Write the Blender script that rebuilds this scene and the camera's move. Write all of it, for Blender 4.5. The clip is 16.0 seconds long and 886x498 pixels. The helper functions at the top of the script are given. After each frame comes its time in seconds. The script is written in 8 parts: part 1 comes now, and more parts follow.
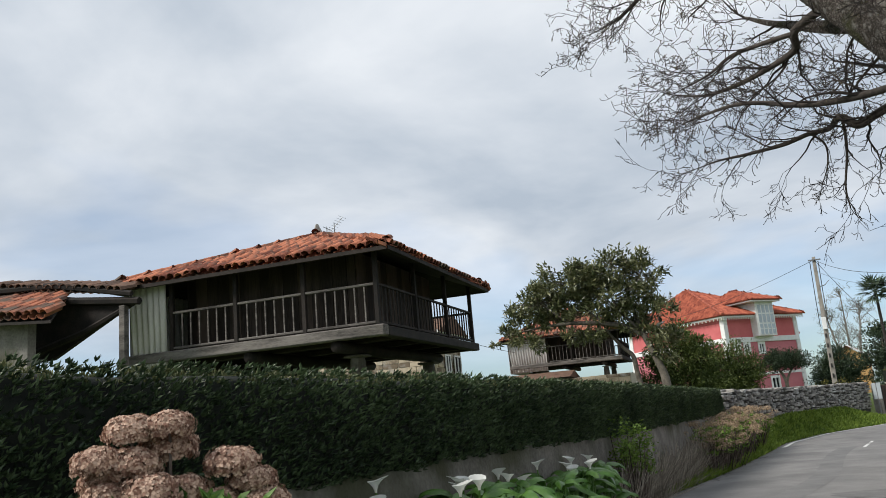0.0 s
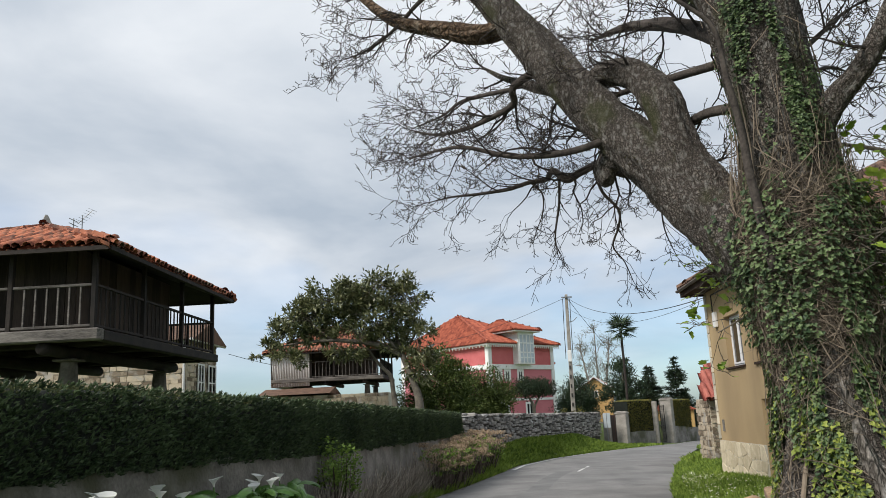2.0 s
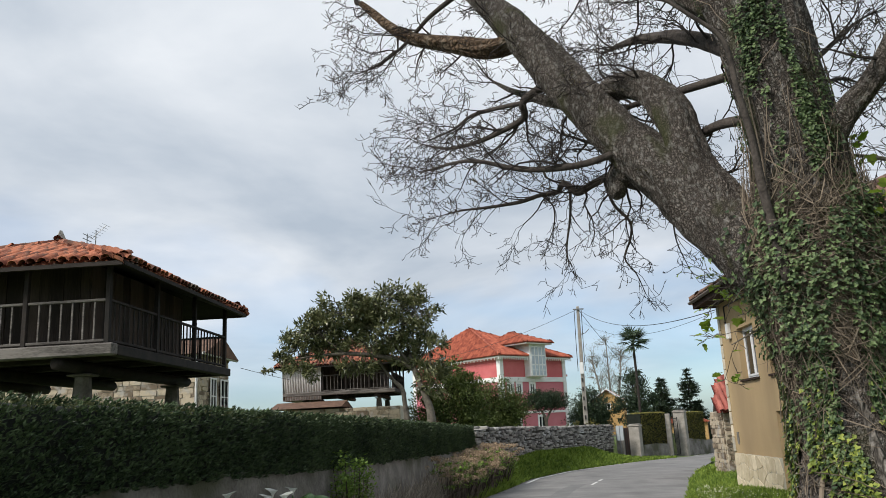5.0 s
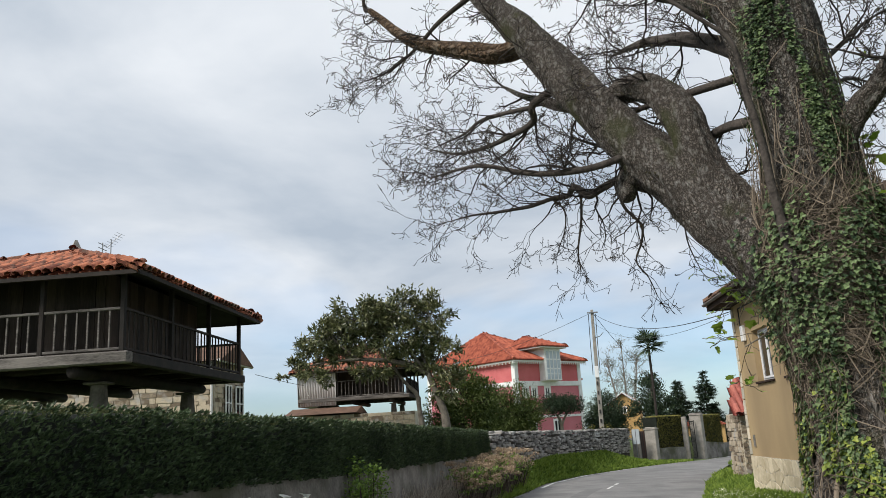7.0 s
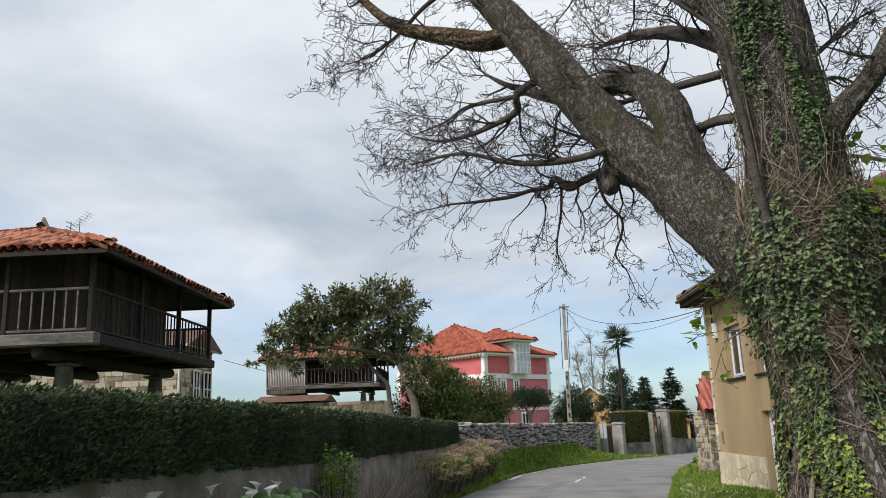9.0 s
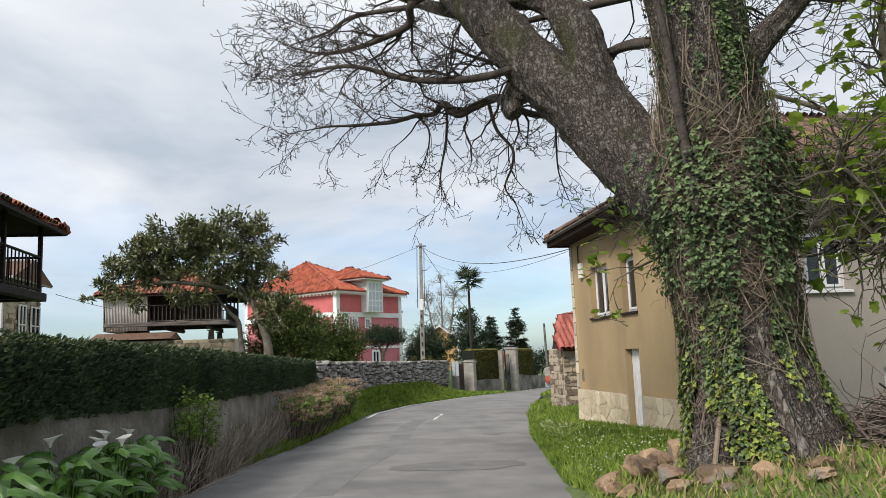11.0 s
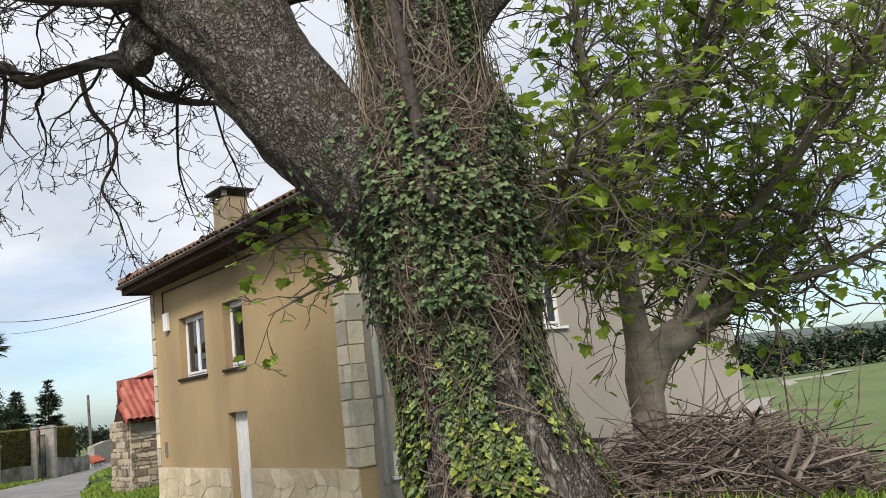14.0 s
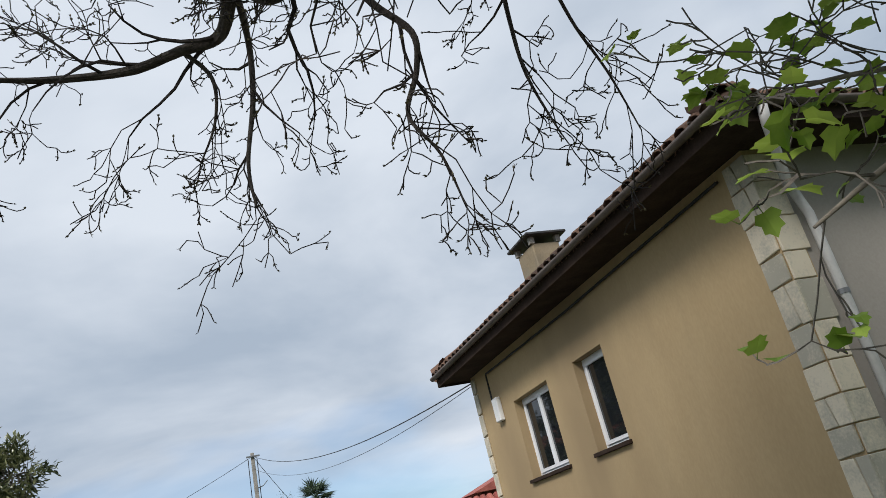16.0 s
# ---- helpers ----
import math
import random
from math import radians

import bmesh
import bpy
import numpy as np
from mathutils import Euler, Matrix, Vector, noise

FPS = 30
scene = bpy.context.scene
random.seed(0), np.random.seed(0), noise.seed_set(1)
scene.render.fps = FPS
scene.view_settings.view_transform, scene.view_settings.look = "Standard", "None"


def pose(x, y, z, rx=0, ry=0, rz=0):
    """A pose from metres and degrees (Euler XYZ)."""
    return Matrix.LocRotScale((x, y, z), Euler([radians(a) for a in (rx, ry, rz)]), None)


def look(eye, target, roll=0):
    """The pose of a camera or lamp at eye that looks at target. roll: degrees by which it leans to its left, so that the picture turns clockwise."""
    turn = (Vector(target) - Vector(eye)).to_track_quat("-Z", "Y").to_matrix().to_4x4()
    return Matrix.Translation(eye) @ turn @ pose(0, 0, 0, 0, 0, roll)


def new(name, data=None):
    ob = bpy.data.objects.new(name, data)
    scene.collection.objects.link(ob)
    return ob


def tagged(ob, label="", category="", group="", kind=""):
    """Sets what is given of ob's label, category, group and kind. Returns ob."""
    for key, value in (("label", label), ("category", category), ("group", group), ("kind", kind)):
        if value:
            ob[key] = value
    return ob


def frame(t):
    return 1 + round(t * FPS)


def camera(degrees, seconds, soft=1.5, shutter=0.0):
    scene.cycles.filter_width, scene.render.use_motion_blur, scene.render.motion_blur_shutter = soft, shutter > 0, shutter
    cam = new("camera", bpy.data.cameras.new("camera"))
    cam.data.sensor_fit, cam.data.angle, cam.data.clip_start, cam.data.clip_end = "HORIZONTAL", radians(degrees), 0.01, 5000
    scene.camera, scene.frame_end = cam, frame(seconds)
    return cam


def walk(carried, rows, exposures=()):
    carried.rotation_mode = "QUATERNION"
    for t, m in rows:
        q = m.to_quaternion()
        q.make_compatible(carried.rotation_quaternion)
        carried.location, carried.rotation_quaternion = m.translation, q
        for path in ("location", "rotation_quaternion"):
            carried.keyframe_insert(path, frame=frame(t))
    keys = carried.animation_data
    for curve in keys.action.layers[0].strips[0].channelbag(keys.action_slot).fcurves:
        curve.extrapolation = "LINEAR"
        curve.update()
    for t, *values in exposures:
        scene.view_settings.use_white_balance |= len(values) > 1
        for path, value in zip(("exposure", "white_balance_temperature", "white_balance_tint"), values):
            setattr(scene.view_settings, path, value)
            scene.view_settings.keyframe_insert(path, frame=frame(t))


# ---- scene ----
cam = camera(58.9, 16.0, 0.8)
PATH = [
    (0, (0.802, 0.693, 1.617), (0.198, 2.554, 2.031), -5.1),
    (0.5, (1.272, 0.814, 1.619), (0.892, 2.739, 2.007), -5.5),
    (1, (1.584, 0.756, 1.58), (1.359, 2.706, 1.964), -5.1),
    (1.5, (1.858, 0.753, 1.59), (1.724, 2.708, 1.988), -3.8),
    (2, (1.911, 0.745, 1.585), (1.822, 2.699, 2.001), -2.7),
    (2.5, (1.883, 0.709, 1.568), (1.806, 2.661, 1.996), -1.9),
    (3, (1.883, 0.747, 1.563), (1.81, 2.699, 1.994), -1.7),
    (3.5, (1.902, 0.719, 1.56), (1.825, 2.67, 1.99), -1.8),
    (4, (1.887, 0.735, 1.589), (1.804, 2.687, 2.019), -2.1),
    (4.5, (1.873, 0.756, 1.594), (1.776, 2.705, 2.032), -2.5),
    (5, (1.897, 0.72, 1.597), (1.783, 2.665, 2.045), -2.9),
    (7.5, (1.944, 0.691, 1.596), (1.791, 2.63, 2.062), -3.2),
    (8, (1.929, 0.684, 1.595), (1.781, 2.622, 2.065), -2.8),
    (8.5, (1.879, 0.746, 1.615), (1.753, 2.688, 2.08), -2.5),
    (9, (1.825, 0.84, 1.584), (1.746, 2.79, 2.021), -2.1),
    (9.5, (1.685, 1.083, 1.597), (1.687, 3.049, 1.965), -1.3),
    (9.7, (1.65, 1.121, 1.6), (1.692, 3.093, 1.932), -1.1),
    (11.8, (1.190, 2.403, 1.630), (1.660, 4.330, 1.890), -3.57),
    (12, (1.164, 2.524, 1.623), (1.685, 4.434, 1.905), -3.86),
    (12.5, (1.099, 2.943, 1.608), (1.786, 4.793, 1.934), -4.11),
    (13, (1.082, 3.441, 1.607), (1.979, 5.196, 1.947), -4.73),
    (13.5, (1.185, 4.070, 1.614), (2.295, 5.698, 1.955), -5.32),
    (13.8, (1.328, 4.536, 1.630), (2.563, 6.072, 1.971), -5.75),
    (14, (1.372, 4.845, 1.638), (2.674, 6.323, 1.985), -6.57),
    (14.5, (1.581, 5.789, 1.674), (2.753, 7.358, 2.084), -11.31),
    (15, (1.703, 6.826, 1.718), (2.523, 8.559, 2.287), -12.76),
    (15.2, (1.855, 7.267, 1.695), (2.606, 9.012, 2.321), -12.72),
    (15.5, (2.045, 7.976, 1.648), (2.760, 9.712, 2.338), -12.66),
    (16, (2.431, 9.556, 1.599), (3.172, 11.269, 2.320), -14.00),
]
EXPOSURES = [(0.0, 0.02, 6550, 10), (9.7, 0.05, 6550, 10), (11.8, 0.25, 6740, 12), (13.8, 0.28, 6740, 12.5), (14.5, 0.2, 6650, 11.5), (15.0, 0.08, 6480, 10), (15.3, 0.0, 6450, 10), (16.0, -0.14, 6250, 10)]
walk(cam, [(t, look(eye, target, roll)) for t, eye, target, roll in PATH], EXPOSURES)

# ---- world and light ----
SUN_EL, SUN_ROT = radians(42), radians(230)
world = bpy.data.worlds.new("overcast_sky")
scene.world = world
world.use_nodes = True
wn, wl = world.node_tree.nodes, world.node_tree.links
wn.clear()


def wnode(kind, **values):
    n = wn.new(kind)
    for k, v in values.items():
        if k in n.inputs:
            n.inputs[k].default_value = v
    return n


w_out = wnode("ShaderNodeOutputWorld")
sky = wn.new("ShaderNodeTexSky")
sky.sky_type = "NISHITA"
sky.sun_disc = False
sky.sun_elevation, sky.sun_rotation = SUN_EL, SUN_ROT
sky_bg = wnode("ShaderNodeBackground", Strength=0.145)
sky.ozone_density = 3.0
sky_tint = wn.new("ShaderNodeMix")
sky_tint.data_type, sky_tint.blend_type = "RGBA", "MULTIPLY"
sky_tint.inputs["Factor"].default_value = 1.0
sky_tint.inputs["B"].default_value = (0.8, 0.95, 1.06, 1)
wl.new(sky.outputs[0], sky_tint.inputs["A"])
wl.new(sky_tint.outputs["Result"], sky_bg.inputs[0])
tc = wn.new("ShaderNodeTexCoord")
# clouds lie on a flat layer: divide by the height so that they crowd towards the horizon
sep = wn.new("ShaderNodeSeparateXYZ")
wl.new(tc.outputs["Generated"], sep.inputs[0])
lift = wn.new("ShaderNodeMath")
lift.operation = "ADD"
lift.inputs[1].default_value = 0.22
wl.new(sep.outputs["Z"], lift.inputs[0])
flat = wn.new("ShaderNodeVectorMath")
flat.operation = "DIVIDE"
comb = wn.new("ShaderNodeCombineXYZ")
for i in (0, 1):
    wl.new(lift.outputs[0], comb.inputs[i])
comb.inputs[2].default_value = 1.0
wl.new(tc.outputs["Generated"], flat.inputs[0])
wl.new(comb.outputs[0], flat.inputs[1])
n1 = wnode("ShaderNodeTexNoise", Scale=1.15, Detail=6.0, Roughness=0.52, Distortion=0.3)
wl.new(flat.outputs[0], n1.inputs["Vector"])
n2 = wnode("ShaderNodeTexNoise", Scale=0.8, Detail=4.0, Roughness=0.5)
wl.new(flat.outputs[0], n2.inputs["Vector"])
shade = wn.new("ShaderNodeValToRGB")
shade.color_ramp.elements[0].position, shade.color_ramp.elements[1].position = 0.36, 0.66
shade.color_ramp.elements[0].color = (0.46, 0.535, 0.63, 1)
shade.color_ramp.elements[1].color = (0.82, 0.865, 0.92, 1)
wl.new(n1.outputs[0], shade.inputs[0])
cloud_bg = wnode("ShaderNodeBackground", Strength=1.0)
wl.new(shade.outputs[0], cloud_bg.inputs[0])
# cover: gaps of blue open near the horizon only
hor = wn.new("ShaderNodeMapRange")
for k, v in (("From Min", 0.02), ("From Max", 0.17), ("To Min", 0.12), ("To Max", 1.3)):
    hor.inputs[k].default_value = v
wl.new(sep.outputs["Z"], hor.inputs["Value"])
cov = wn.new("ShaderNodeMath")
cov.operation = "MULTIPLY"
cov.use_clamp = True
gap = wn.new("ShaderNodeMapRange")
for k, v in (("From Min", 0.40), ("From Max", 0.58), ("To Min", 0.55), ("To Max", 1.1)):
    gap.inputs[k].default_value = v
wl.new(n2.outputs[0], gap.inputs["Value"])
wl.new(hor.outputs[0], cov.inputs[0])
wl.new(gap.outputs[0], cov.inputs[1])
w_mix = wn.new("ShaderNodeMixShader")
wl.new(cov.outputs[0], w_mix.inputs[0])
wl.new(sky_bg.outputs[0], w_mix.inputs[1])
wl.new(cloud_bg.outputs[0], w_mix.inputs[2])
wl.new(w_mix.outputs[0], w_out.inputs[0])

sun = new("sun", bpy.data.lights.new("sun", "SUN"))
sun.data.energy, sun.data.angle, sun.data.color = 3.65, radians(18), (1, 0.95, 0.88)
# the sun's azimuth as the sky names it, turned from +y towards +x
sd = Vector((math.sin(SUN_ROT) * math.cos(SUN_EL), math.cos(SUN_ROT) * math.cos(SUN_EL), math.sin(SUN_EL)))
sun.matrix_world = look(sd * 50, (0, 0, 0))

# ---- materials ----
def mat(name, dark, light, scale=6.0, fine=40.0, rough=0.85, bump=0.25, depth=0.01, metal=0.0, island=0.0, stretch=(1, 1, 1), third=None, third_at=0.62, spec=0.4, objrand=0.0, through_light=0.0, contrast=0.22):
    """Two colours mixed by noise at two scales, with relief; island or objrand: variation from piece to piece; third: a stain colour."""
    m = bpy.data.materials.new(name)
    m.use_nodes = True
    N, L = m.node_tree.nodes, m.node_tree.links
    b = N["Principled BSDF"]
    b.inputs["Roughness"].default_value, b.inputs["Metallic"].default_value = rough, metal
    b.inputs["Specular IOR Level"].default_value = spec
    co = N.new("ShaderNodeTexCoord")
    mp = N.new("ShaderNodeMapping")
    mp.inputs["Scale"].default_value = stretch
    L.new(co.outputs["Object"], mp.inputs[0])
    a = N.new("ShaderNodeTexNoise")
    a.inputs["Scale"].default_value, a.inputs["Detail"].default_value, a.inputs["Roughness"].default_value = scale, 4, 0.6
    f = N.new("ShaderNodeTexNoise")
    f.inputs["Scale"].default_value, f.inputs["Detail"].default_value = fine, 3
    L.new(mp.outputs[0], a.inputs[0]), L.new(mp.outputs[0], f.inputs[0])
    ad = N.new("ShaderNodeMath")
    ad.operation = "MULTIPLY_ADD"
    ad.inputs[1].default_value = 0.45
    L.new(f.outputs[0], ad.inputs[0]), L.new(a.outputs[0], ad.inputs[2])
    value = ad.outputs[0]
    if island or objrand:
        src = N.new("ShaderNodeNewGeometry").outputs["Random Per Island"] if island else N.new("ShaderNodeObjectInfo").outputs["Random"]
        k = N.new("ShaderNodeMath")
        k.operation = "MULTIPLY_ADD"
        k.inputs[1].default_value = (island or objrand)
        sub = N.new("ShaderNodeMath")
        sub.operation = "SUBTRACT"
        sub.inputs[1].default_value = (island or objrand) * 0.5
        L.new(src, k.inputs[0]), L.new(value, k.inputs[2]), L.new(k.outputs[0], sub.inputs[0])
        value = sub.outputs[0]
    r = N.new("ShaderNodeMapRange")
    r.inputs["From Min"].default_value, r.inputs["From Max"].default_value = 0.72 - contrast, 0.72 + contrast
    L.new(value, r.inputs["Value"])
    mx = N.new("ShaderNodeMix")
    mx.data_type = "RGBA"
    mx.inputs["A"].default_value, mx.inputs["B"].default_value = (*dark, 1), (*light, 1)
    L.new(r.outputs[0], mx.inputs["Factor"])
    col = mx.outputs["Result"]
    if third:
        s = N.new("ShaderNodeTexNoise")
        s.inputs["Scale"].default_value, s.inputs["Detail"].default_value = scale * 0.45, 5
        L.new(mp.outputs[0], s.inputs[0])
        sr = N.new("ShaderNodeMapRange")
        sr.inputs["From Min"].default_value, sr.inputs["From Max"].default_value = third_at - 0.06, third_at + 0.08
        L.new(s.outputs[0], sr.inputs["Value"])
        m2 = N.new("ShaderNodeMix")
        m2.data_type = "RGBA"
        m2.inputs["B"].default_value = (*third, 1)
        L.new(sr.outputs[0], m2.inputs["Factor"]), L.new(col, m2.inputs["A"])
        col = m2.outputs["Result"]
    L.new(col, b.inputs["Base Color"])
    if bump:
        bp = N.new("ShaderNodeBump")
        bp.inputs["Strength"].default_value, bp.inputs["Distance"].default_value = bump, depth
        L.new(ad.outputs[0], bp.inputs["Height"]), L.new(bp.outputs[0], b.inputs["Normal"])
    if through_light:
        tr = N.new("ShaderNodeBsdfTranslucent")
        L.new(col, tr.inputs[0])
        ms = N.new("ShaderNodeMixShader")
        ms.inputs[0].default_value = through_light
        L.new(b.outputs[0], ms.inputs[1]), L.new(tr.outputs[0], ms.inputs[2]), L.new(ms.outputs[0], N["Material Output"].inputs[0])
    return m


ASPHALT = mat("asphalt", (0.145, 0.142, 0.138), (0.225, 0.218, 0.21), 0.9, 70, 0.92, 0.7, 0.012, contrast=0.2, third=(0.125, 0.122, 0.12), third_at=0.6)
TAR = mat("tar_patch", (0.11, 0.107, 0.104), (0.185, 0.18, 0.174), 2.2, 80, 0.85, 0.4, 0.008)
LINE = mat("road_paint", (0.45, 0.45, 0.43), (0.7, 0.7, 0.67), 5, 60, 0.8, 0.2, 0.003)
SOIL = mat("turf", (0.052, 0.075, 0.022), (0.125, 0.17, 0.055), 1.2, 30, 0.95, 0.5, 0.03, third=(0.09, 0.075, 0.04), third_at=0.68)
GRASS = mat("grass_blade", (0.085, 0.145, 0.016), (0.25, 0.345, 0.055), 1.5, 12, 0.7, 0, island=0.5, through_light=0.3)
DRYGRASS = mat("dry_grass", (0.16, 0.12, 0.06), (0.34, 0.27, 0.14), 3, 12, 0.85, 0, island=0.5)
HEDGE = mat("hedge_leaf", (0.02, 0.037, 0.017), (0.095, 0.138, 0.062), 1.1, 9, 0.45, 0, island=0.5, through_light=0.1, spec=0.35)
HEDGETOP = mat("hedge_shoot", (0.05, 0.065, 0.02), (0.15, 0.16, 0.065), 1.5, 9, 0.6, 0, island=0.5, through_light=0.2)
# shade between the leaves, put into the core's near-black colour
HEDGESHADE = mat("hedge_inner_shade", (0.004, 0.006, 0.004), (0.012, 0.016, 0.01), 4, 30, 0.95, 0.6, 0.03)
GOLDHEDGE = mat("trimmed_hedge", (0.04, 0.05, 0.012), (0.13, 0.12, 0.03), 2, 25, 0.9, 0.6, 0.04)
RENDERWALL = mat("grey_render", (0.11, 0.1, 0.09), (0.29, 0.27, 0.245), 1.8, 22, 0.95, 0.9, 0.04, third=(0.085, 0.085, 0.055), third_at=0.56)
OCHRE = mat("ochre_render", (0.40, 0.285, 0.15), (0.48, 0.355, 0.195), 0.55, 35, 0.9, 0.15, 0.004, third=(0.31, 0.225, 0.125), third_at=0.57, stretch=(1, 1, 0.45))
CHIMNEY = mat("dull_ochre_render", (0.22, 0.17, 0.105), (0.33, 0.265, 0.175), 1.5, 35, 0.92, 0.25, 0.006, third=(0.17, 0.145, 0.11), third_at=0.58)
GREYSIDE = mat("grey_plaster", (0.31, 0.28, 0.245), (0.38, 0.345, 0.305), 0.5, 35, 0.92, 0.15, 0.004, third=(0.27, 0.245, 0.215), third_at=0.62)
PLINTH = mat("plinth_stone", (0.48, 0.40, 0.27), (0.68, 0.59, 0.43), 5, 40, 0.85, 0.3, 0.006, objrand=0.5)
QUOIN = mat("quoin_stone", (0.42, 0.39, 0.315), (0.69, 0.61, 0.47), 5, 40, 0.85, 0.4, 0.008, objrand=0.55)
MORTAR = mat("mortar", (0.40, 0.36, 0.28), (0.52, 0.47, 0.38), 6, 50, 0.95, 0.3, 0.004)
STONE = mat("field_stone", (0.10, 0.095, 0.085), (0.30, 0.28, 0.25), 5, 30, 0.92, 0.5, 0.02, objrand=0.6, third=(0.42, 0.42, 0.40), third_at=0.62)
STONEJ = mat("field_stone_small", (0.09, 0.085, 0.08), (0.30, 0.285, 0.26), 5, 30, 0.92, 0.5, 0.02, island=0.6, third=(0.42, 0.42, 0.40), third_at=0.62)
BROWNSTONE = mat("brown_stone", (0.20, 0.145, 0.09), (0.42, 0.33, 0.22), 3, 30, 0.9, 0.4, 0.015, island=0.6)
RUBBLE = mat("rubble_stone", (0.15, 0.115, 0.08), (0.46, 0.385, 0.285), 4, 30, 0.92, 0.5, 0.02, island=0.8, third=(0.36, 0.34, 0.31), third_at=0.6)
ROCK = mat("rough_rock", (0.11, 0.075, 0.05), (0.38, 0.26, 0.16), 4, 25, 0.9, 0.6, 0.03, objrand=0.5, third=(0.16, 0.15, 0.14), third_at=0.58)
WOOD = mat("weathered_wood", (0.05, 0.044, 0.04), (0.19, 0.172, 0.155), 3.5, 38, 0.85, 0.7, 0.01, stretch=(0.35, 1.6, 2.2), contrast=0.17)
# near-black puts the shade on the granary's side and underside into the wood
SHADEDWOOD = mat("shaded_dark_wood", (0.006, 0.005, 0.004), (0.03, 0.022, 0.018), 3, 35, 0.85, 0.5, 0.006, objrand=0.25)
PLANK = mat("brown_plank", (0.02, 0.014, 0.011), (0.085, 0.061, 0.048), 3, 45, 0.85, 0.5, 0.006, objrand=0.4, stretch=(1, 1, 0.12))
BROWNSOFFIT = mat("dark_soffit", (0.024, 0.015, 0.011), (0.055, 0.036, 0.027), 3, 40, 0.9, 0.3, 0.004, spec=0.15)
GUTTER = mat("brown_gutter", (0.085, 0.066, 0.055), (0.16, 0.13, 0.11), 4, 40, 0.5, 0.1, 0.002, metal=0.3)
TILE = mat("roof_tile", (0.13, 0.038, 0.022), (0.46, 0.165, 0.09), 4, 30, 0.88, 0.4, 0.01, objrand=0.8, third=(0.12, 0.085, 0.06), third_at=0.56)
TILEJ = mat("roof_tile_row", (0.11, 0.036, 0.022), (0.40, 0.145, 0.08), 4, 30, 0.88, 0.4, 0.01, island=0.8, third=(0.11, 0.08, 0.06), third_at=0.56)
TILENEW = mat("new_roof_tile", (0.2, 0.042, 0.024), (0.42, 0.115, 0.062), 2, 30, 0.8, 0.25, 0.006, island=0.35)
TILERED = mat("red_roof_tile", (0.21, 0.045, 0.035), (0.42, 0.13, 0.095), 3, 30, 0.7, 0.25, 0.006, island=0.35)
TILEBROWN = mat("old_brown_tile", (0.07, 0.043, 0.03), (0.19, 0.11, 0.075), 3, 30, 0.9, 0.35, 0.008, island=0.5)
FIBRE = mat("fibre_cement", (0.57, 0.54, 0.53), (0.76, 0.73, 0.72), 1.6, 30, 0.85, 0.2, 0.004, stretch=(2.5, 2.5, 0.5))
WHITE = mat("white_paint", (0.68, 0.68, 0.67), (0.82, 0.82, 0.81), 3, 40, 0.55, 0.08, 0.002)
WHITEPLASTIC = mat("white_window_frame", (0.72, 0.72, 0.73), (0.82, 0.82, 0.83), 2, 40, 0.35, 0.03, 0.001)
PINK = mat("pink_render", (0.50, 0.115, 0.12), (0.58, 0.155, 0.16), 0.8, 25, 0.85, 0.1, 0.004)
PINKLOW = mat("pale_pink_render", (0.50, 0.15, 0.18), (0.58, 0.20, 0.23), 0.8, 25, 0.85, 0.1, 0.004)
YELLOWWALL = mat("yellow_house_render", (0.38, 0.24, 0.09), (0.48, 0.31, 0.13), 1, 25, 0.9, 0.1, 0.004)
CONCRETE = mat("concrete", (0.20, 0.183, 0.155), (0.36, 0.335, 0.30), 2.5, 40, 0.9, 0.3, 0.006, third=(0.16, 0.15, 0.14), third_at=0.62)
METAL = mat("zinc", (0.17, 0.175, 0.18), (0.28, 0.285, 0.29), 4, 40, 0.5, 0.1, 0.002, metal=0.7)
PIPE = mat("grey_pvc_pipe", (0.5, 0.49, 0.48), (0.6, 0.59, 0.57), 4, 40, 0.5, 0.05, 0.002)
BLACK = mat("black_cable", (0.012, 0.012, 0.013), (0.02, 0.02, 0.021), 4, 40, 0.6, 0.0)
IRON = mat("dark_iron", (0.02, 0.02, 0.02), (0.05, 0.045, 0.04), 6, 40, 0.6, 0.2, 0.002)


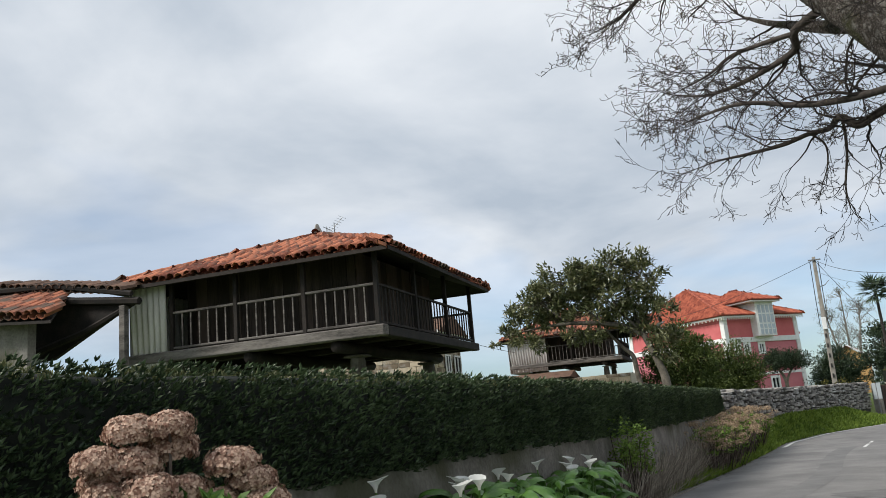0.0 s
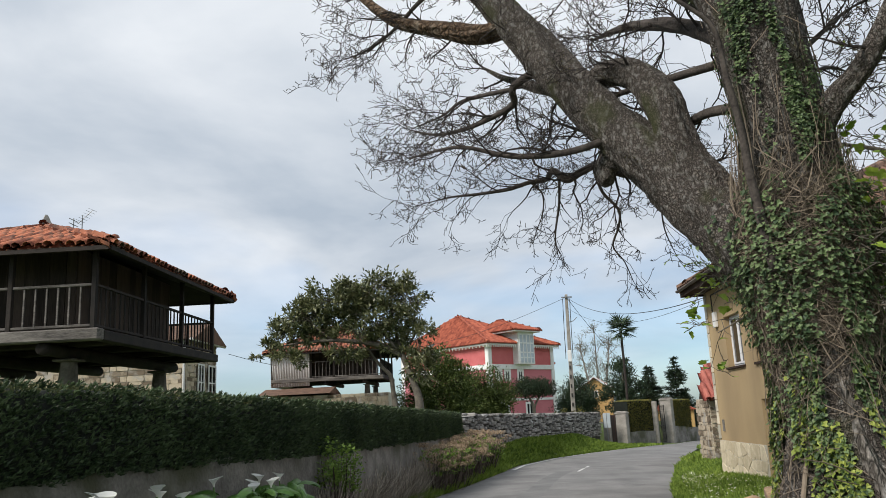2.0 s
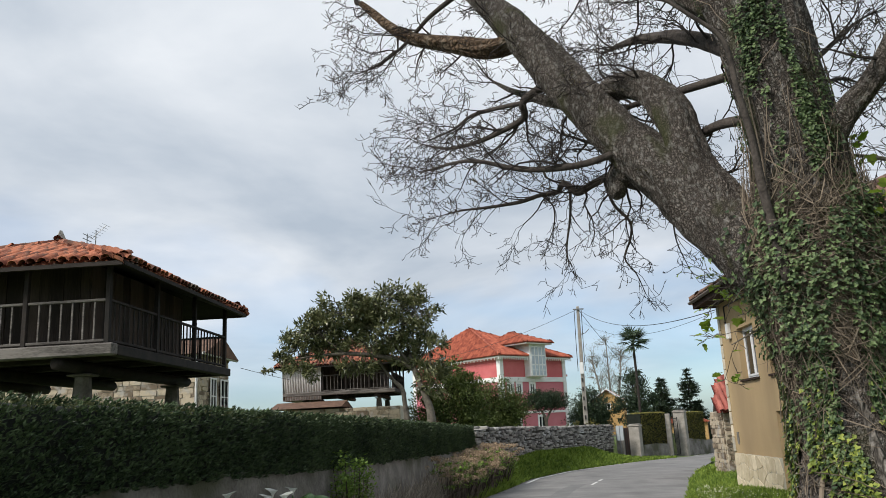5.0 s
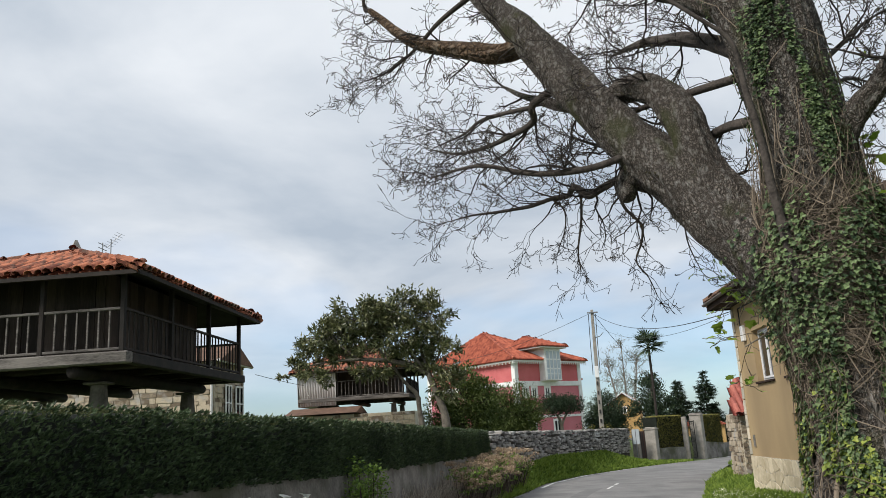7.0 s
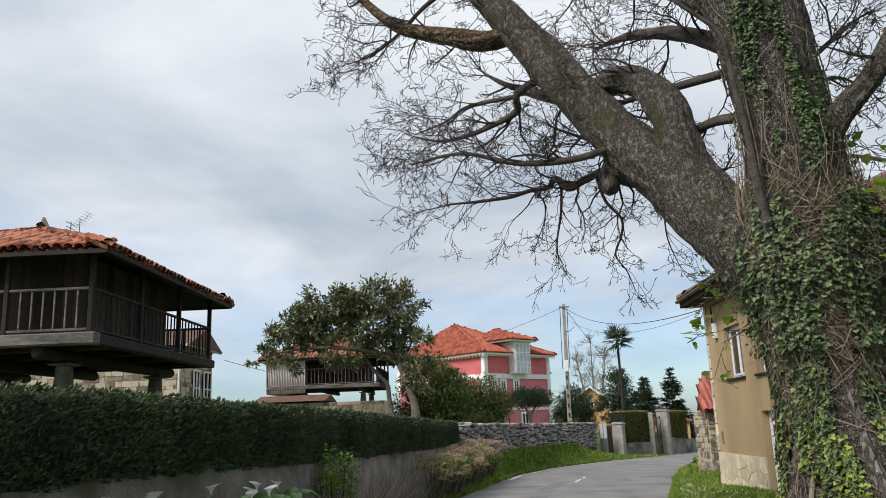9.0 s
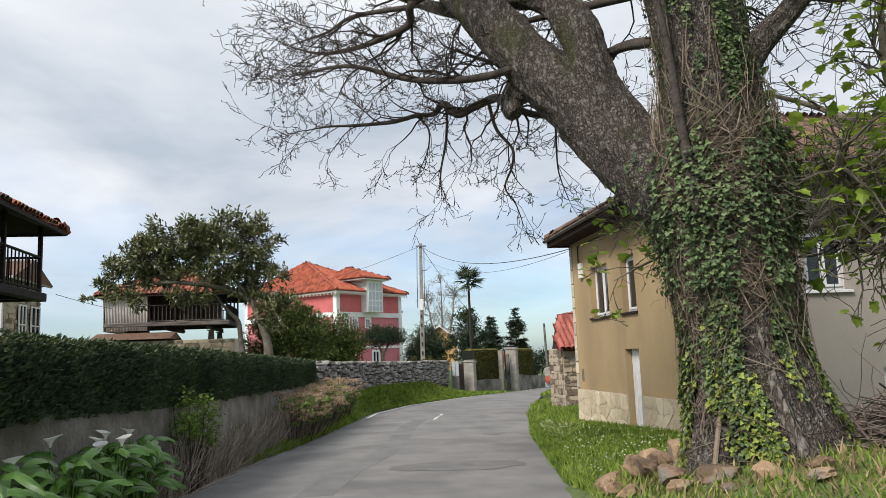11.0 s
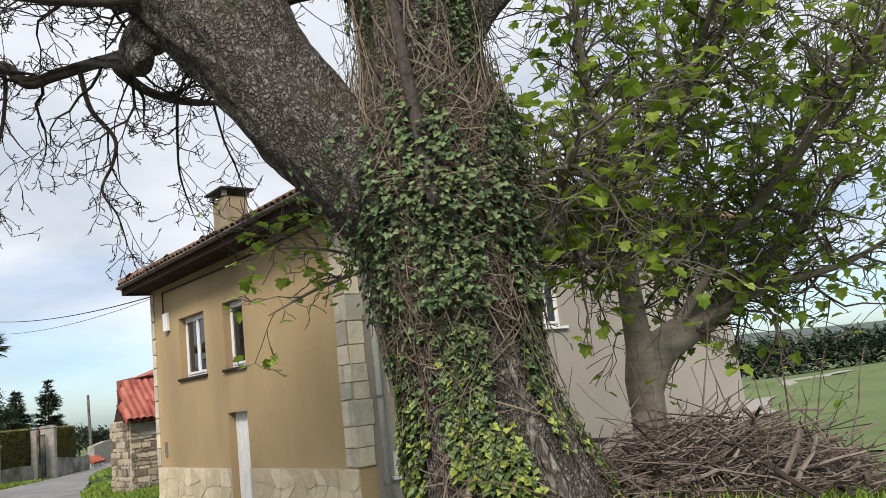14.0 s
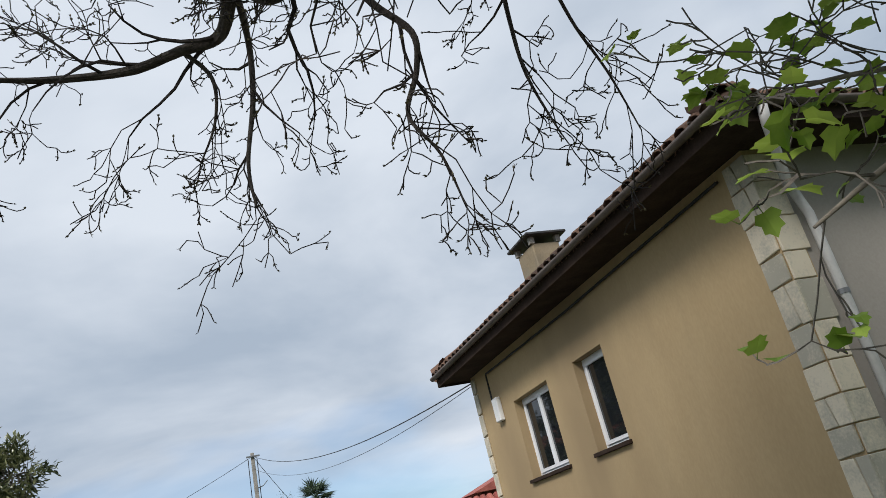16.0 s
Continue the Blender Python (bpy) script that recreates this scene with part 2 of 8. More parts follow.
def bark(name, dark, light, lichen, scale=16.0, stretch=(1, 1, 0.5), moss=None):
    """Furrowed bark: small plates between dark cracks, grey lichen flecks over it."""
    m = bpy.data.materials.new(name)
    m.use_nodes = True
    N, L = m.node_tree.nodes, m.node_tree.links
    b = N["Principled BSDF"]
    b.inputs["Roughness"].default_value, b.inputs["Specular IOR Level"].default_value = 0.95, 0.2
    co, mp = N.new("ShaderNodeTexCoord"), N.new("ShaderNodeMapping")
    mp.inputs["Scale"].default_value = stretch
    L.new(co.outputs["Object"], mp.inputs[0])

    def tex(kind, size, detail=0.0, source=mp):
        n = N.new(kind)
        n.inputs["Scale"].default_value = size
        if detail:
            n.inputs["Detail"].default_value = detail
        L.new(source.outputs[0], n.inputs["Vector"])
        return n

    def span(value, a, z, lo=0.0, hi=1.0):
        r = N.new("ShaderNodeMapRange")
        for k, v in (("From Min", a), ("From Max", z), ("To Min", lo), ("To Max", hi)):
            r.inputs[k].default_value = v
        L.new(value, r.inputs["Value"])
        return r.outputs[0]

    def blend(factor, one, two):
        mx = N.new("ShaderNodeMix")
        mx.data_type = "RGBA"
        L.new(factor, mx.inputs["Factor"])
        for key, c in (("A", one), ("B", two)):
            if isinstance(c, tuple):
                mx.inputs[key].default_value = (*c, 1)
            else:
                L.new(c, mx.inputs[key])
        return mx.outputs["Result"]

    warp = N.new("ShaderNodeVectorMath")
    warp.operation = "MULTIPLY_ADD"
    shift = tex("ShaderNodeTexNoise", scale * 0.6, 3.0)
    warp.inputs[1].default_value = (0.1, 0.1, 0.1)
    L.new(shift.outputs["Color"], warp.inputs[0]), L.new(mp.outputs[0], warp.inputs[2])
    cell = tex("ShaderNodeTexVoronoi", scale, 0.0, warp)
    cell.feature = "DISTANCE_TO_EDGE"
    plate = span(cell.outputs["Distance"], 0.0, 0.3)
    broad, fine = tex("ShaderNodeTexNoise", 2.6, 4.0), tex("ShaderNodeTexNoise", scale * 3.5, 3.0)
    tone = N.new("ShaderNodeMath")
    tone.operation = "MULTIPLY_ADD"
    tone.inputs[1].default_value = 0.75
    L.new(broad.outputs[0], tone.inputs[0]), L.new(span(fine.outputs[0], 0.3, 0.7, -0.15, 0.3), tone.inputs[2])
    col = blend(span(tone.outputs[0], 0.25, 0.65), dark, light)
    crack = tuple(0.6 * v for v in dark)
    col = blend(plate, crack, col)
    fleck = tex("ShaderNodeTexNoise", scale * 0.6, 6.0)
    col = blend(span(fleck.outputs[0], 0.52, 0.72, 0.0, 0.7), col, lichen)
    if moss:
        patch = tex("ShaderNodeTexNoise", 1.9, 5.0)
        col = blend(span(patch.outputs[0], 0.56, 0.68, 0.0, 0.8), col, moss)
    L.new(col, b.inputs["Base Color"])
    bp = N.new("ShaderNodeBump")
    bp.inputs["Strength"].default_value, bp.inputs["Distance"].default_value = 0.9, 0.04
    high = N.new("ShaderNodeMath")
    high.operation = "MULTIPLY_ADD"
    high.inputs[1].default_value = 0.5
    L.new(fine.outputs[0], high.inputs[0]), L.new(plate, high.inputs[2])
    L.new(high.outputs[0], bp.inputs["Height"]), L.new(bp.outputs[0], b.inputs["Normal"])
    return m


BARK = bark("oak_bark", (0.085, 0.071, 0.06), (0.255, 0.222, 0.192), (0.36, 0.345, 0.315), 29.0, (1, 1, 0.6), moss=(0.07, 0.075, 0.03))
PALEBARK = bark("pale_bared_bark", (0.1, 0.088, 0.075), (0.26, 0.235, 0.205), (0.36, 0.34, 0.31), 15.0, (1, 1, 0.3))
DEADWOOD = bark("stripped_deadwood", (0.07, 0.045, 0.028), (0.19, 0.13, 0.085), (0.24, 0.2, 0.16), 9.0, (1, 1, 1))
TWIG = mat("twig_bark", (0.016, 0.012, 0.011), (0.045, 0.036, 0.031), 5, 30, 0.95, 0.3, 0.01)
FIGBARK = mat("fig_bark", (0.13, 0.11, 0.085), (0.30, 0.26, 0.205), 3, 25, 0.9, 0.4, 0.012, stretch=(1, 1, 2.5), third=(0.40, 0.36, 0.30), third_at=0.66)
STICK = mat("cut_sticks", (0.045, 0.033, 0.027), (0.20, 0.16, 0.135), 3, 20, 0.9, 0.3, 0.006, island=0.7)
IVY = mat("ivy_leaf", (0.03, 0.058, 0.022), (0.15, 0.21, 0.085), 2.2, 9, 0.55, 0, island=0.6, through_light=0.12, spec=0.4)
IVYNEW = mat("young_ivy_leaf", (0.11, 0.17, 0.028), (0.36, 0.41, 0.085), 2.2, 9, 0.55, 0, island=0.5, through_light=0.25)
IVYDRY = mat("dry_ivy_stem", (0.062, 0.048, 0.036), (0.235, 0.188, 0.138), 3, 20, 0.9, 0, island=0.6)
FIGLEAF = mat("fig_leaf", (0.13, 0.22, 0.02), (0.34, 0.45, 0.07), 2, 9, 0.55, 0, island=0.5, through_light=0.4)
BUD = mat("bud", (0.05, 0.04, 0.022), (0.12, 0.1, 0.045), 3, 9, 0.7, 0, island=0.4)
MAGLEAF = mat("magnolia_leaf", (0.05, 0.066, 0.024), (0.22, 0.225, 0.11), 1, 9, 0.28, 0, island=0.6, through_light=0.12, spec=0.5)
BUSHLEAF = mat("shrub_leaf", (0.04, 0.064, 0.014), (0.135, 0.175, 0.045), 0.8, 9, 0.6, 0, island=0.6, through_light=0.2)
DARKLEAF = mat("dark_tree_leaf", (0.014, 0.03, 0.015), (0.055, 0.085, 0.042), 0.8, 9, 0.7, 0, island=0.6, through_light=0.1)
FARGREEN = mat("far_woods_leaf", (0.012, 0.024, 0.014), (0.045, 0.065, 0.035), 0.2, 2, 0.9, 0, island=0.6)
HYDRANGEA = mat("dry_hydrangea_petal", (0.25, 0.135, 0.095), (0.64, 0.46, 0.35), 3, 12, 0.85, 0, island=0.7, through_light=0.2)
HYDSMALL = mat("dry_hydrangea_brown", (0.22, 0.145, 0.09), (0.52, 0.40, 0.27), 3, 12, 0.85, 0, island=0.7, through_light=0.2)
HYDDARK = mat("dark_hydrangea_leaf", (0.035, 0.08, 0.014), (0.12, 0.22, 0.045), 4, 20, 0.55, 0, island=0.5, through_light=0.2)
HYDLEAF = mat("hydrangea_leaf", (0.08, 0.15, 0.02), (0.22, 0.33, 0.06), 4, 20, 0.55, 0, island=0.5, through_light=0.25)
CALLALEAF = mat("calla_leaf", (0.045, 0.125, 0.018), (0.13, 0.26, 0.045), 4, 20, 0.4, 0.15, 0.004, island=0.5, through_light=0.2, spec=0.5)
CALLA = mat("calla_flower", (0.72, 0.72, 0.66), (0.82, 0.82, 0.78), 4, 20, 0.5, 0, through_light=0.3)
SPADIX = mat("calla_spadix", (0.6, 0.42, 0.03), (0.72, 0.52, 0.05), 8, 40, 0.7, 0.2, 0.002)
BRICKRED = mat("red_brick", (0.34, 0.09, 0.05), (0.48, 0.16, 0.09), 5, 30, 0.9, 0.3, 0.004, objrand=0.4)
FIELD = mat("meadow", (0.07, 0.105, 0.028), (0.12, 0.165, 0.05), 0.05, 1.5, 0.95, 0.2, 0.02)
HILL = mat("far_hill", (0.05, 0.075, 0.06), (0.10, 0.125, 0.11), 0.02, 0.3, 0.95, 0.0)
DAISY = mat("daisy", (0.7, 0.7, 0.5), (0.85, 0.83, 0.7), 3, 9, 0.8, 0)
BLUEGREY = mat("grey_sign_back", (0.33, 0.37, 0.39), (0.42, 0.46, 0.48), 3, 30, 0.5, 0.05, 0.002)


def glass(name, tint, rough=0.03):
    m = bpy.data.materials.new(name)
    m.use_nodes = True
    b = m.node_tree.nodes["Principled BSDF"]
    b.inputs["Base Color"].default_value = (*tint, 1)
    b.inputs["Roughness"].default_value = rough
    b.inputs["Specular IOR Level"].default_value = 0.6
    return m


GLASS = glass("dark_window_glass", (0.012, 0.014, 0.016))

# ---- mesh tools ----
class MB:
    """Gathers vertices and faces for one mesh."""

    def __init__(self):
        self.v, self.f = [], []

    def add(self, verts, faces):
        o = len(self.v)
        self.v.extend(tuple(p) for p in verts)
        self.f.extend(tuple(i + o for i in f) for f in faces)
        return self

    def box(self, x0, x1, y0, y1, z0, z1, m=None):
        p = [Vector((x, y, z)) for z in (z0, z1) for y in (y0, y1) for x in (x0, x1)]
        if m:
            p = [m @ q for q in p]
        return self.add(p, [(0, 2, 3, 1), (4, 5, 7, 6), (0, 1, 5, 4), (2, 6, 7, 3), (0, 4, 6, 2), (1, 3, 7, 5)])

    def prism(self, poly, axis_from, axis_to):
        """A flat polygon (list of points) pushed from one offset to another."""
        a, b = Vector(axis_from), Vector(axis_to)
        n = len(poly)
        pts = [Vector(p) + a for p in poly] + [Vector(p) + b for p in poly]
        return self.add(pts, [tuple(range(n))[::-1], tuple(range(n, 2 * n))] + [(i, (i + 1) % n, n + (i + 1) % n, n + i) for i in range(n)])

    def tube(self, pts, radii, sides=6, cap=True, wob=0.0, seed=0):
        pts = [Vector(p) for p in pts]
        o = len(self.v)
        n = len(pts)
        t = (pts[1] - pts[0]).normalized()
        side = t.orthogonal().normalized()
        for i, p in enumerate(pts):
            d = (pts[min(i + 1, n - 1)] - pts[max(i - 1, 0)])
            if d.length > 1e-9:
                t = d.normalized()
            side = (side - t * side.dot(t))
            side = side.normalized() if side.length > 1e-6 else t.orthogonal().normalized()
            up = t.cross(side)
            for k in range(sides):
                a = 2 * math.pi * k / sides
                r = radii[i]
                if wob:
                    r *= 1 + wob * noise.noise(Vector((p.x * 1.3 + math.cos(a) * 1.7 + seed, p.y * 1.3 + math.sin(a) * 1.7, p.z * 0.8)))
                self.v.append(tuple(p + (side * math.cos(a) + up * math.sin(a)) * r))
        for i in range(n - 1):
            for k in range(sides):
                k2 = (k + 1) % sides
                self.f.append((o + i * sides + k, o + i * sides + k2, o + (i + 1) * sides + k2, o + (i + 1) * sides + k))
        if cap:
            self.f.append(tuple(o + k for k in range(sides))[::-1])
            self.f.append(tuple(o + (n - 1) * sides + k for k in range(sides)))
        return self

    def leaf(self, base, way, up, length, width, fold=0.25):
        """A pointed leaf of four triangles with a folded midrib."""
        w = Vector(way).normalized()
        s = w.cross(Vector(up))
        s = s.normalized() if s.length > 1e-5 else w.orthogonal().normalized()
        u = s.cross(w)
        b = Vector(base)
        m = b + w * length * 0.45 - u * width * fold
        return self.add([b, m + s * width / 2 + u * width * fold, b + w * length, m - s * width / 2 + u * width * fold, m], [(0, 1, 4), (1, 2, 4), (2, 3, 4), (3, 0, 4)])

    def mesh(self, name, smooth=False):
        me = bpy.data.meshes.new(name)
        me.from_pydata(self.v, [], self.f)
        me.update()
        if smooth:
            me.polygons.foreach_set("use_smooth", [True] * len(me.polygons))
        return me


def bevelled(me, width):
    bm = bmesh.new()
    bm.from_mesh(me)
    bmesh.ops.remove_doubles(bm, verts=bm.verts, dist=1e-5)
    bmesh.ops.bevel(bm, geom=[e for e in bm.edges if e.is_manifold and e.calc_face_angle(0) > 0.6], offset=width, segments=1, affect="EDGES", clamp_overlap=True)
    bm.to_mesh(me)
    bm.free()
    return me


def part(name, mb, material, parent=None, label="", smooth=False, bevel=0.0, at=None, kind=""):
    me = mb.mesh(name, smooth) if isinstance(mb, MB) else mb
    if bevel:
        bevelled(me, bevel)
    if not me.materials:
        me.materials.append(material)
    ob = new(name, me)
    if parent:
        ob.parent = parent
    if at is not None:
        ob.matrix_basis = at
    return tagged(ob, label, kind=kind)


def thing(name, label, category, group="", at=None, kind=""):
    ob = new(name)
    ob.empty_display_size = 0.2
    if at is not None:
        ob.matrix_basis = at
    return tagged(ob, label, category, group, kind)


def lerp(a, b, t):
    return a + (b - a) * t


def along(x, xs, ys):
    return float(np.interp(x, xs, ys))


def barrel(length=0.46, r0=0.1, r1=0.085, steps=4, thick=0.016):
    """One half-round roof tile, along +y, lower (wide) end at 0."""
    v = []
    for y, r in ((0, r0), (length, r1)):
        for rr in (r, r - thick):
            for k in range(steps + 1):
                a = math.pi * k / steps
                v.append((math.cos(a) * rr, y, math.sin(a) * rr * 0.85))
    n = steps + 1
    f = [(k, k + 1, 2 * n + k + 1, 2 * n + k) for k in range(steps)]
    f += [(n + k + 1, n + k, 3 * n + k, 3 * n + k + 1) for k in range(steps)]
    f += [(k + 1, k, n + k, n + k + 1) for k in range(steps)]
    return v, f


def tiled_face(eave_a, eave_b, top, rnd, pitch=0.2, row=0.36, single=None, singles=0, jitter=0.02, mb=None, coarse=False, r0=0.105):
    """Half-round tiles over the roof face whose eave runs from eave_a to eave_b (seen from outside, left to right) and whose upper edge is the list top of points.
    The first ones, from the eave up, become objects of single; the rest go to mb."""
    a, b = Vector(eave_a), Vector(eave_b)
    u = (b - a).normalized()
    tops = [Vector(p) for p in top]
    mid = sum(tops, Vector()) / len(tops)
    v = (mid - a) - u * (mid - a).dot(u)
    v.normalize()
    n = u.cross(v)
    width = (b - a).length
    us = [0.0] + [(p - a).dot(u) for p in tops] + [width]
    vs = [0.0] + [(p - a).dot(v) for p in tops] + [0.0]
    cols = max(2, round(width / pitch))
    bv, bf = barrel(row * 1.28, r0, r0 * 0.85, 2 if coarse else 4)
    flat_v, flat_f = [(x, y, -z + 0.02) for x, y, z in bv], [f[::-1] for f in bf]
    places, rest = [], []
    for c in range(cols):
        cu = (c + 0.5) * width / cols
        high = along(cu, us, vs)
        k = 0
        while k * row < high - 0.08:
            places.append((k, c, cu, k * row))
            k += 1
    places.sort()
    made = 0
    basis = Matrix((u, v, n)).transposed().to_4x4()
    for k, c, cu, cv in places:
        o = a + u * cu + v * (cv - 0.05) + n * (0.05 + rnd.uniform(-jitter, jitter) * 0.5)
        m = Matrix.Translation(o + n * 0.03) @ basis @ pose(rnd.uniform(-1, 1) * jitter, 0, 0, 4 + rnd.uniform(-60, 60) * jitter, rnd.uniform(-90, 90) * jitter, rnd.uniform(-130, 130) * jitter)
        if single and made < singles:
            part("roof_tile", single[1], TILE, single[0], at=single[0].matrix_basis.inverted() @ m)
            made += 1
        else:
            mb.add([m @ Vector(p) for p in bv], bf)
        if not coarse or k == 0:
            mc = Matrix.Translation(a + u * (cu - width / cols / 2) + v * (cv - 0.03) + n * 0.035) @ basis @ pose(0, 0, 0, 4, 0, 0)
            mb.add([mc @ Vector(p) for p in flat_v], flat_f)
    return made


def ridge_row(mb, p, q, r=0.11, step=0.36):
    p, q = Vector(p), Vector(q)
    d = q - p
    n = max(1, int(d.length / step))
    y = d.normalized()
    x = y.cross(Vector((0, 0, 1))).normalized()
    z = x.cross(y)
    bv, bf = barrel(step * 1.25, r, r * 0.88, 4)
    for i in range(n):
        m = Matrix.Translation(p + d * i / n + z * 0.07) @ Matrix((x, y, z)).transposed().to_4x4() @ pose(0, 0, 0, 3, 0, 0)
        mb.add([m @ Vector(w) for w in bv], bf)


def wall_mesh(mb, o, u, n, width, z0, z1, openings, thick=0.3):
    """A wall from o along u, its face turned to n, with openings (u0, u1, za, zb) cut right through."""
    o, u, n = Vector(o), Vector(u).normalized(), Vector(n).normalized()
    cu = sorted({0.0, width, *(x for q in openings for x in q[:2])})
    cz = sorted({z0, z1, *(x for q in openings for x in q[2:])})

    def p(a, z, back):
        q = o + u * a - n * (thick if back else 0)
        return Vector((q.x, q.y, z))

    def solid(i, j):
        if not (0 <= i < len(cu) - 1 and 0 <= j < len(cz) - 1):
            return False
        a, z = (cu[i] + cu[i + 1]) / 2, (cz[j] + cz[j + 1]) / 2
        return not any(q[0] < a < q[1] and q[2] < z < q[3] for q in openings)

    for i in range(len(cu) - 1):
        for j in range(len(cz) - 1):
            if not solid(i, j):
                continue
            a0, a1, b0, b1 = cu[i], cu[i + 1], cz[j], cz[j + 1]
            mb.add([p(a0, b0, 0), p(a1, b0, 0), p(a1, b1, 0), p(a0, b1, 0)], [(0, 1, 2, 3)])
            mb.add([p(a0, b0, 1), p(a1, b0, 1), p(a1, b1, 1), p(a0, b1, 1)], [(3, 2, 1, 0)])
            if not solid(i - 1, j):
                mb.add([p(a0, b0, 0), p(a0, b0, 1), p(a0, b1, 1), p(a0, b1, 0)], [(3, 2, 1, 0)])
            if not solid(i + 1, j):
                mb.add([p(a1, b0, 0), p(a1, b0, 1), p(a1, b1, 1), p(a1, b1, 0)], [(0, 1, 2, 3)])
            if not solid(i, j - 1):
                mb.add([p(a0, b0, 0), p(a1, b0, 0), p(a1, b0, 1), p(a0, b0, 1)], [(3, 2, 1, 0)])
            if not solid(i, j + 1):
                mb.add([p(a0, b1, 0), p(a1, b1, 0), p(a1, b1, 1), p(a0, b1, 1)], [(0, 1, 2, 3)])
    return mb


def window_in(parent, o, u, n, w, z0, z1, deep=0.17, casements=2, bar=0.07, name="window", label="", sill=True, material=None):
    """A framed window with casements and panes, set back in its opening; o is the opening's lower corner on the wall face."""
    o, u, n = Vector(o), Vector(u).normalized(), Vector(n).normalized()
    white = material or WHITEPLASTIC
    m = Matrix((u, Vector((0, 0, 1)), -n)).transposed().to_4x4()
    m.translation = Vector((o.x, o.y, z0)) - n * deep
    h = z1 - z0
    win = thing(name, "", "", at=parent.matrix_world.inverted() @ m if parent else m)
    win.parent = parent
    if label:
        tagged(win, label)
    fr = MB()
    for b in ((0, w, 0, bar), (0, w, h - bar, h), (0, bar, bar, h - bar), (w - bar, w, bar, h - bar)):
        fr.box(b[0], b[1], b[2], b[3], -0.03, 0.05)
    part("window_frame", fr, white, win, bevel=0.006)
    each = (w - 2 * bar) / casements
    for c in range(casements):
        x0 = bar + c * each
        sash = MB()
        t = bar * 0.85
        for b in ((x0, x0 + each, bar, bar + t), (x0, x0 + each, h - bar - t, h - bar), (x0, x0 + t, bar + t, h - bar - t), (x0 + each - t, x0 + each, bar + t, h - bar - t)):
            sash.box(b[0], b[1], b[2], b[3], -0.05, 0.0)
        part("sash", sash, white, win, bevel=0.005)
        part("pane", MB().box(x0 + t, x0 + each - t, bar + t, h - bar - t, -0.02, -0.01), GLASS, win)
    if sill:
        part("window_sill", MB().box(-0.06, w + 0.06, -0.055, 0.0, -deep - 0.06, 0.05), sill if not isinstance(sill, bool) else WHITEPLASTIC, win, bevel=0.006)
    return win

# ---- ground and road ----
RY = [-40, -20, 2, 13, 22, 33, 52, 70, 100, 140, 400]
RZ = [0.7, 0.45, 0.15, -0.25, -0.5, -0.65, -0.85, -1.2, -2.5, -4.0, -4.0]
LY = [-40, 0, 8, 16, 20, 25.5, 36, 41.3, 45, 48.4, 51.2, 54, 62, 75, 104, 140]
LX = [-2.6, -1.9, -1.5, -0.95, -0.05, 1.1, 3.1, 5.0, 7.1, 9.3, 11.6, 13.9, 18.0, 21.6, 29.2, 38]
RYX = [-40, 0, 8, 13.3, 16.4, 22, 30, 38, 44, 49.3, 55, 62, 75, 104, 140]
RX = [1.9, 2.9, 3.75, 4.7, 5.35, 6.5, 8.45, 10.8, 12.7, 14.5, 17.4, 21.2, 25.4, 33.2, 42.4]
HX0, HY0, HSL = -1.73, 9.4, 0.118   # the hedge's face


def road_z(y):
    return along(y, RY, RZ)


def hedge_x(y):
    return HX0 + HSL * (y - HY0)


def smooth(t):
    t = min(1, max(0, t))
    return t * t * (3 - 2 * t)


WALLY, WALLX = [32.3, 40, 46, 52, 56, 60, 64], [1.0, 3.7, 6.3, 9.0, 12.6, 15.6, 17.4]


def ground_z(x, y):
    """The height of the ground: the road falling away, banks at its sides, a raised garden behind the hedge and a mound under the tree."""
    z = road_z(y)
    l, r = along(y, LY, LX), along(y, RYX, RX)
    if x < l:
        d = l - x
        if y < 33:
            z += 0.36 * smooth(d / 0.9) + 0.08 * smooth(d / 2)
            if x < hedge_x(y) - 0.3:
                z += 0.85 * smooth((hedge_x(y) - 0.3 - x) / 0.25)
        else:
            w = along(y, WALLY, WALLX)
            bank = along(y, [33, 40, 47, 52, 56, 140], [0.62, 1.0, 0.95, 0.12, 0.08, 0.05])
            z += bank * smooth(d / max(0.8, l - w))
            if x < w - 0.4:
                z += along(y, [33, 48, 60, 140], [0.9, 1.0, 1.4, 2.0]) * smooth((w - 0.4 - x) / 0.5)
    elif x > r:
        d = x - r
        z += 0.12 * smooth(d / 0.7) + along(y, [5, 15, 24, 40], [0.1, 0.18, 0.22, 0.1]) * smooth(d / 2.5)
        z += 0.52 * math.exp(-(((x - 6.2) / 2.3) ** 2 + ((y - 9.2) / 2.6) ** 2))
        if y < 45:
            z -= 0.95 * smooth((x - 9.5) / 9)
        if d > 10:
            z -= 0.02 * min(d - 10, 120)
    z += 0.03 * noise.noise(Vector((x * 0.7, y * 0.7, 0))) * (1 if not (l - 0.1 < x < r + 0.1) else 0)
    return z


def axis_steps(spans):
    out = []
    for a, b, s in spans:
        n = max(1, round((b - a) / s))
        out += [a + (b - a) * i / n for i in range(n)]
    return out + [spans[-1][1]]


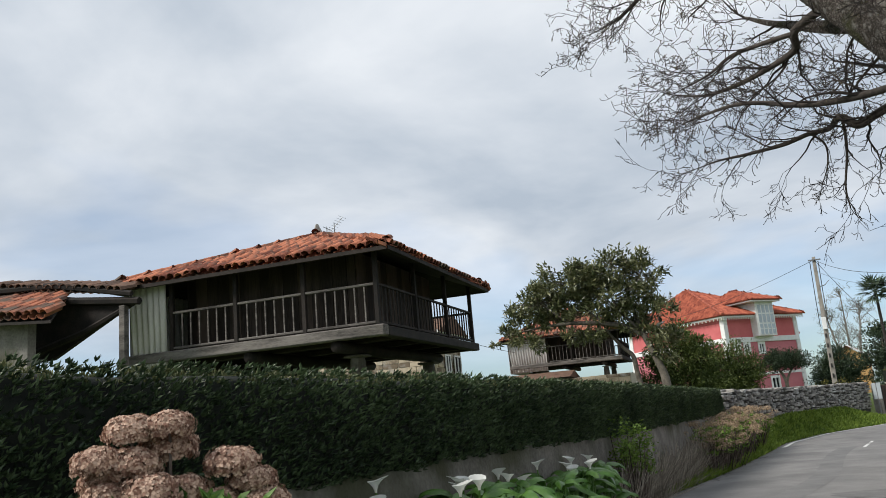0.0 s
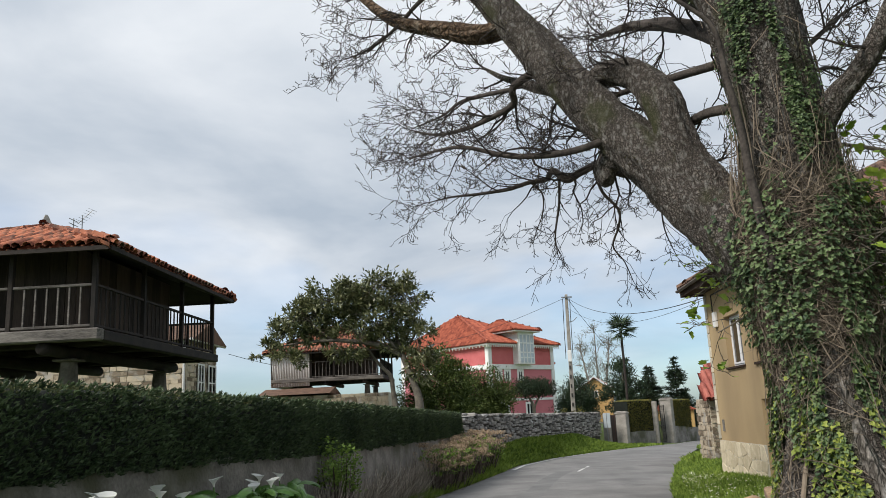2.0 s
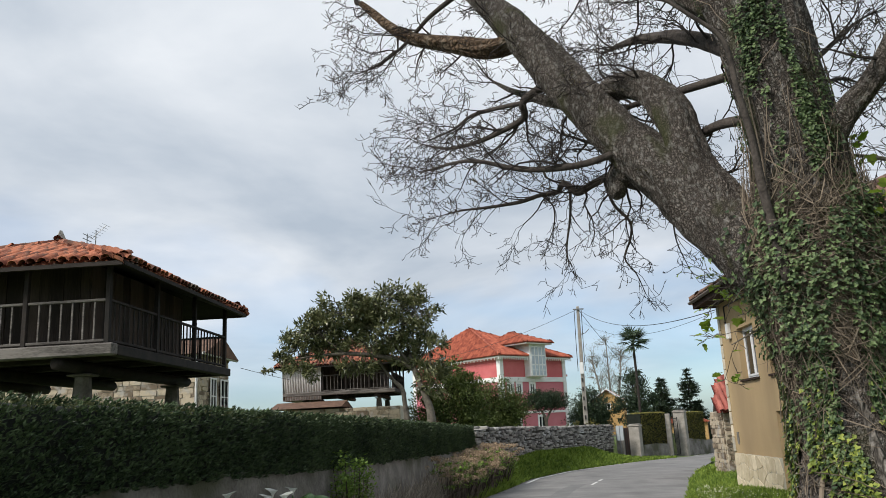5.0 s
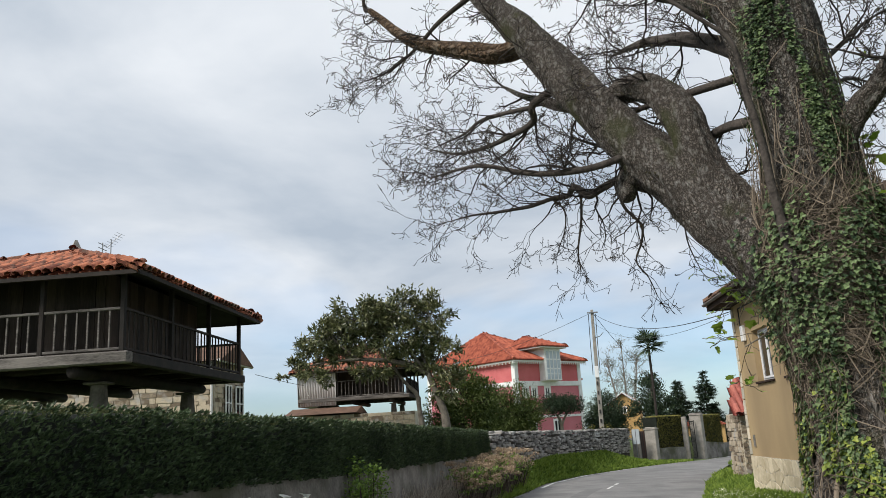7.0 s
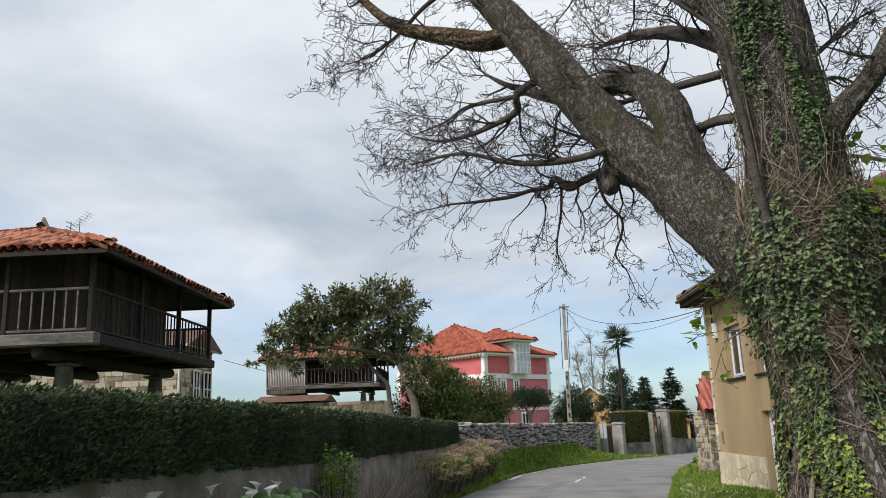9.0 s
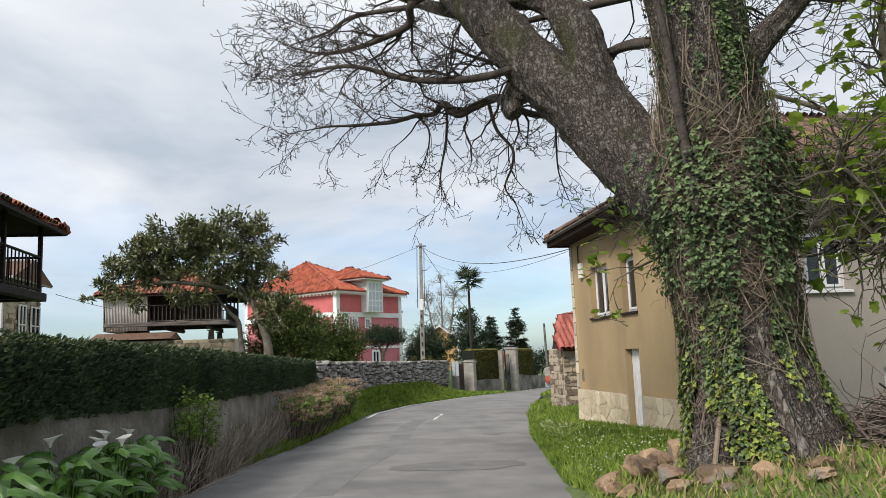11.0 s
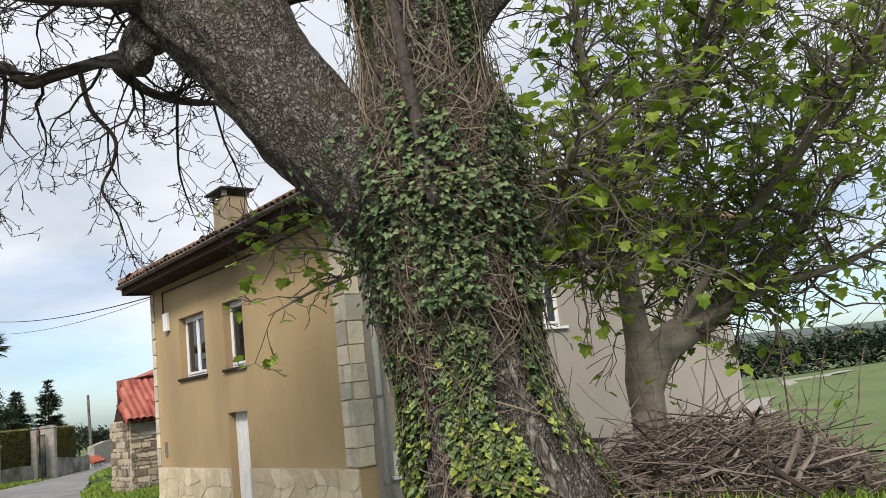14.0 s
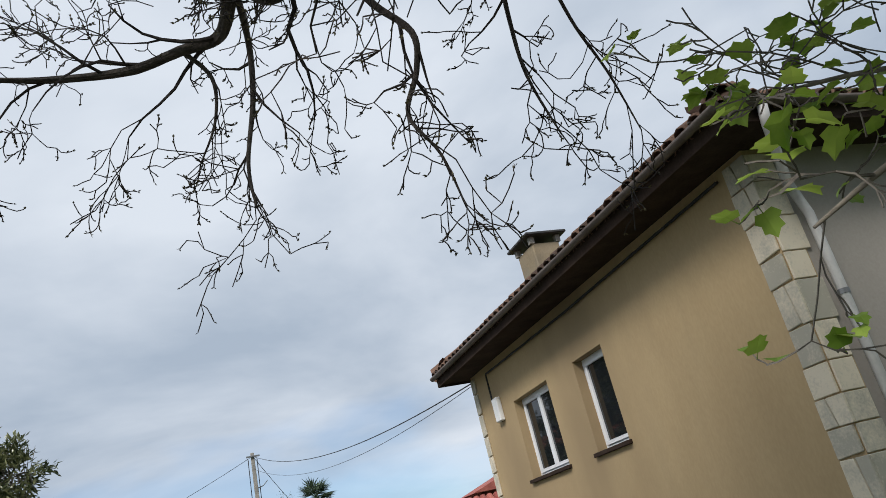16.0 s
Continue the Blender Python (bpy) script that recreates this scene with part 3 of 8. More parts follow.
gx = axis_steps([(-1500, -200, 260), (-200, -40, 20), (-40, -8, 3), (-8, 10, 0.3), (10, 30, 1.0), (30, 60, 3), (60, 200, 14), (200, 1500, 260)])
gy = axis_steps([(-600, -60, 90), (-60, -6, 4), (-6, 36, 0.4), (36, 64, 0.8), (64, 150, 4), (150, 400, 25), (400, 2400, 250)])
g = MB()
for y in gy:
    for x in gx:
        l, r = along(y, LY, LX), along(y, RYX, RX)
        sink = 0.06 if l + 0.15 < x < r - 0.15 and y < 140 else 0
        g.v.append((x, y, ground_z(x, y) - sink))
W = len(gx)
g.f = [(j * W + i, j * W + i + 1, (j + 1) * W + i + 1, (j + 1) * W + i) for j in range(len(gy) - 1) for i in range(W - 1)]
tagged(part("ground", g, SOIL, smooth=True), "green turf and earth verges beside a lane", "ground", kind="structure")

road = MB()
ry = axis_steps([(-40, 0, 2), (0, 60, 0.8), (60, 139, 2.5)])
COLS = 12
for y in ry:
    l, r = along(y, LY, LX) - 0.05, along(y, RYX, RX) + 0.05
    for k in range(COLS + 1):
        t = k / COLS
        wob = 0.06 * noise.noise(Vector((y * 1.1, k * 3.1, 4))) if k in (0, COLS) else 0
        road.v.append((lerp(l, r, t) + wob, y, road_z(y) + 0.012 + 0.05 * (1 - (2 * t - 1) ** 2)))
road.f = [(j * (COLS + 1) + i, j * (COLS + 1) + i + 1, (j + 1) * (COLS + 1) + i + 1, (j + 1) * (COLS + 1) + i) for j in range(len(ry) - 1) for i in range(COLS)]
tagged(part("road", road, ASPHALT, smooth=True), "worn grey asphalt lane bending to the right", "road", kind="structure")


def road_top(x, y):
    l, r = along(y, LY, LX) - 0.05, along(y, RYX, RX) + 0.05
    t = (x - l) / (r - l)
    return road_z(y) + 0.012 + 0.05 * (1 - (2 * t - 1) ** 2)


def on_road(mb, points, lift=0.004):
    o = len(mb.v)
    mb.v.extend((x, y, road_top(x, y) + lift) for x, y in points)
    return o


def stripe(mb, line, width, lift=0.006):
    """A painted line that follows the road's surface."""
    o = len(mb.v)
    for i, (x, y) in enumerate(line):
        a, b = line[max(0, i - 1)], line[min(len(line) - 1, i + 1)]
        d = Vector((b[0] - a[0], b[1] - a[1])).normalized()
        s = Vector((-d.y, d.x)) * width / 2
        for k in (-1, 1):
            px, py = x + s.x * k, y + s.y * k
            mb.v.append((px, py, road_top(px, py) + lift))
    mb.f += [(o + 2 * i, o + 2 * i + 1, o + 2 * i + 3, o + 2 * i + 2)[::-1] for i in range(len(line) - 1)]


edge = MB()
stripe(edge, [(along(y, LY, LX) + 0.3, y) for y in np.arange(33.0, 75, 0.6)], 0.15)
tagged(part("edge_line", edge, LINE), "worn white painted line along the lane", "road marking", kind="structure")
for y0, y1 in ((29.6, 31.2), (31.8, 32.6)):
    dash = MB()
    stripe(dash, [(lerp(along(y, LY, LX), along(y, RYX, RX), 0.52) - 0.25, y) for y in np.linspace(y0, y1, 5)], 0.1)
    tagged(part("centre_line", dash, LINE), "worn white dash in the middle of the lane", "road marking", kind="structure")


def blot(name, cx, cy, rx, ry_, seed, label, m=TAR):
    mb = MB()
    rnd = random.Random(seed)
    o = on_road(mb, [(cx, cy)], 0.005)
    ring = []
    for k in range(28):
        a = 2 * math.pi * k / 28
        r = 1 + 0.3 * noise.noise(Vector((math.cos(a) * 2 + seed, math.sin(a) * 2, seed))) + rnd.uniform(-0.06, 0.06)
        ring.append((cx + math.cos(a) * rx * r, cy + math.sin(a) * ry_ * r))
    on_road(mb, ring, 0.005)
    mb.f = [(o, o + 1 + k, o + 1 + (k + 1) % 28) for k in range(28)]
    tagged(part(name, mb, m), label, "road patch", kind="structure")


blot("tar_patch", 3.6, 15.8, 1.25, 0.75, 3, "dark mended patch in the asphalt")
blot("tar_patch", 5.75, 23.1, 0.32, 0.42, 5, "small dark pothole mend in the asphalt")
strip = MB()
stripe(strip, [(lerp(along(y, LY, LX), along(y, RYX, RX), 0.42 + 0.03 * math.sin(y * 0.4)), y) for y in np.arange(13, 31, 0.6)], 0.55, 0.003)
tagged(part("trench_strip", strip, mat("mended_asphalt", (0.12, 0.118, 0.116), (0.19, 0.186, 0.18), 1.2, 90, 0.9, 0.3, 0.006)), "darker mended strip along the asphalt", "road patch", kind="structure")

# ---- hedge on its low wall ----
HEDGE_Y0, HEDGE_Y1 = -6.0, 31.6


def hedge_top(y):
    return along(y, [0, 5, 9, 16, 31.6], [2.1, 2.07, 2.03, 1.93, 1.65])


def hedge_low(y):
    return along(y, [0, 5, 9, 16, 31.6], [1.27, 1.22, 1.2, 1.02, 0.85])


low = MB()
ys = np.arange(HEDGE_Y0, HEDGE_Y1 + 0.1, 0.5)
for y in ys:
    x = hedge_x(y) - 0.06
    b = ground_z(x + 0.3, y) - 0.3
    t = hedge_low(y) + 0.04
    bulge = 0.05 * noise.noise(Vector((0, y * 0.5, 0)))
    low.v += [(x + bulge + 0.06, y, b), (x + bulge, y, t), (x - 0.35, y, t), (x - 0.35, y, b)]
n = len(ys)
low.f = [(4 * i + k, 4 * i + (k + 1) % 4, 4 * i + 4 + (k + 1) % 4, 4 * i + 4 + k) for i in range(n - 1) for k in range(4)]
low.f += [(0, 1, 2, 3)[::-1], tuple(4 * (n - 1) + k for k in range(4))]
low.f = [f[::-1] for f in low.f]
tagged(part("garden_wall", low, RENDERWALL, smooth=False), "low stained grey rendered wall under a hedge", "wall", kind="structure")

hedge = thing("hedge", "dark green clipped hedge on a low rendered wall", "hedge")
# the core's colour holds the shade deep in the hedge
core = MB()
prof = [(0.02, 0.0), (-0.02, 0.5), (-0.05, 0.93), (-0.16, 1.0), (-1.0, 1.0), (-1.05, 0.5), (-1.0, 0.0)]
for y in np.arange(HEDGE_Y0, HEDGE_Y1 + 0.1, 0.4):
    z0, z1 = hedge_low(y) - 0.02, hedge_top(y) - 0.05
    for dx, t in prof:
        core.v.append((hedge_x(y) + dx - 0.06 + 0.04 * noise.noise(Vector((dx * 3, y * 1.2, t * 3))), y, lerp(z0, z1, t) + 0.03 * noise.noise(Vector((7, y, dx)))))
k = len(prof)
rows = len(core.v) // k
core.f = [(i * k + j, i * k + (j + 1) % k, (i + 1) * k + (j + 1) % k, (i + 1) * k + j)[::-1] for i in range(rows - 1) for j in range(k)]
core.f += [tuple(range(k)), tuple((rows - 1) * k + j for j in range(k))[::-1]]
part("hedge_core", core, HEDGESHADE, hedge, smooth=True)
rnd = random.Random(11)
face, crest = MB(), MB()


def sprig(mb, p, way, rnd, size):
    """A short shoot with a few narrow leaves."""
    for q in range(3):
        w = Vector(way) + Vector((rnd.uniform(-1, 1), rnd.uniform(-1, 1), rnd.uniform(-0.5, 1))) * 0.75
        mb.leaf(p, w, (rnd.uniform(-1, 1), rnd.uniform(-1, 1), 1), size * rnd.uniform(0.7, 1.3), size * 0.38)


y = HEDGE_Y0 + 4
while y < HEDGE_Y1 + 0.05:
    near = max(0.25, min(1.0, 8.0 / max(1.0, y + 1)))
    for _ in range(int(88 * (0.35 + 0.65 * near))):
        yy = y + rnd.uniform(0, 0.1)
        t = rnd.random()
        p = (hedge_x(yy) + rnd.uniform(-0.06, 0.05) - 0.05 * t, yy, lerp(hedge_low(yy) - 0.05 + 0.06 * noise.noise(Vector((yy * 2, 0, 0))), hedge_top(yy), t))
        sprig(face, p, (0.9, 0, 0.35), rnd, lerp(0.1, 0.055, near))
    for _ in range(int(44 * (0.4 + 0.6 * near))):
        yy = y + rnd.uniform(0, 0.1)
        dx = rnd.uniform(-1.0, 0.0)
        p = (hedge_x(yy) + dx - 0.05, yy, hedge_top(yy) - 0.03 - (0.08 if dx > -0.12 else 0) + 0.03 * noise.noise(Vector((yy * 1.5, dx * 3, 2))))
        sprig(crest, p, (0.15, 0, 1), rnd, lerp(0.08, 0.036, near) * (1.7 if rnd.random() < 0.03 else 1))
    y += 0.1
for _ in range(700):
    p = (hedge_x(HEDGE_Y1) + rnd.uniform(-1, 0), HEDGE_Y1 + rnd.uniform(-0.03, 0.05), rnd.uniform(hedge_low(31), hedge_top(31)))
    sprig(face, p, (0, 0.9, 0.3), rnd, 0.09)
part("hedge_leaves", face, HEDGE, hedge, kind="stuff")
part("hedge_crest", crest, HEDGETOP, hedge, "paler clipped shoots along the top", kind="stuff")


# legs and capstones, darker than the field stone elsewhere
DARKSTONE = mat("dark_leg_stone", (0.05, 0.045, 0.038), (0.15, 0.135, 0.115), 4, 30, 0.92, 0.5, 0.015)


# ---- raised granary on stone legs ----
def granary(x0, x1, y0, y1, zf, zr, ze, zp, over, gz, singles, panel, seed, name_label, side_gallery=True):
    """x0..x1, y0..y1: gallery outline; zf floor, zr rail, ze eave underside, zp roof apex, gz ground below."""
    rnd = random.Random(seed)
    gr = thing("granary", name_label, "granary", at=pose((x0 + x1) / 2, (y0 + y1) / 2, gz))
    inv = gr.matrix_basis.inverted()

    def put(name, mb, m, label="", **kw):
        return part(name, mb, m, gr, label, at=inv, **kw)

    # floor frame
    put("edge_beam", MB().box(x0 - 0.12, x1 + 0.1, y0 - 0.1, y0 + 0.14, zf - 0.2, zf + 0.02), WOOD, bevel=0.025)
    put("edge_beam", MB().box(x1 - 0.13, x1 + 0.09, y0 + 0.15, y1 + 0.1, zf - 0.19, zf), SHADEDWOOD, bevel=0.015)
    put("edge_beam", MB().box(x0, x1 - 0.14, y1 - 0.12, y1 + 0.1, zf - 0.18, zf), SHADEDWOOD, bevel=0.015)
    put("floor_boards", MB().box(x0, x1 - 0.14, y0 + 0.15, y1 - 0.13, zf - 0.08, zf - 0.03), SHADEDWOOD)
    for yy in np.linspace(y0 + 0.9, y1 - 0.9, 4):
        put("joist", MB().box(x0 + 0.3, x1 - 0.15, yy - 0.09, yy + 0.09, zf - 0.2, zf - 0.085), SHADEDWOOD, bevel=0.02)
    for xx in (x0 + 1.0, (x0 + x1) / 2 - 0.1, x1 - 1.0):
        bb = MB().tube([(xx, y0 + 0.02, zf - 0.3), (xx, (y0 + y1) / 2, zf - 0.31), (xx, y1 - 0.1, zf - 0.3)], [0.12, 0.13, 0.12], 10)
        put("cross_beam", bb, SHADEDWOOD, smooth=True)
    # legs with their flat capstones
    for xx in (x0 + 1.0, x1 - 1.0):
        for yy in (y0 + 1.0, y1 - 1.0):
            leg = MB()
            for a, b, r0, r1 in ((gz - 0.3, zf - 0.485, 0.3, 0.135),):
                ring = lambda r, z: [(xx + r * c, yy + r * s, z) for c, s in ((1, 0.45), (0.45, 1), (-0.45, 1), (-1, 0.45), (-1, -0.45), (-0.45, -1), (0.45, -1), (1, -0.45))]
                leg.add(ring(r0, a) + ring(r1, b), [(k, (k + 1) % 8, 8 + (k + 1) % 8, 8 + k) for k in range(8)] + [tuple(range(8, 16))])
            put("stone_leg", leg, DARKSTONE, bevel=0.0)
            put("capstone", MB().box(xx - 0.23, xx + 0.23, yy - 0.23, yy + 0.23, zf - 0.48, zf - 0.43), DARKSTONE, bevel=0.03)
    # storeroom of upright planks, set back behind the gallery
    a0, a1, b0, b1 = x0 + 0.75, x1 - 0.85, y0 + 0.8, y1 - 0.85
    xx = a0
    while xx < a1 - 0.05:
        w = rnd.uniform(0.22, 0.34)
        e = min(a1, xx + w)
        put("wall_plank", MB().box(xx + 0.004, e - 0.004, b0 + rnd.uniform(-0.012, 0.012), b0 + 0.05, zf + 0.021, ze + 0.3), PLANK)
        put("wall_plank", MB().box(xx + 0.004, e - 0.004, b1 - 0.05, b1, zf + 0.021, ze + 0.3), PLANK)
        xx = e
    yy = b0 + 0.06
    while yy < b1 - 0.1:
        e = min(b1 - 0.06, yy + rnd.uniform(0.22, 0.34))
        put("wall_plank", MB().box(a1 - 0.05, a1 + rnd.uniform(-0.012, 0.012), yy + 0.004, e - 0.004, zf + 0.021, ze + 0.3), PLANK)
        yy = e
    put("wall_plank", MB().box(a0, a0 + 0.05, b0 + 0.06, b1 - 0.06, zf + 0.021, ze + 0.3), PLANK)

    # gallery: posts, rails, balusters
    def post(px, py, m=SHADEDWOOD):
        put("post", MB().box(px - 0.045, px + 0.045, py - 0.045, py + 0.045, zf + 0.02, ze + 0.12), m, bevel=0.008)

    pan = panel
    fx = [x0 + pan + (x1 - 0.05 - x0 - pan) * i / 3 for i in range(4)]
    for px in fx:
        post(px, y0)
    fy = [y0 + (y1 - y0) * i / 3 for i in range(4)]
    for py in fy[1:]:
        post(x1 - 0.05, py, SHADEDWOOD)
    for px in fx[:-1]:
        post(px, y1, SHADEDWOOD)
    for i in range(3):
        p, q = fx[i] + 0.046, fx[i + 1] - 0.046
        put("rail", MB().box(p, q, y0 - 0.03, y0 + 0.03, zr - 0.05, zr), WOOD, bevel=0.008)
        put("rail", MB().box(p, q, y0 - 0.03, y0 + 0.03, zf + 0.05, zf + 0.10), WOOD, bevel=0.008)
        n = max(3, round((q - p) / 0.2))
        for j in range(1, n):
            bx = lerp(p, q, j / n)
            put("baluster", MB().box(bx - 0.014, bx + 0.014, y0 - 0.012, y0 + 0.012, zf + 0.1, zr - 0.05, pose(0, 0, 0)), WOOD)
    # side rails repeat the front ones in the near-black copy that holds their shade
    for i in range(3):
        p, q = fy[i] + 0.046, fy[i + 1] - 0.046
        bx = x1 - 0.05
        put("rail", MB().box(bx - 0.03, bx + 0.03, p, q, zr - 0.05, zr), SHADEDWOOD, bevel=0.008)
        put("rail", MB().box(bx - 0.03, bx + 0.03, p, q, zf + 0.05, zf + 0.10), SHADEDWOOD, bevel=0.008)
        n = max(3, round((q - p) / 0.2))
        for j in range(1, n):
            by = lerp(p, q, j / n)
            put("baluster", MB().box(bx - 0.012, bx + 0.012, by - 0.016, by + 0.016, zf + 0.1, zr - 0.05), SHADEDWOOD)
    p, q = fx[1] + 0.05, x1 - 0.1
    put("rail", MB().box(p, q, y1 - 0.03, y1 + 0.03, zr - 0.05, zr), SHADEDWOOD)
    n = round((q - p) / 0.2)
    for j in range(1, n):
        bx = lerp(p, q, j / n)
        put("baluster", MB().box(bx - 0.016, bx + 0.016, y1 - 0.012, y1 + 0.012, zf, zr - 0.05), SHADEDWOOD)
    if panel:
        def corrugated(o, u, nrm, width, z0, z1, lean):
            mb = MB()
            cols = int(width / 0.022)
            u, nrm = Vector(u), Vector(nrm)
            for z, off in ((z0, 0.0), (z1, lean)):
                for thick in (0, 0.008):
                    for i in range(cols + 1):
                        w = 0.026 * math.sin(2 * math.pi * i * 0.022 / 0.155)
                        s = width * i / cols
                        # narrower at the foot, wider under the eave
                        pt = Vector(o) + u * (s + (0.12 * (1 - s / width) * (1 if z == z0 else 0))) + nrm * (w + off - thick)
                        mb.v.append((pt.x, pt.y, z))
            c = cols + 1
            mb.f = [(i, i + 1, 2 * c + i + 1, 2 * c + i) for i in range(cols)] + [(c + i + 1, c + i, 3 * c + i, 3 * c + i + 1) for i in range(cols)]
            mb.f += [(i + 1, i, c + i, c + i + 1) for i in range(cols)]
            return mb
        put("corrugated_sheet", corrugated((x0 - 0.1, y0 - 0.05, 0), (1, 0, 0), (0, -1, 0), panel + 0.03, zf - 0.42, ze + 0.05, 0.04), FIBRE, "grey corrugated fibre-cement sheet", smooth=True)
        put("corrugated_sheet", corrugated((x0 - 0.12, y1, 0), (0, -1, 0), (-1, 0, 0), y1 - y0, zf - 0.42, ze + 0.05, 0.04), FIBRE, "grey corrugated fibre-cement sheet", smooth=True)
    # roof: boards, eave boards, tiles
    e0, e1, f0, f1 = x0 - over, x1 + over, y0 - over, y1 + over
    ap = ((x0 + x1) / 2, (y0 + y1) / 2, zp)
    c = [(e0, f0, ze), (e1, f0, ze), (e1, f1, ze), (e0, f1, ze)]
    deck = MB()
    deck.add([*c, ap, *[(p[0], p[1], p[2] - 0.05) for p in c], (ap[0], ap[1], ap[2] - 0.05)], [(0, 1, 4), (1, 2, 4), (2, 3, 4), (3, 0, 4), (6, 5, 9), (7, 6, 9), (8, 7, 9), (5, 8, 9), (1, 0, 5, 6), (2, 1, 6, 7), (3, 2, 7, 8), (0, 3, 8, 5)])
    put("roof_deck", deck, SHADEDWOOD)
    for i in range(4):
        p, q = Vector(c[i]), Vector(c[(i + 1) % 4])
        put("eave_board", MB().tube([p + Vector((0, 0, -0.02)), (p + q) / 2 + Vector((0, 0, -0.02)), q + Vector((0, 0, -0.02))], [0.055] * 3, 4), SHADEDWOOD)
    rest = MB()
    tile = barrel(0.46, 0.105, 0.09, 4)
    tm = MB().add(*tile).mesh("roof_tile", True)
    tm.materials.append(TILE)
    for i in range(4):
        tiled_face(c[i], c[(i + 1) % 4], [ap], rnd, 0.2, 0.36, (gr, tm), singles if i == 0 else 0, 0.03, rest)
    for p in c:
        ridge_row(rest, Vector(p) + Vector((0, 0, 0.05)), Vector(ap) + Vector((0, 0, 0.05)))
    put("roof_tiles", rest, TILEJ, kind="stuff")
    return gr, ap


g1, apex = granary(-10.85, -5.1, 14.62, 20.9, 3.42, 4.27, 4.86, 6.12, 0.38, 1.15, 290, 0.95, 21, "old dark wooden granary raised on stone legs, red tiled roof")
rnd = random.Random(5)
fin = MB()
fin.add([(apex[0] + 0.17 * c * r, apex[1] + 0.17 * s * r, z) for r, z in ((1.3, apex[2] - 0.02), (0.9, apex[2] + 0.16), (0.2, apex[2] + 0.42)) for c, s in ((1, 0.2), (0.1, 1), (-1, 0.1), (0, -1))],
        [(j * 4 + k, j * 4 + (k + 1) % 4, j * 4 + 4 + (k + 1) % 4, j * 4 + 4 + k) for j in range(2) for k in range(4)] + [(8, 9, 10, 11)])
part("finial_stone", fin, STONE, g1, at=g1.matrix_basis.inverted())
g2, apex2 = granary(-10.3, -4.0, 46.0, 51.5, 4.05, 5.0, 5.5, 7.2, 0.45, 1.2, 0, 2.2, 22, "farther dark wooden granary on stone legs, half hidden by a tree")

# ---- ochre house ----
HX, HY, HX1, HY1, HZ0, HZ1 = 8.105, 14.904, 19.08, 23.153, -1.1, 4.65
HYAW = -0.753   # the house stands slightly askew to the lane
house = thing("house", "two-storey ochre and grey rendered house with tiled hip roof", "house")
front = [(1.612, 2.947, 2.467, 3.76), (3.869, 4.718, 2.468, 3.758), (3.82, 4.651, -0.342, 1.636)]   # measured from the far corner towards the near one
ow = MB()
wall_mesh(ow, (HX, HY1, 0), (0, -1, 0), (-1, 0, 0), HY1 - HY, HZ0, HZ1, front)
part("front_wall", ow, OCHRE, house)
side = [(1.84, 2.66, 2.55, 3.66), (4.19, 4.95, 2.55, 3.66), (3.163, 3.806, 0.161, 1.129), (0.622, 1.276, 0.405, 0.798)]
sw = MB()
wall_mesh(sw, (HX + 0.3, HY, 0), (1, 0, 0), (0, -1, 0), HX1 - HX - 0.3, HZ0, HZ1, [(a - 0.3, b - 0.3, c, d) for a, b, c, d in side])
part("side_wall", sw, GREYSIDE, house, "grey plastered side wall")
bw = MB()
wall_mesh(bw, (HX1, HY + 0.3, 0), (0, 1, 0), (1, 0, 0), HY1 - HY - 0.3, HZ0, HZ1, [])
wall_mesh(bw, (HX1 - 0.3, HY1, 0), (-1, 0, 0), (0, 1, 0), HX1 - HX - 0.6, HZ0, HZ1, [])
part("rear_wall", bw, GREYSIDE, house)
part("upper_floor", MB().box(HX + 0.3, HX1 - 0.3, HY + 0.3, HY1 - 0.3, HZ1 - 0.2, HZ1 - 0.02), BROWNSOFFIT, house)
for k, (a, b, z0, z1) in enumerate(front[:2]):
    window_in(house, (HX, HY1 - a, 0), (0, -1, 0), (-1, 0, 0), b - a, z0, z1, 0.18, 2 if k == 0 else 1, 0.06, sill=BROWNSOFFIT)
for a, b, z0, z1 in side[:3]:
    window_in(house, (HX + a, HY, 0), (1, 0, 0), (0, -1, 0), b - a, z0, z1, 0.14, 2, 0.06)
window_in(house, (HX + side[3][0], HY, 0), (1, 0, 0), (0, -1, 0), 0.654, 0.405, 0.798, 0.06, 1, 0.1)
# white door leaf with its boards
a, b, z0, z1 = front[2]
door = thing("door", "white painted plank door", "", at=pose(HX + 0.16, HY1 - b, z0))
door.parent = house
part("door_leaf", MB().box(0, 0.05, 0.0, b - a, 0.0, z1 - z0), WHITE, door, bevel=0.006)
for k in range(6):
    part("door_board", MB().box(-0.012, -0.001, 0.02 + k * (b - a) / 6, (k + 1) * (b - a) / 6 - 0.01, 0.03, z1 - z0 - 0.03), WHITE, door)
part("door_handle", MB().tube([(-0.03, 0.1, 1.0), (-0.03, 0.2, 1.0)], [0.012, 0.012], 6), METAL, door)

# eaves, soffit, gutters
OV, OVF = 0.59, 0.17
ez = 4.635
c = [(HX - OV, HY - OV, ez), (HX1 + OV, HY - OV, ez), (HX1 + OV, HY1 + OVF, ez), (HX - OV, HY1 + OVF, ez)]
ridge_y, rz = (HY + HY1) / 2, 6.9
r0, r1 = (HX - OV + 4.3, ridge_y, rz), (HX1 + OV - 4.3, ridge_y, rz)
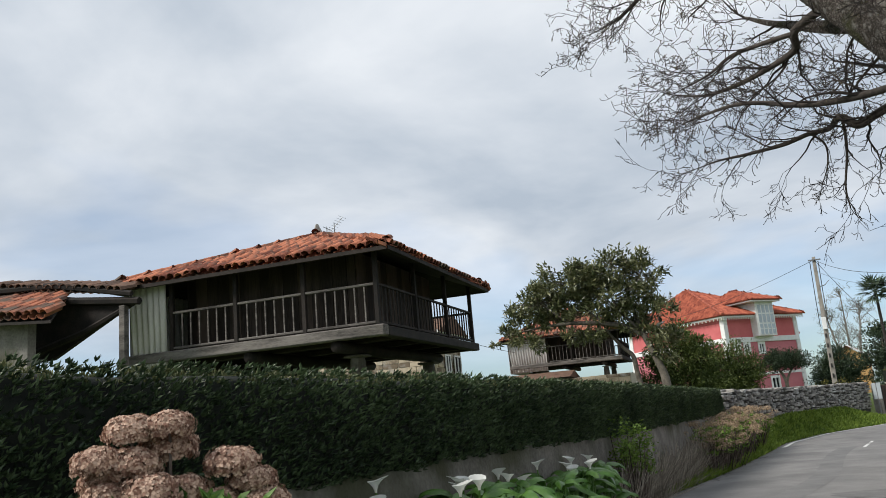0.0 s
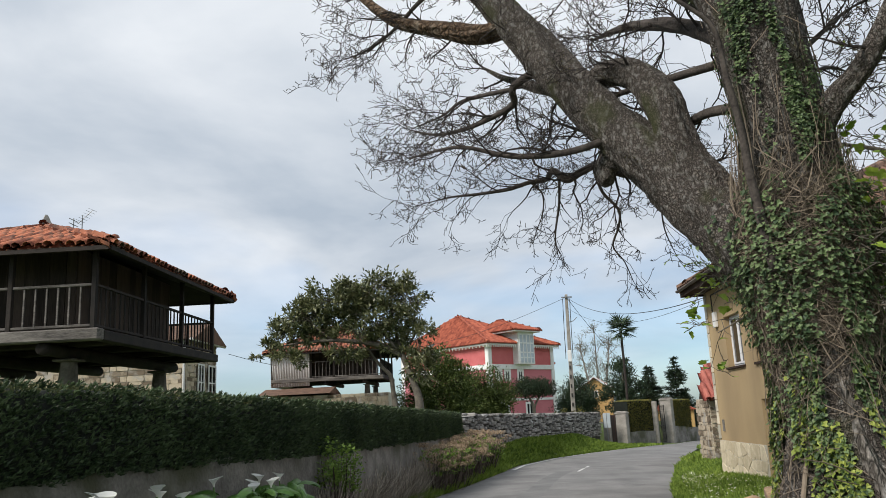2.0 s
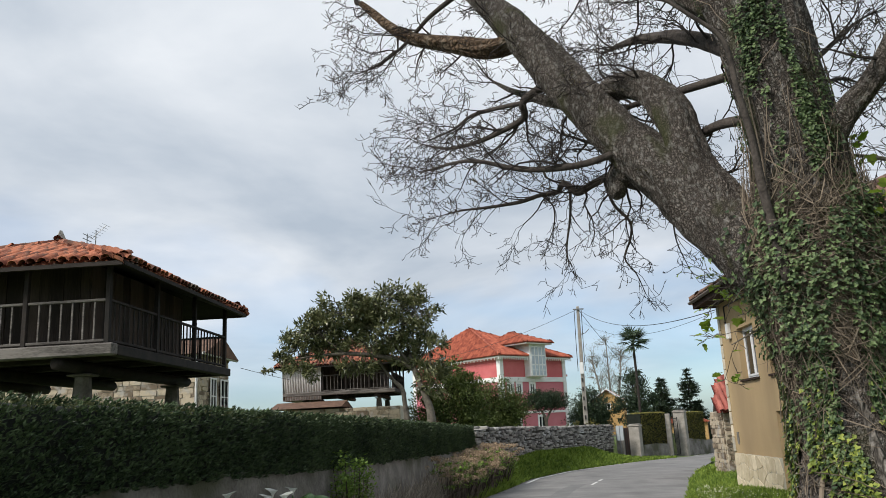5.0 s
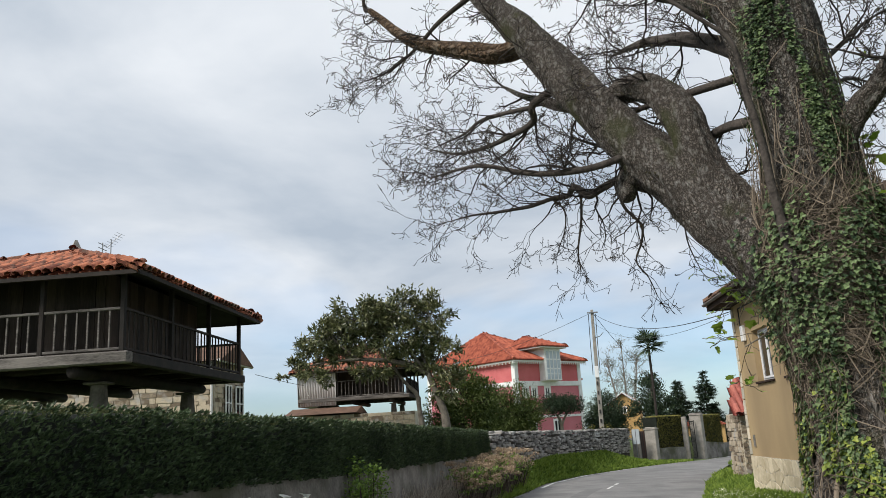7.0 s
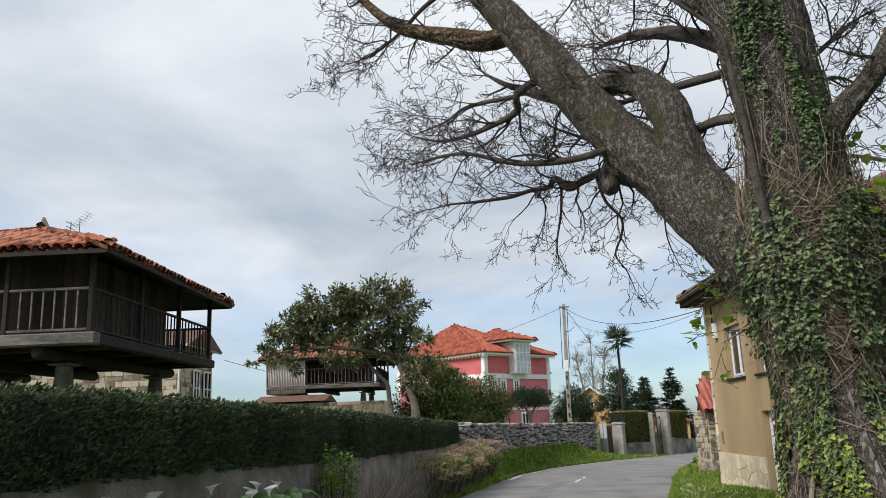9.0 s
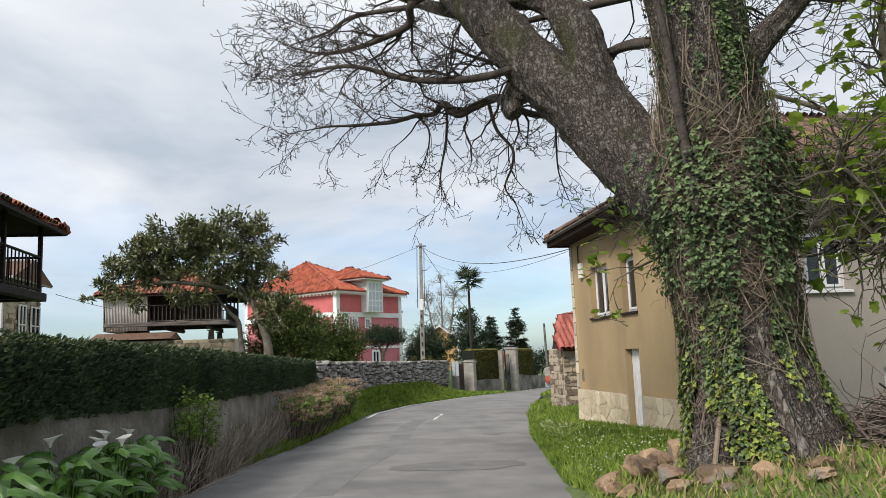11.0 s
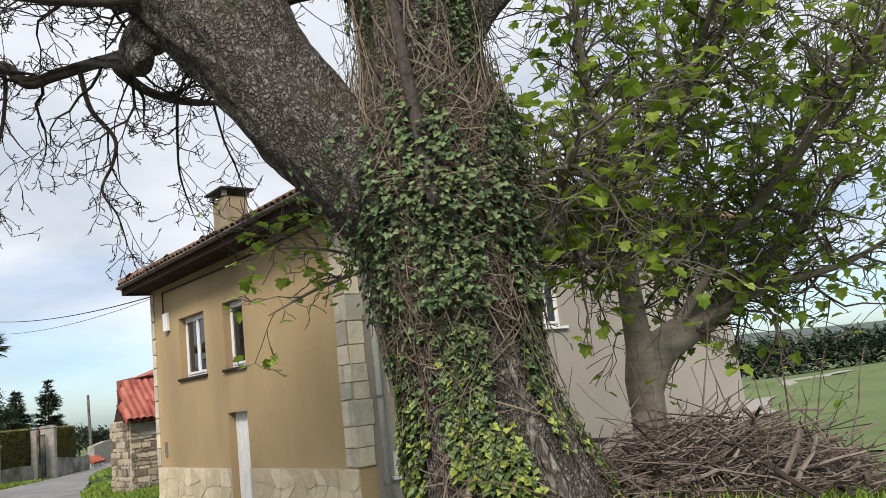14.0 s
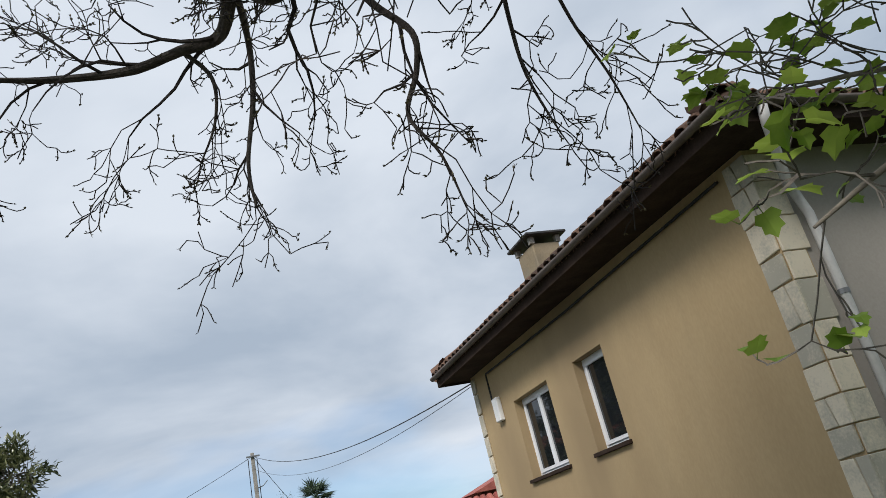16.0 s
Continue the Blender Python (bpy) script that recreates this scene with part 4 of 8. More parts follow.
for a in ((HX - OV, HX1 + OV, HY - OV, HY), (HX - OV, HX1 + OV, HY1, HY1 + OVF), (HX - OV, HX, HY, HY1), (HX1, HX1 + OV, HY, HY1)):
    part("soffit", MB().box(*a, ez - 0.02, ez + 0.03), BROWNSOFFIT, house, "dark brown boarded eaves")
for a in ((HX - OV - 0.02, HX - OV, HY - OV, HY1 + OVF), (HX - OV, HX1 + OV, HY - OV - 0.02, HY - OV), (HX - OV, HX1 + OV, HY1 + OVF, HY1 + OVF + 0.02)):
    part("fascia", MB().box(*a, ez - 0.06, ez + 0.12), BROWNSOFFIT, house)
deck = MB()
up = 0.09
cc = [(p[0], p[1], p[2] + up) for p in c]
deck.add([*cc, r0, r1], [(0, 1, 5, 4), (1, 2, 5), (2, 3, 4, 5), (3, 0, 4)])
deck.add([*[(p[0], p[1], p[2] - 0.06) for p in cc], (r0[0], r0[1], r0[2] - 0.06), (r1[0], r1[1], r1[2] - 0.06)], [(4, 5, 1, 0), (5, 2, 1), (5, 4, 3, 2), (4, 0, 3)])
part("roof_deck", deck, BROWNSOFFIT, house)
rnd = random.Random(8)
tiles = MB()
tm = MB().add(*barrel(0.46, 0.105, 0.09, 4)).mesh("roof_tile", True)
tm.materials.append(mat("brown_tile_single", (0.07, 0.043, 0.03), (0.19, 0.11, 0.075), 3, 30, 0.9, 0.35, 0.008, objrand=0.5))
tiled_face(cc[3], cc[0], [r0], rnd, 0.21, 0.36, (house, tm), 120, 0.012, tiles)
tiled_face(cc[0], cc[1], [r0, r1], rnd, 0.21, 0.36, (house, tm), 100, 0.012, tiles)
tiled_face(cc[1], cc[2], [r1], rnd, 0.21, 0.36, None, 0, 0.012, tiles, True)
tiled_face(cc[2], cc[3], [r1, r0], rnd, 0.21, 0.36, None, 0, 0.012, tiles, True)
for p, q in ((cc[0], r0), (cc[3], r0), (cc[1], r1), (cc[2], r1), (r0, r1)):
    ridge_row(tiles, Vector(p) + Vector((0, 0, 0.06)), Vector(q) + Vector((0, 0, 0.06)), 0.14)
part("roof_tiles", tiles, TILEBROWN, house, "weathered brown clay tiles", kind="stuff")


def gutter(p, q, parent, r=0.062):
    p, q = Vector(p), Vector(q)
    y = (q - p).normalized()
    x = y.cross(Vector((0, 0, 1))).normalized()
    mb = MB()
    for o in (p, q):
        for rr in (r, r - 0.008):
            for k in range(9):
                a = math.pi * k / 8
                mb.v.append(tuple(o + x * math.cos(a) * rr - Vector((0, 0, 1)) * math.sin(a) * rr))
    mb.f = [(k, k + 1, 18 + k + 1, 18 + k)[::-1] for k in range(8)] + [(9 + k, 9 + k + 1, 27 + k + 1, 27 + k) for k in range(8)] + [(0, 9, 27, 18), (8, 26, 35, 17)]
    return part("gutter", mb, GUTTER, parent, "brown half-round gutter", smooth=True)


gutter((HX - OV - 0.09, HY - OV - 0.1, ez + 0.13), (HX - OV - 0.09, HY1 + OVF, ez + 0.13), house)
gutter((HX - OV - 0.1, HY - OV - 0.09, ez + 0.13), (HX1 + OV, HY - OV - 0.09, ez + 0.13), house)
for yy in np.arange(HY - OV + 0.3, HY1 + OVF, 0.75):
    part("gutter_bracket", MB().box(HX - OV - 0.17, HX - OV - 0.01, yy - 0.012, yy + 0.012, ez + 0.14, ez + 0.15), GUTTER, house)
part("downpipe", MB().tube([(HX - OV + 0.35, HY - OV - 0.09, ez + 0.06), (HX - OV + 0.36, HY - OV - 0.05, ez - 0.1), (HX + 0.32, HY - 0.09, ez - 0.45), (HX + 0.42, HY - 0.09, ez - 0.8), (HX + 0.42, HY - 0.09, -0.4)], [0.05] * 5, 10), PIPE, house, "pale grey downpipe", smooth=True)
for zz in (0.3, 1.6, 3.0):
    part("pipe_clip", MB().tube([(HX + 0.42, HY - 0.09, zz), (HX + 0.42, HY - 0.09, zz + 0.05)], [0.058, 0.058], 10), METAL, house)
# chimney with its raised cap
CX, CY = 9.975, 22.57
part("chimney", MB().box(CX - 0.3, CX + 0.3, CY - 0.36, CY + 0.36, 5.0, 6.86), CHIMNEY, house, bevel=0.02)
for xx in (CX - 0.29, CX + 0.29):
    for yy in (CY - 0.33, CY + 0.33):
        part("chimney_post", MB().box(xx - 0.05, xx + 0.05, yy - 0.05, yy + 0.05, 6.86, 7.0), CONCRETE, house)
part("chimney_cap", MB().box(CX - 0.45, CX + 0.45, CY - 0.5, CY + 0.5, 7.0, 7.06), IRON, house, "dark flat chimney cap", bevel=0.015)
# meter box and cable under the eaves
part("cable_box", MB().box(HX - 0.09, HX - 0.001, HY1 - 1.12, HY1 - 0.9, 3.57, 3.98), WHITE, house, "small white junction box", bevel=0.012)
part("eave_cable", MB().tube([(HX - 0.04, HY + 0.4, ez - 0.15), (HX - 0.04, (HY + HY1) / 2, ez - 0.2), (HX - 0.04, HY1 - 0.84, ez - 0.17), (HX - 0.05, HY1 - 0.86, 3.7)], [0.018] * 4, 6), BLACK, house)
part("gas_box", MB().box(HX - 0.03, HX - 0.001, HY1 - 0.62, HY1 - 0.5, 0.85, 1.15), RENDERWALL, house)


# stone facing: irregular flat stones on the plinth, quoins up the corners
def crazy_stones(parent, width, z0, z1, holes, at, seed, name="plinth_stone", material=None):
    """Irregular flat stones over a strip; each a separate slab with chipped corners."""
    rnd = random.Random(seed)
    rows = max(2, round((z1 - z0) / 0.3))
    cols = max(2, round(width / 0.36))
    pts = {}
    for j in range(rows + 1):
        for i in range(cols + 1):
            dx = 0 if i in (0, cols) else rnd.uniform(-0.12, 0.12)
            dz = 0 if j in (0, rows) else rnd.uniform(-0.09, 0.09)
            pts[i, j] = (width * i / cols + dx + (0.16 if j % 2 and 0 < i < cols else 0), z0 + (z1 - z0) * j / rows + dz)
    for j in range(rows):
        for i in range(cols):
            q = [pts[i, j], pts[i + 1, j], pts[i + 1, j + 1], pts[i, j + 1]]
            cxm, czm = sum(p[0] for p in q) / 4, sum(p[1] for p in q) / 4
            if any(h[0] - 0.05 < cxm < h[1] + 0.05 and h[2] < czm < h[3] for h in holes):
                continue
            poly = []
            for k in range(4):
                p, n = q[k], q[(k + 1) % 4]
                for t in (0.14, 0.86):
                    x, z = lerp(p[0], n[0], t), lerp(p[1], n[1], t)
                    d = math.hypot(x - cxm, z - czm)
                    s = max(0.5, 1 - 0.009 / max(d, 0.05))
                    poly.append((cxm + (x - cxm) * s, czm + (z - czm) * s))
            for h in holes:
                poly = [(min(x, h[0]) if cxm < h[0] else max(x, h[1]) if cxm > h[1] else x, z) if h[2] < z < h[3] else (x, z) for x, z in poly]
            mb = MB().prism([(x, 0, z) for x, z in poly], (0, 0, 0), (0, -0.022 - rnd.uniform(0, 0.012), 0))
            part(name, mb, material or PLINTH, parent, at=at)


bed = MB()
for y0_, y1_ in ((HY, HY1 - front[2][1]), (HY1 - front[2][0], HY1)):
    bed.box(HX - 0.016, HX - 0.001, y0_, y1_, -0.7, 0.605)
part("mortar_bed", bed, MORTAR, house)
facing = Matrix.Translation((HX, HY1, 0)) @ pose(0, 0, 0, 0, 0, -90)
hole = [(front[2][0], front[2][1], -0.36, 1.62)]
crazy_stones(house, HY1 - HY, -0.62, 0.6, hole, facing, 4)
for a0, w in ((HY1 - HY - 0.31, 0.31), (0.0, 0.2)):
    z, k = 0.62, 0
    rnd = random.Random(int(a0 * 10))
    while z < 4.5:
        h = rnd.uniform(0.26, 0.42)
        zz = min(4.56, z + h)
        cut = w * rnd.uniform(0.5, 0.75) if w > 0.3 and rnd.random() < 0.45 else w
        e = rnd.uniform(-0.02, 0.02) if w > 0.3 else 0
        part("quoin", MB().prism([(a0 + e + 0.006, 0, z + 0.006), (a0 + cut - 0.006, 0, z + rnd.uniform(0, 0.03) + 0.006), (a0 + cut - 0.006 - (0.04 if cut < w else 0), 0, zz - 0.006), (a0 + e + 0.01, 0, zz - 0.006)], (0, 0, 0), (0, -0.03, 0)), QUOIN, house, at=facing, bevel=0.006)
        if cut < w:
            part("quoin", MB().prism([(a0 + cut + 0.006, 0, z + 0.006), (a0 + w + 0.028, 0, z + 0.006), (a0 + w + 0.028, 0, zz - 0.006), (a0 + cut - 0.03, 0, zz - 0.006)], (0, 0, 0), (0, -0.03, 0)), QUOIN, house, at=facing, bevel=0.006)
        if w > 0.3:
            part("quoin", MB().box(0.0, rnd.uniform(0.26, 0.34), -0.03, 0, z + 0.006, zz - 0.006), QUOIN, house, at=Matrix.Translation((HX, HY, 0)), bevel=0.006)
        z = zz

house.matrix_basis = Matrix.Translation((HX, HY, 0)) @ pose(0, 0, 0, 0, 0, HYAW) @ Matrix.Translation((-HX, -HY, 0))

# ---- the big ivy-clad tree ----
OAK = [(0.0, 5.74, 9.3), (0.8, 5.66, 9.37), (1.6, 5.6, 9.44), (2.67, 5.52, 9.5), (3.74, 5.49, 9.53), (4.58, 5.49, 9.53), (5.4, 5.4, 9.55), (6.0, 5.34, 9.6), (6.6, 5.27, 9.65), (7.5, 5.1, 9.8), (9.5, 4.9, 10.1)]
OZ = [p[0] for p in OAK]


def oak_axis(z):
    return along(z, OZ, [p[1] for p in OAK]), along(z, OZ, [p[2] for p in OAK])


def oak_radius(z, a):
    r = along(z, [0, 0.35, 0.8, 1.6, 2.6, 3.2, 3.8, 4.6, 5.6, 6.6, 8, 9.5], [1.05, 0.86, 0.69, 0.54, 0.52, 0.61, 0.56, 0.5, 0.49, 0.56, 0.4, 0.25])
    foot = max(0.0, 1 - z / 1.9)
    r *= 1 + 0.22 * foot * math.sin(4 * a + 1.1) + 0.09 * foot * math.sin(7 * a + 2.0) + 0.05 * math.sin(3 * a + z * 0.6)
    # a buttress running down on the house side
    r += 0.34 * max(0, 1 - z / 1.75) * math.exp(-((math.remainder(a + 0.75, 2 * math.pi)) / 0.38) ** 2)
    ridges = abs(noise.noise(Vector((math.cos(a) * 6, math.sin(a) * 6, z * 0.8)))) * 0.07 + noise.noise(Vector((math.cos(a) * 13, math.sin(a) * 13, z * 1.8))) * 0.03 - 0.02
    return r + ridges


def oak_skin(z, a, out=0.0):
    x, y = oak_axis(z)
    r = oak_radius(z, a) + out
    return Vector((x + math.cos(a) * r, y + math.sin(a) * r, z))


oak = thing("oak_tree", "huge old bare-twigged tree with an ivy-clad trunk", "tree", at=pose(5.74, 9.3, 0.2))
oinv = oak.matrix_basis.inverted()
trunk = MB()
SD = 96
zs = [0.0 + 0.09 * i for i in range(106)]
for z in zs:
    for k in range(SD):
        trunk.v.append(tuple(oak_skin(z, 2 * math.pi * k / SD)))
trunk.f = [(j * SD + k, j * SD + (k + 1) % SD, (j + 1) * SD + (k + 1) % SD, (j + 1) * SD + k) for j in range(len(zs) - 1) for k in range(SD)]
trunk.f.append(tuple((len(zs) - 1) * SD + k for k in range(SD)))
part("trunk", trunk, BARK, oak, smooth=True, at=oinv)
# a bared, pale root rib runs down between the ivy
rib_z = [2.2 - 0.11 * i for i in range(21)]
rib = MB().tube([oak_skin(max(0.02, z), -1.85 + 0.12 * max(0, 2.1 - z) + 0.02 * math.sin(z * 5), -0.03) for z in rib_z], [0.012 + 0.055 * min(1, (2.2 - z) / 1.1) + 0.03 * max(0, 0.7 - z) for z in rib_z], 12, True, 0.5, 4)
part("root_rib", rib, PALEBARK, oak, "pale bared rib of the trunk", smooth=True, at=oinv)


def curve(pts, per=5):
    """A smooth line through the points."""
    p = [Vector(q) for q in pts]
    out = []
    for i in range(len(p) - 1):
        a, b, c, d = p[max(0, i - 1)], p[i], p[i + 1], p[min(len(p) - 1, i + 2)]
        for k in range(per):
            t = k / per
            out.append(0.5 * ((2 * b) + (c - a) * t + (2 * a - 5 * b + 4 * c - d) * t * t + (3 * b - a - 3 * c + d) * t ** 3))
    return out + [p[-1]]


def bough(name, pts, radii, sides=18, per=6, wob=0.22, parent=None, m=None, inv=None):
    line = curve(pts, per)
    rr = [along(i / per, range(len(radii)), radii) for i in range(len(line))]
    if radii[0] > 0.12 and parent is None:
        # furrowed bark and swellings along the thick limbs
        fine = curve(pts, 26)
        fr_ = [along(i / 26, range(len(radii)), radii) * (1 + 0.10 * noise.noise(Vector((i * 0.06, len(pts), 3)))) for i in range(len(fine))]
        mb = MB().tube(fine, fr_, 64, True, wob, len(pts))
        for j, p in enumerate(fine):
            for k in range(64):
                q = Vector(mb.v[j * 64 + k])
                a = 2 * math.pi * k / 64
                ridge = abs(noise.noise(Vector((math.cos(a) * 5.5, math.sin(a) * 5.5, j * 0.05)))) * 0.13 + noise.noise(Vector((math.cos(a) * 11, math.sin(a) * 11, j * 0.22))) * 0.055
                mb.v[j * 64 + k] = tuple(p + (q - p) * (0.97 + ridge))
        part(name, mb, m, parent or oak, smooth=True, at=inv or oinv)
        return line, rr
    part(name, MB().tube(line, rr, sides, True, wob, len(pts)), m or BARK, parent or oak, smooth=True, at=inv or oinv)
    return line, rr


BOUGHS = {
    "main": ([(5.55, 9.5, 2.9), (5.27, 9.71, 3.22), (4.76, 10.15, 3.83), (4.3, 10.55, 4.63), (3.7, 11.07, 5.5), (3.25, 11.46, 6.3), (2.9, 11.76, 7.02), (2.5, 12.1, 7.73), (2.0, 12.55, 8.6), (1.2, 13.3, 9.8)], [0.54, 0.54, 0.42, 0.365, 0.33, 0.31, 0.29, 0.27, 0.17, 0.05]),
    "second": ([(4.8, 10.1, 4.0), (4.52, 10.34, 4.72), (4.42, 10.46, 5.35), (4.2, 10.7, 5.9), (3.85, 11.0, 6.12), (3.35, 11.6, 6.15), (2.6, 13.0, 7.0), (2.2, 14.2, 7.8)], [0.3, 0.27, 0.24, 0.22, 0.17, 0.11, 0.05, 0.02]),
    "knob": ([(4.1, 10.75, 5.0), (3.85, 11.05, 4.9), (3.82, 11.4, 4.86), (3.9, 12.18, 5.14), (3.97, 13.34, 5.57), (3.76, 13.73, 5.57), (3.51, 13.94, 5.5), (3.31, 14.15, 5.74), (3.24, 14.7, 5.75), (2.95, 14.94, 5.79), (2.55, 15.12, 5.73), (1.98, 15.17, 5.68), (1.45, 15.09, 5.63), (1.06, 14.92, 5.51)], [0.14, 0.11, 0.085, 0.072, 0.066, 0.062, 0.056, 0.05, 0.044, 0.036, 0.03, 0.024, 0.016, 0.008]),
    "hang_a": ([(3.92, 13.42, 5.5), (4.04, 13.49, 5.11), (4.26, 13.42, 4.78), (4.25, 13.48, 4.51), (4.13, 13.5, 4.19), (4.3, 13.54, 3.92), (4.44, 13.67, 3.6)], [0.03, 0.027, 0.023, 0.02, 0.015, 0.01, 0.006]),
    "hang_b": ([(3.31, 14.15, 5.74), (3.48, 14.85, 5.79), (3.46, 14.95, 5.33), (3.36, 15.05, 4.79), (3.38, 15.1, 4.42)], [0.028, 0.026, 0.022, 0.016, 0.008]),
    "hang_c": ([(2.95, 14.94, 5.79), (3.17, 15.0, 5.57), (3.16, 15.1, 5.22), (3.01, 15.2, 4.88)], [0.02, 0.017, 0.012, 0.006]),
    "hang_d": ([(4.91, 13.2, 5.24), (4.93, 13.3, 4.8), (4.96, 13.35, 4.38), (5.11, 13.4, 3.96)], [0.02, 0.015, 0.011, 0.006]),
    "hang_e": ([(5.5, 13.5, 5.4), (5.63, 13.55, 4.97), (5.81, 13.6, 4.6), (5.96, 13.65, 4.12)], [0.016, 0.013, 0.01, 0.005]),
    "stub": ([(3.88, 11.7, 4.95), (3.97, 12.4, 5.18), (4.34, 12.8, 5.17), (4.72, 13.1, 5.22), (5.11, 13.3, 5.3), (5.54, 13.5, 5.43)], [0.06, 0.06, 0.055, 0.05, 0.045, 0.035]),
    "arch": ([(3.05, 11.7, 6.62), (2.6, 12.1, 6.49), (2.6, 12.4, 6.33), (2.26, 12.7, 6.25), (1.8, 13.1, 6.23), (1.31, 13.4, 6.27), (0.85, 13.7, 6.5)], [0.07, 0.06, 0.055, 0.045, 0.036, 0.024, 0.01]),
    "far_spray": ([(1.71, 13.0, 8.97), (1.14, 13.3, 8.72), (0.65, 13.6, 8.39), (0.16, 13.8, 8.13), (-0.34, 14.0, 8.06)], [0.05, 0.04, 0.03, 0.02, 0.008]),
    "side_spray": ([(5.92, 9.7, 5.67), (6.28, 9.9, 5.98), (6.69, 10.1, 6.33), (7.11, 10.3, 6.61)], [0.04, 0.03, 0.02, 0.008]),
    "side_spray_low": ([(5.95, 9.7, 5.38), (6.37, 10.0, 5.56), (6.75, 10.3, 5.6)], [0.03, 0.02, 0.008]),
    "arch_fork": ([(2.6, 12.1, 6.45), (2.19, 12.6, 6.6), (1.77, 13.0, 6.67), (1.42, 13.4, 6.6), (0.89, 13.8, 6.57)], [0.04, 0.034, 0.028, 0.02, 0.008]),
    "dead": ([(2.6, 12.0, 7.5), (2.2, 12.3, 7.5), (1.39, 13.07, 8.05), (0.55, 13.79, 8.7), (-0.27, 14.5, 9.8)], [0.17, 0.16, 0.14, 0.1, 0.05]),
    "right": ([(5.6, 9.3, 4.3), (5.9, 9.15, 4.75), (6.2, 8.9, 5.1), (6.45, 8.7, 5.6), (6.9, 8.3, 6.6), (7.2, 8.0, 7.8)], [0.2, 0.135, 0.11, 0.09, 0.06, 0.02]),
    "bar": ([(5.3, 9.7, 5.0), (4.9, 10.2, 5.15), (4.5, 11.0, 5.2), (3.8, 12.0, 5.6), (3.2, 13.1, 6.3)], [0.075, 0.06, 0.05, 0.035, 0.012]),
    "up_left": ([(5.35, 9.65, 6.1), (4.7, 10.3, 7.0), (3.9, 11.1, 7.9), (3.0, 12.2, 9.0)], [0.2, 0.16, 0.12, 0.05]),
    "up_back": ([(5.4, 9.7, 5.6), (5.2, 10.6, 6.4), (4.9, 11.8, 7.2), (4.6, 13.2, 7.9), (4.3, 14.6, 8.4)], [0.16, 0.13, 0.1, 0.07, 0.02]),
    "up_right": ([(5.35, 9.6, 6.8), (6.1, 9.3, 7.6), (7.0, 9.0, 8.6)], [0.18, 0.13, 0.05]),
    "low_twig": ([(5.0, 10.0, 5.7), (4.5, 10.9, 5.9), (4.0, 12.2, 6.2), (3.5, 13.4, 6.0)], [0.06, 0.05, 0.035, 0.015]),
    "front": ([(3.95, 10.8, 5.2), (3.3, 10.9, 5.0), (2.5, 11.3, 5.1), (1.7, 11.9, 5.5), (0.9, 12.6, 5.6)], [0.06, 0.05, 0.04, 0.028, 0.01]),
}
SMALLBARK = mat("branch_bark", (0.025, 0.02, 0.017), (0.09, 0.075, 0.064), 6, 34, 0.95, 0.8, 0.03)
twigs, buds = MB(), MB()
rnd = random.Random(77)


def bud(mb, p, d, rnd, size):
    for _ in range(2):
        w = Vector(d) + Vector((rnd.uniform(-1, 1), rnd.uniform(-1, 1), rnd.uniform(-0.3, 1))) * 0.8
        mb.leaf(p, w, (0.3, 0.2, 1), size * rnd.uniform(0.7, 1.3), size * 0.5)


def grow(mb, tips, p, d, length, r, level, rnd, droop, spread, budsize, bare=False, leafer=None, kids=(5, 4, 2)):
    """A winding twig that forks into smaller ones."""
    n = max(3, int(length / (0.16 if level else 0.07)))
    pts, rr = [Vector(p)], [r]
    d = Vector(d).normalized()
    for i in range(n):
        d = (d + Vector((rnd.gauss(0, 1), rnd.gauss(0, 1), rnd.gauss(0, 1))) * 0.31 + Vector((0, 0, droop * (1 if i < n * 0.6 else -1.6)))).normalized()
        pts.append(pts[-1] + d * length / n)
        rr.append(max(0.0048, r * (1 - 0.7 * (i + 1) / n)))
    mb.tube(pts, rr, 5 if r > 0.02 else 4 if r > 0.008 else 3, False)
    if level <= 0:
        (leafer or bud)(tips, pts[-1], d, rnd, budsize)
        if rnd.random() < 0.6:
            (leafer or bud)(tips, pts[len(pts) // 2], d, rnd, budsize)
        return
    count = max(2, int(rnd.uniform(0.7, 1.3) * kids[3 - level if level <= 3 else 0]))
    for _ in range(count):
        i = rnd.randrange(max(1, n // 5), n + 1)
        side = Vector((rnd.gauss(0, 1), rnd.gauss(0, 1), rnd.gauss(0, 0.8)))
        dd = (pts[i] - pts[i - 1]).normalized() + side * spread
        grow(mb, tips, pts[i], dd, length * rnd.uniform(0.38, 0.6), rr[i] * 0.7, level - 1, rnd, droop, spread, budsize, leafer=leafer, kids=kids)


